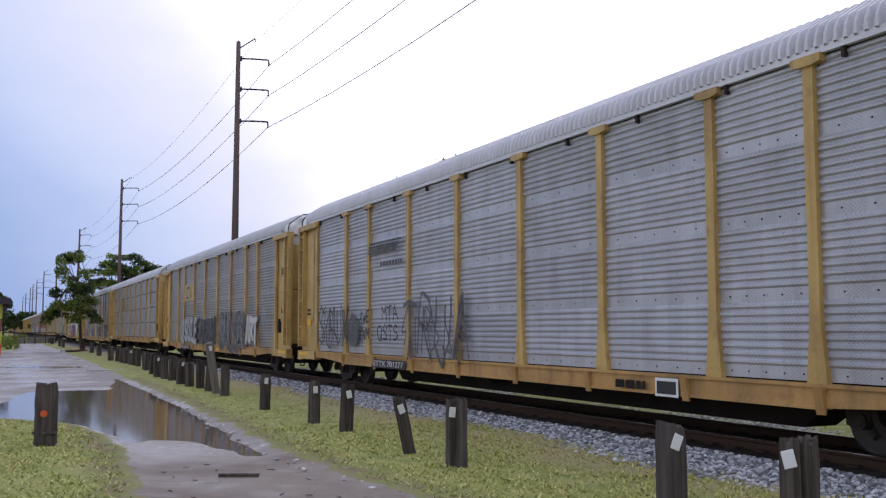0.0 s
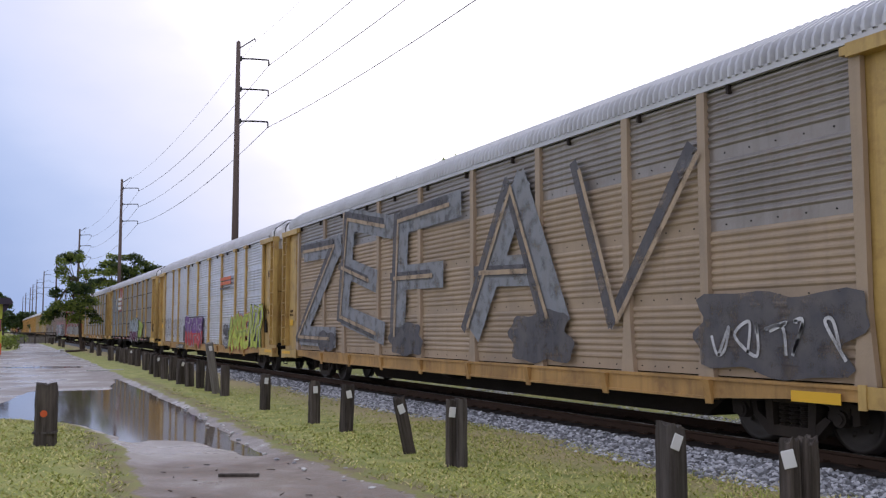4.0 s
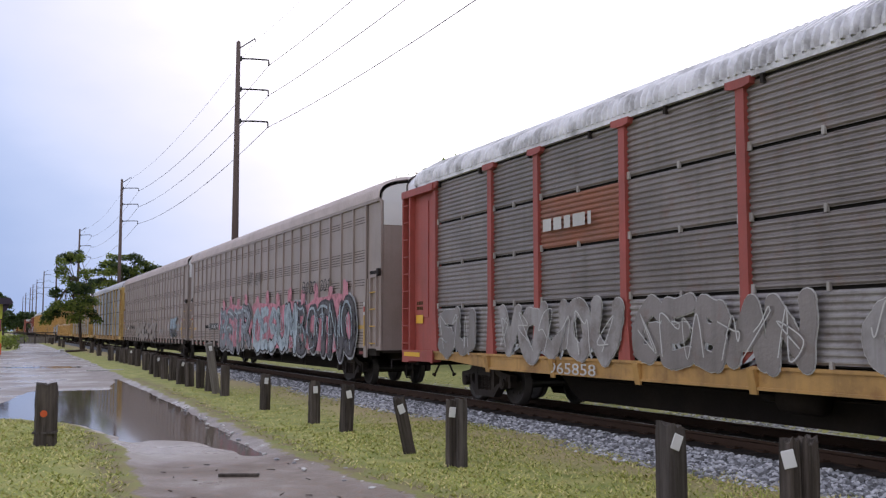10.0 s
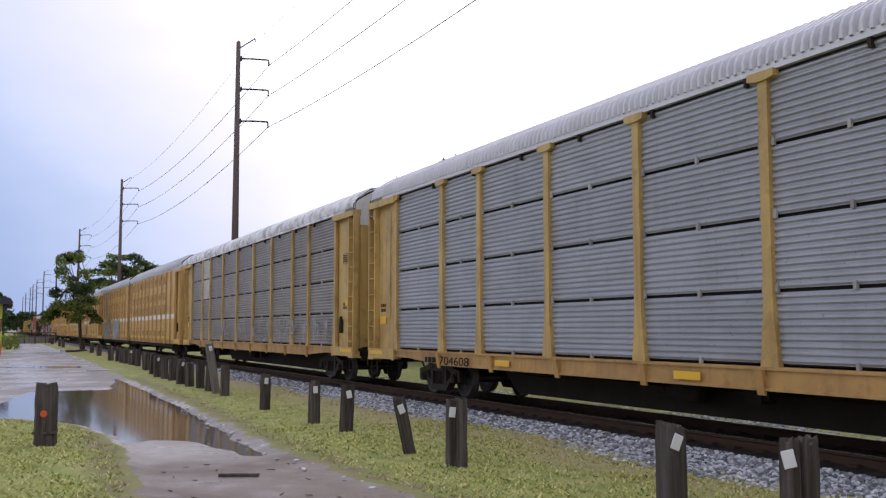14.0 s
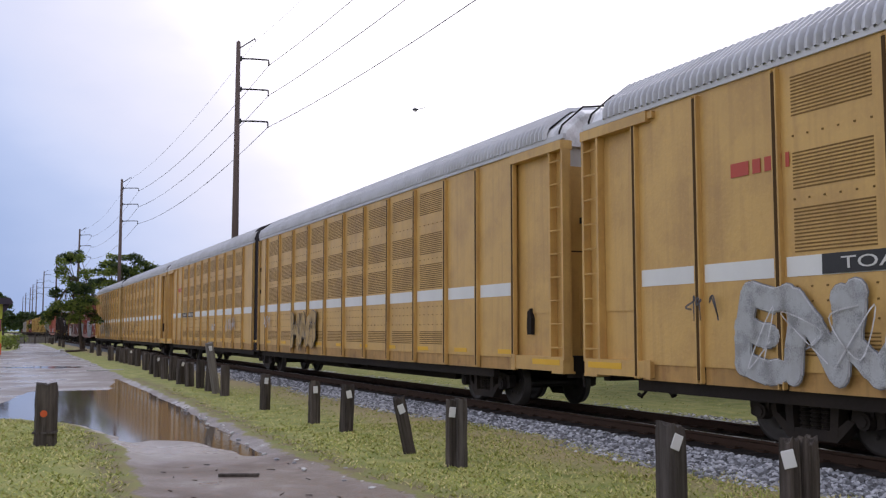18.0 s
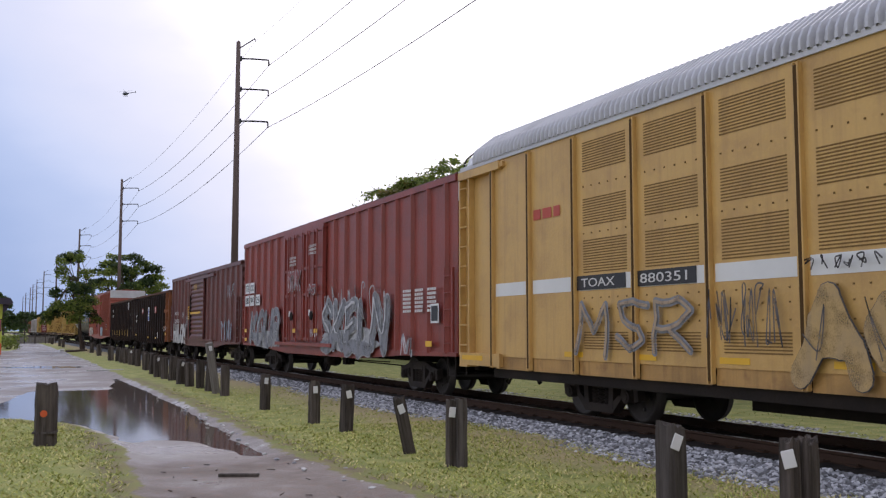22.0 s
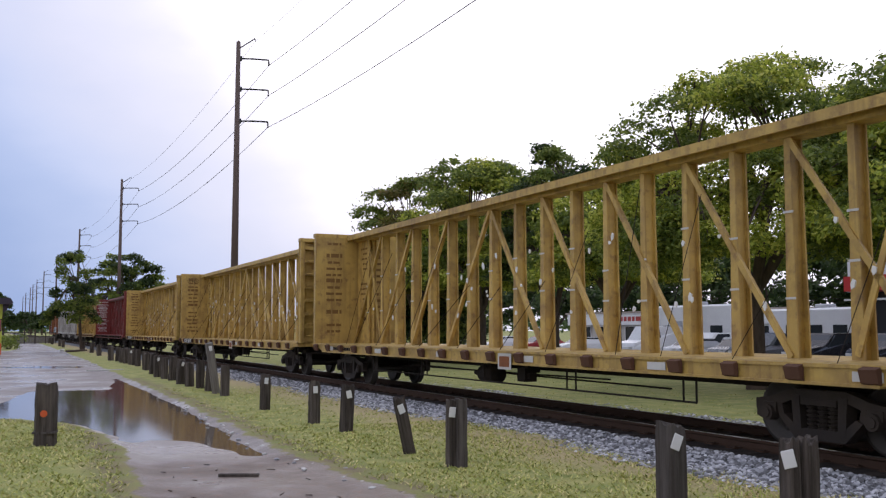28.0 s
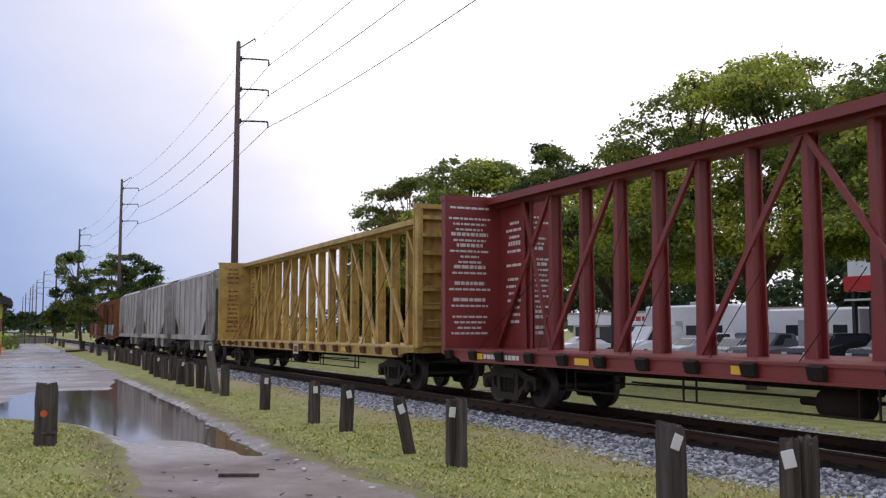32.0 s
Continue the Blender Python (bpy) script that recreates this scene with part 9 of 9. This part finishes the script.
def build_shed():
    s = thing("roadside_shed", "lime-yellow roadside shed with a dark overhanging roof", "shed", m=pose(0.55, 84.0, 0))
    part("wall", boxes((-8.0, 0, 0.85, 0.0, 5.0, 4.0)), LIME, s)
    part("wall_foot", boxes((-8.01, -0.02, -0.1, 0.01, 5.01, 0.85)), ORANGE_WALL, s, "orange-painted wall foot")
    part("roof", prism([(-8.4, 3.95), (-8.4, 4.35), (0.55, 4.45), (0.75, 4.05), (0.3, 3.95)], -0.6, 5.6, "y"), DARK_ROOF, s, "dark roof with overhang")
    part("roof_bracket", prism([(0.0, 3.95), (0.45, 3.95), (0.35, 3.55), (0.18, 3.35), (0.0, 3.3)], -0.1, 0.12, "y"), DARK_ROOF, s)
    part("window", boxes((-0.55, -0.04, 1.9, -0.1, -0.005, 2.7)), FADED_RED, s, "dark red window panel")
    part("window_frame", boxes((-0.62, -0.05, 1.82, -0.55, -0.003, 2.78), (-0.1, -0.05, 1.82, -0.03, -0.003, 2.78), (-0.62, -0.05, 2.7, -0.03, -0.003, 2.78), (-0.62, -0.05, 1.82, -0.03, -0.003, 1.9)), DARK_ROOF, s)
    part("door", boxes((-3.2, -0.05, 0.0, -2.2, -0.004, 2.1)), DARK_ROOF, s)


build_shed()


def build_barrier():
    b = thing("crossing_barrier", "weathered grey barrier rail across the far road", "barrier", m=pose(0, 150, 0))
    part("rail", boxes((-3.0, -0.06, 1.45, 8.2, 0.06, 1.6)), POST_GREY, b)
    part("lower_rail", boxes((-3.0, -0.05, 0.9, 8.2, 0.05, 1.04)), POST_GREY, b)
    for k in range(9):
        part("post", boxes((-3.0 + 1.38 * k, -0.08, -0.2, -2.84 + 1.38 * k, 0.08, 1.5)), POST_WOOD, b)
    f = thing("board_fence", "low grey weathered board fence behind the barrier", "fence", m=pose(0, 152, 0))
    for k in range(20):
        part("board", boxes((1.5 + 0.33 * k, -0.03, -0.1, 1.81 + 0.33 * k, 0.03, 1.0 + 0.05 * (k % 3))), POST_PALE, f)


build_barrier()


def build_litter():
    p = thing("white_rag", "crumpled white litter lying in the grass", "litter", m=pose(5.6, 93.5, 0.06))
    bm = bmesh.new()
    bmesh.ops.create_icosphere(bm, subdivisions=2, radius=0.28)
    rnd = random.Random(2)
    for v in bm.verts:
        v.co *= rnd.uniform(0.7, 1.2)
        v.co.z *= 0.5
    part("cloth", bm, WHITE_PAINT, p)
    lg = thing("log", "fallen grey branch lying beside the tree", "log", m=pose(6.4, 88, 0.1))
    part("branch", tubes(((-0.8, -0.4, 0), (0.9, 0.6, 0.08), 0.12, 0.07), n=7), BARK, lg)
    st = thing("plank", "pale broken plank lying at the road edge", "plank", m=pose(4.75, 47.5, 0.03, 0, 0, 25))
    part("board", boxes((-0.9, -0.1, -0.02, 0.9, 0.1, 0.03)), OFF_WHITE, st)
    dr = thing("plank", "dark wet plank lying on the muddy road", "plank", m=pose(2.98, 12.75, -0.02, 0, 0, -24))
    part("board", boxes((-0.26, -0.05, -0.02, 0.26, 0.05, 0.025)), POST_WOOD, dr)
    rs = random.Random(6)
    for k in range(16):
        x, y = rs.uniform(1.9, 4.4), rs.uniform(10.6, 14.2)
        st = thing("twig", "small brown twig lying on wet mud", "twig", "twigs on the road", m=pose(x, y, -0.02, 0, 0, rs.uniform(0, 180)))
        w = rs.uniform(0.02, 0.055)
        part("stick", tubes(((-w, 0, 0), (w, 0.02, 0.006), 0.008, 0.005), n=5), BARK if k % 3 else POST_GREY, st)
    for k in range(60):
        t = k / 60
        y = 11 + t * 14
        x = np.interp(y, [p[0] for p in ROAD_RIGHT], [p[1] for p in ROAD_RIGHT]) + rs.uniform(-0.35, 0.25)
        bm = bmesh.new()
        bmesh.ops.create_icosphere(bm, subdivisions=1, radius=rs.uniform(0.02, 0.055))
        for v in bm.verts:
            v.co *= rs.uniform(0.75, 1.2)
            v.co.z *= 0.6
        tagged(part("stone", bm, EDGE_STONE if k % 2 else OFF_WHITE, None, "", pose(float(x), y, -0.01)), "pale stone at the edge of the wet road", "stone", "stones along the road edge")


build_litter()

# ---- parking lot beyond the track ----
GLASS = plain("dark_car_glass", (0.03, 0.035, 0.04), 0.08)
TYRE = plain("tyre_rubber", (0.02, 0.02, 0.02), 0.85)
HUB = plain("wheel_hub", (0.4, 0.4, 0.42), 0.35, 0.8)
LAMP_RED = plain("tail_lamp", (0.35, 0.02, 0.02), 0.3)
LAMP_CLEAR = plain("head_lamp", (0.6, 0.6, 0.62), 0.15)
CAR_PAINT = {k: material("car_" + k, c, 0.25, 0.0, amount=0.1, bump=0.0) for k, c in {"white": (0.75, 0.75, 0.76), "silver": (0.40, 0.41, 0.43), "black": (0.02, 0.02, 0.024), "grey": (0.12, 0.125, 0.135), "blue": (0.03, 0.06, 0.16), "red": (0.30, 0.03, 0.03)}.items()}
SHAPES = {
    "sedan": (4.6, 1.78, [(-2.3, 0.35), (-2.3, 0.75), (-2.1, 0.92), (-1.35, 0.98), (-0.65, 1.40), (0.55, 1.42), (1.25, 0.98), (2.05, 0.85), (2.3, 0.62), (2.3, 0.35)], (-1.2, 1.15, 0.97, 1.37)),
    "suv": (4.7, 1.88, [(-2.35, 0.40), (-2.35, 0.95), (-2.2, 1.62), (-1.9, 1.74), (0.4, 1.74), (1.1, 1.12), (2.15, 1.0), (2.35, 0.75), (2.35, 0.40)], (-2.0, 0.95, 1.1, 1.64)),
    "van": (5.4, 2.0, [(-2.7, 0.40), (-2.7, 1.95), (-2.5, 2.15), (0.9, 2.15), (1.6, 1.25), (2.5, 1.05), (2.7, 0.75), (2.7, 0.40)], (0.1, 1.4, 1.25, 1.95)),
    "pickup": (5.4, 1.9, [(-2.7, 0.45), (-2.7, 1.05), (-0.75, 1.05), (-0.6, 1.72), (0.75, 1.74), (1.35, 1.12), (2.5, 1.02), (2.7, 0.8), (2.7, 0.45)], (-0.45, 1.15, 1.12, 1.66)),
}


def vehicle(kind, paint, x, y, heading, label):
    L, W, prof, (g0, g1, gz0, gz1) = SHAPES[kind]
    v = thing("parked_" + kind, label, "car" if kind != "van" else "van", "vehicles in the parking lot", m=pose(x, y, 0, 0, 0, heading))
    body = prism(prof, -W / 2, W / 2, "x")
    for q in body.verts:
        if q.co.z > 1.05:
            q.co.x *= 0.86
    bmesh.ops.bevel(body, geom=body.edges[:], offset=0.05, segments=2, affect="EDGES")
    part("body", body, CAR_PAINT[paint], v, "", None, False)
    for s in (-1, 1):
        win = prism([(g0 + 0.1, gz0), (g1, gz0), (g1 - 0.5, gz1), (g0 + 0.25, gz1)], s * (W * 0.445) - 0.02, s * (W * 0.445) + 0.02, "x")
        part("window", win, GLASS, v, "dark side glass")
        for yy in (-L * 0.31, L * 0.31):
            wh = part("wheel", lathe([(-0.1, 0.15), (-0.1, 0.32), (-0.07, 0.345), (0.07, 0.345), (0.1, 0.32), (0.1, 0.15)], 18), TYRE, v, "", at(s * (W / 2 - 0.08), yy, 0.345))
            part("hub", lathe([(-0.105, 0.05), (-0.105, 0.2), (0.105, 0.2), (0.105, 0.05)], 12), HUB, wh)
        part("headlight", boxes((s * W * 0.36 - 0.16, L / 2 - 0.12, 0.68, s * W * 0.36 + 0.16, L / 2 + 0.01, 0.82)), LAMP_CLEAR, v)
        part("tail_light", boxes((s * W * 0.40 - 0.1, -L / 2 - 0.01, 0.7, s * W * 0.40 + 0.1, -L / 2 + 0.1, 0.95)), LAMP_RED, v)
    part("windscreen", prism([(g1 - 0.02, gz0 + 0.02), (g1 + 0.12, gz0 + 0.02), (g1 - 0.42, gz1 + 0.01), (g1 - 0.5, gz1)], -W * 0.36, W * 0.36, "x"), GLASS, v, "dark windscreen")
    part("bumper", boxes((-W * 0.46, L / 2 - 0.05, 0.38, W * 0.46, L / 2 + 0.06, 0.58), (-W * 0.46, -L / 2 - 0.06, 0.38, W * 0.46, -L / 2 + 0.05, 0.58)), CAR_PAINT["grey"], v)


def camper(x, y, heading, L, H, label):
    v = thing("camper", label, "camper", "campers in the parking lot", m=pose(x, y, 0, 0, 0, heading))
    part("body", soft_box(-1.2, -L / 2, 0.55, 1.2, L / 2, H, 0.12), CAR_PAINT["white"], v)
    part("skirt", boxes((-1.18, -L / 2 + 0.1, 0.3, 1.18, L / 2 - 0.1, 0.56)), CAR_PAINT["silver"], v)
    for s in (-1, 1):
        for k in range(3):
            y0 = -L / 2 + 0.8 + k * (L - 1.6) / 3
            part("window", boxes((s * 1.2 - 0.015, y0, 1.55, s * 1.2 + 0.015, y0 + 1.1, 2.2)), GLASS, v, "dark side window")
        part("stripe", boxes((s * 1.205 - 0.01, -L / 2 + 0.2, 1.1, s * 1.205 + 0.01, L / 2 - 0.2, 1.25)), CAR_PAINT["grey"], v)
        for yy in (-L * 0.25, L * 0.34):
            part("wheel", lathe([(-0.12, 0.15), (-0.12, 0.36), (0.12, 0.36), (0.12, 0.15)], 18), TYRE, v, "", at(s * 1.05, yy, 0.36))
    part("door", boxes((-1.225, 0.3, 0.7, -1.2, 1.0, 2.5)), CAR_PAINT["silver"], v)
    part("roof_unit", soft_box(-0.4, -0.5, H, 0.4, 0.5, H + 0.25, 0.06), CAR_PAINT["silver"], v)


WALL_CREAM = material("cream_wall", (0.52, 0.49, 0.45), 0.8, amount=0.3, scale=0.8, streak=0.2)
FASCIA_TAN = material("tan_fascia", (0.38, 0.33, 0.28), 0.8, amount=0.3)
CANOPY_RED = plain("red_canopy", (0.5, 0.03, 0.03), 0.5)
CANOPY_WHITE = plain("white_canopy", (0.72, 0.73, 0.78), 0.5)
DARK_SHOP = plain("dark_shop_front", (0.03, 0.03, 0.035), 0.6)


def build_lot():
    # long low shop with a lettered fascia
    s = thing("shop_building", "long low cream shop with a lettered sign band", "shop", m=pose(50, 64, 0))
    part("wall", boxes((0, -14, 0, 9, 14, 3.2)), WALL_CREAM, s)
    part("fascia", boxes((-0.5, -14.2, 2.35, 0.0, 14.2, 3.35)), WHITE_PAINT, s, "white sign band")
    part("roof", boxes((-0.6, -14.4, 3.35, 9.3, 14.4, 3.5)), FASCIA_TAN, s)
    for k in range(7):
        w = part("window", boxes((-0.03, -13 + 4 * k, 0.6, 0.03, -10.4 + 4 * k, 2.2)), GLASS, s)
        part("window_frame", boxes((-0.06, -13.1 + 4 * k, 0.5, -0.03, -13 + 4 * k, 2.3), (-0.06, -10.4 + 4 * k, 0.5, -0.03, -10.3 + 4 * k, 2.3), (-0.06, -13.1 + 4 * k, 2.2, -0.03, -10.3 + 4 * k, 2.3)), WHITE_PAINT, w)
    bars("sign_writing", s, 6.0, -8.0, 2.55, 3.15, LAMP_RED, -0.51, 1, 70, "dark red sign lettering")
    # red and white canopy with a dark front
    c = thing("shop_building", "dark shop front under a red and white canopy", "shop", m=pose(43, 30, 0))
    part("wall", boxes((0, -14, 0, 8, 7.6, 4.2)), DARK_SHOP, c)
    part("canopy", boxes((-1.6, -14, 3.95, 0.2, 7.8, 4.75)), CANOPY_RED, c, "red canopy band")
    part("canopy_top", boxes((-1.5, -14, 4.75, 8.0, 7.6, 5.75)), CANOPY_WHITE, c, "white roof band")
    part("canopy_edge", boxes((-1.62, -14, 3.45, -1.5, 7.8, 3.55)), WHITE_PAINT, c)
    for k in range(5):
        part("column", boxes((-1.5, 7.2 - 4.8 * k, 0, -1.3, 7.4 - 4.8 * k, 3.95)), DARK_SHOP, c)
    for k in range(4):
        part("window", boxes((-0.04, 1.5 - 4.8 * k, 0.6, 0.0, 5.5 - 4.8 * k, 2.8)), GLASS, c)
    camper(43.0, 51.5, 2, 8.5, 3.55, "white motorhome with dark windows in the lot")
    camper(45.0, 42.5, -4, 7.5, 3.2, "white camper trailer parked in the lot")
    vehicle("van", "white", 40.0, 52.5, 95, "white delivery van parked in the lot")
    vehicle("sedan", "white", 38.5, 58.5, 80, "white sedan parked in the lot")
    vehicle("sedan", "white", 38.0, 69.0, 95, "white sedan parked near the shop")
    vehicle("sedan", "silver", 38.0, 45.8, 92, "silver sedan parked in the lot")
    vehicle("pickup", "white", 41.0, 47.4, 88, "white pickup parked behind a sedan")
    vehicle("suv", "blue", 42.5, 46.2, 88, "dark blue vehicle parked in the lot")
    vehicle("pickup", "grey", 38.0, 39.4, 96, "dark grey pickup parked in the lot")
    vehicle("suv", "black", 38.0, 35.8, 92, "black sport utility vehicle parked in the lot")
    vehicle("suv", "black", 38.5, 32.2, 90, "black sport utility vehicle parked in the lot")
    vehicle("sedan", "grey", 38.0, 41.9, 94, "dark grey sedan parked under the tree")
    vehicle("sedan", "red", 38.0, 63.5, 90, "dark red sedan parked near the shop")


build_lot()

# ---- helicopter ----
HELI_DARK = plain("helicopter_dark", (0.05, 0.055, 0.08), 0.4)
ROTOR_GREY = plain("rotor_grey", (0.3, 0.3, 0.33), 0.5)


def build_helicopter():
    h = thing("helicopter", "small dark helicopter flying far above the train", "helicopter")
    part("cabin", lathe([(-1.9, 0.05), (-1.7, 0.5), (-1.0, 0.9), (0, 1.0), (1.0, 0.75), (1.9, 0.3), (2.2, 0.1)], 16, "y"), HELI_DARK, h, "", None, True)
    part("tail_boom", tubes(((0, 1.5, 0.2), (0, 6.0, 0.6), 0.24, 0.1), n=8), HELI_DARK, h)
    part("tail_fin", prism([(5.6, 0.2), (6.3, 1.5), (6.6, 1.5), (6.2, 0.3)], -0.04, 0.04, "x"), HELI_DARK, h)
    part("mast", tubes(((0, 0, 0.8), (0, 0, 1.5), 0.12), n=8), HELI_DARK, h)
    for s in (-1, 1):
        part("skid", tubes(((s * 0.9, -1.6, -1.5), (s * 0.9, 1.5, -1.5), 0.06), ((s * 0.9, -0.8, -1.5), (s * 0.4, -0.8, -0.7), 0.05), ((s * 0.9, 0.8, -1.5), (s * 0.4, 0.8, -0.7), 0.05), n=6), HELI_DARK, h)
    r = part("main_rotor", boxes((-4.2, -0.12, 1.48, 4.2, 0.12, 1.53), (-0.12, -4.2, 1.48, 0.12, 4.2, 1.53)), ROTOR_GREY, h)
    t = part("tail_rotor", boxes((-0.02, -0.05, -0.8, 0.02, 0.05, 0.8)), ROTOR_GREY, h, "", at(0.15, 6.1, 0.8))
    return h, r


HELI, ROTOR = build_helicopter()


def motions():
    """The train rolls past at a steady speed; a helicopter crosses the sky."""
    for car, y0 in TRAIN:
        walk(car, [(0.0, pose(TRACK_X, y0, RAIL_Z)), (32.0, pose(TRACK_X, y0 - SPEED * 32.0, RAIL_Z))])
    centres = {car.name: y0 for car, y0 in TRAIN}
    turn = math.degrees(SPEED / 0.457 / FPS)
    for w, truck_y, axle_y in WHEELSETS:
        y0 = centres[w.parent.parent.name] + truck_y + axle_y
        first, last = (max(0, min(32 * FPS - 1, round((y0 - lim) / SPEED * FPS))) for lim in (38.0, 3.0))
        rows = [(0.0, pose(0, axle_y, 0.457))] if first > 0 else []
        rows += [(k / FPS, pose(0, axle_y, 0.457, turn * (k - first))) for k in range(first, last + 1)]
        rows.append((32.0, pose(0, axle_y, 0.457, turn * (last - first))))
        if last > first:
            walk(w, rows)
    a, b = Vector((311.2, 552.4, 145.2)), Vector((2.7, 633.0, 149.4))
    v = (b - a) / 7.0
    heading = math.degrees(math.atan2(-v.x, v.y)) + 180
    rows = [(t, pose(*(a + v * (t - 16.5)), 6, 0, heading)) for t in (0.0, 16.5, 23.5, 32.0)]
    walk(HELI, rows)
    walk(ROTOR, [(k * 0.1, pose(0, 0, 0, 0, 0, 47.0 * k)) for k in range(321)])


motions()
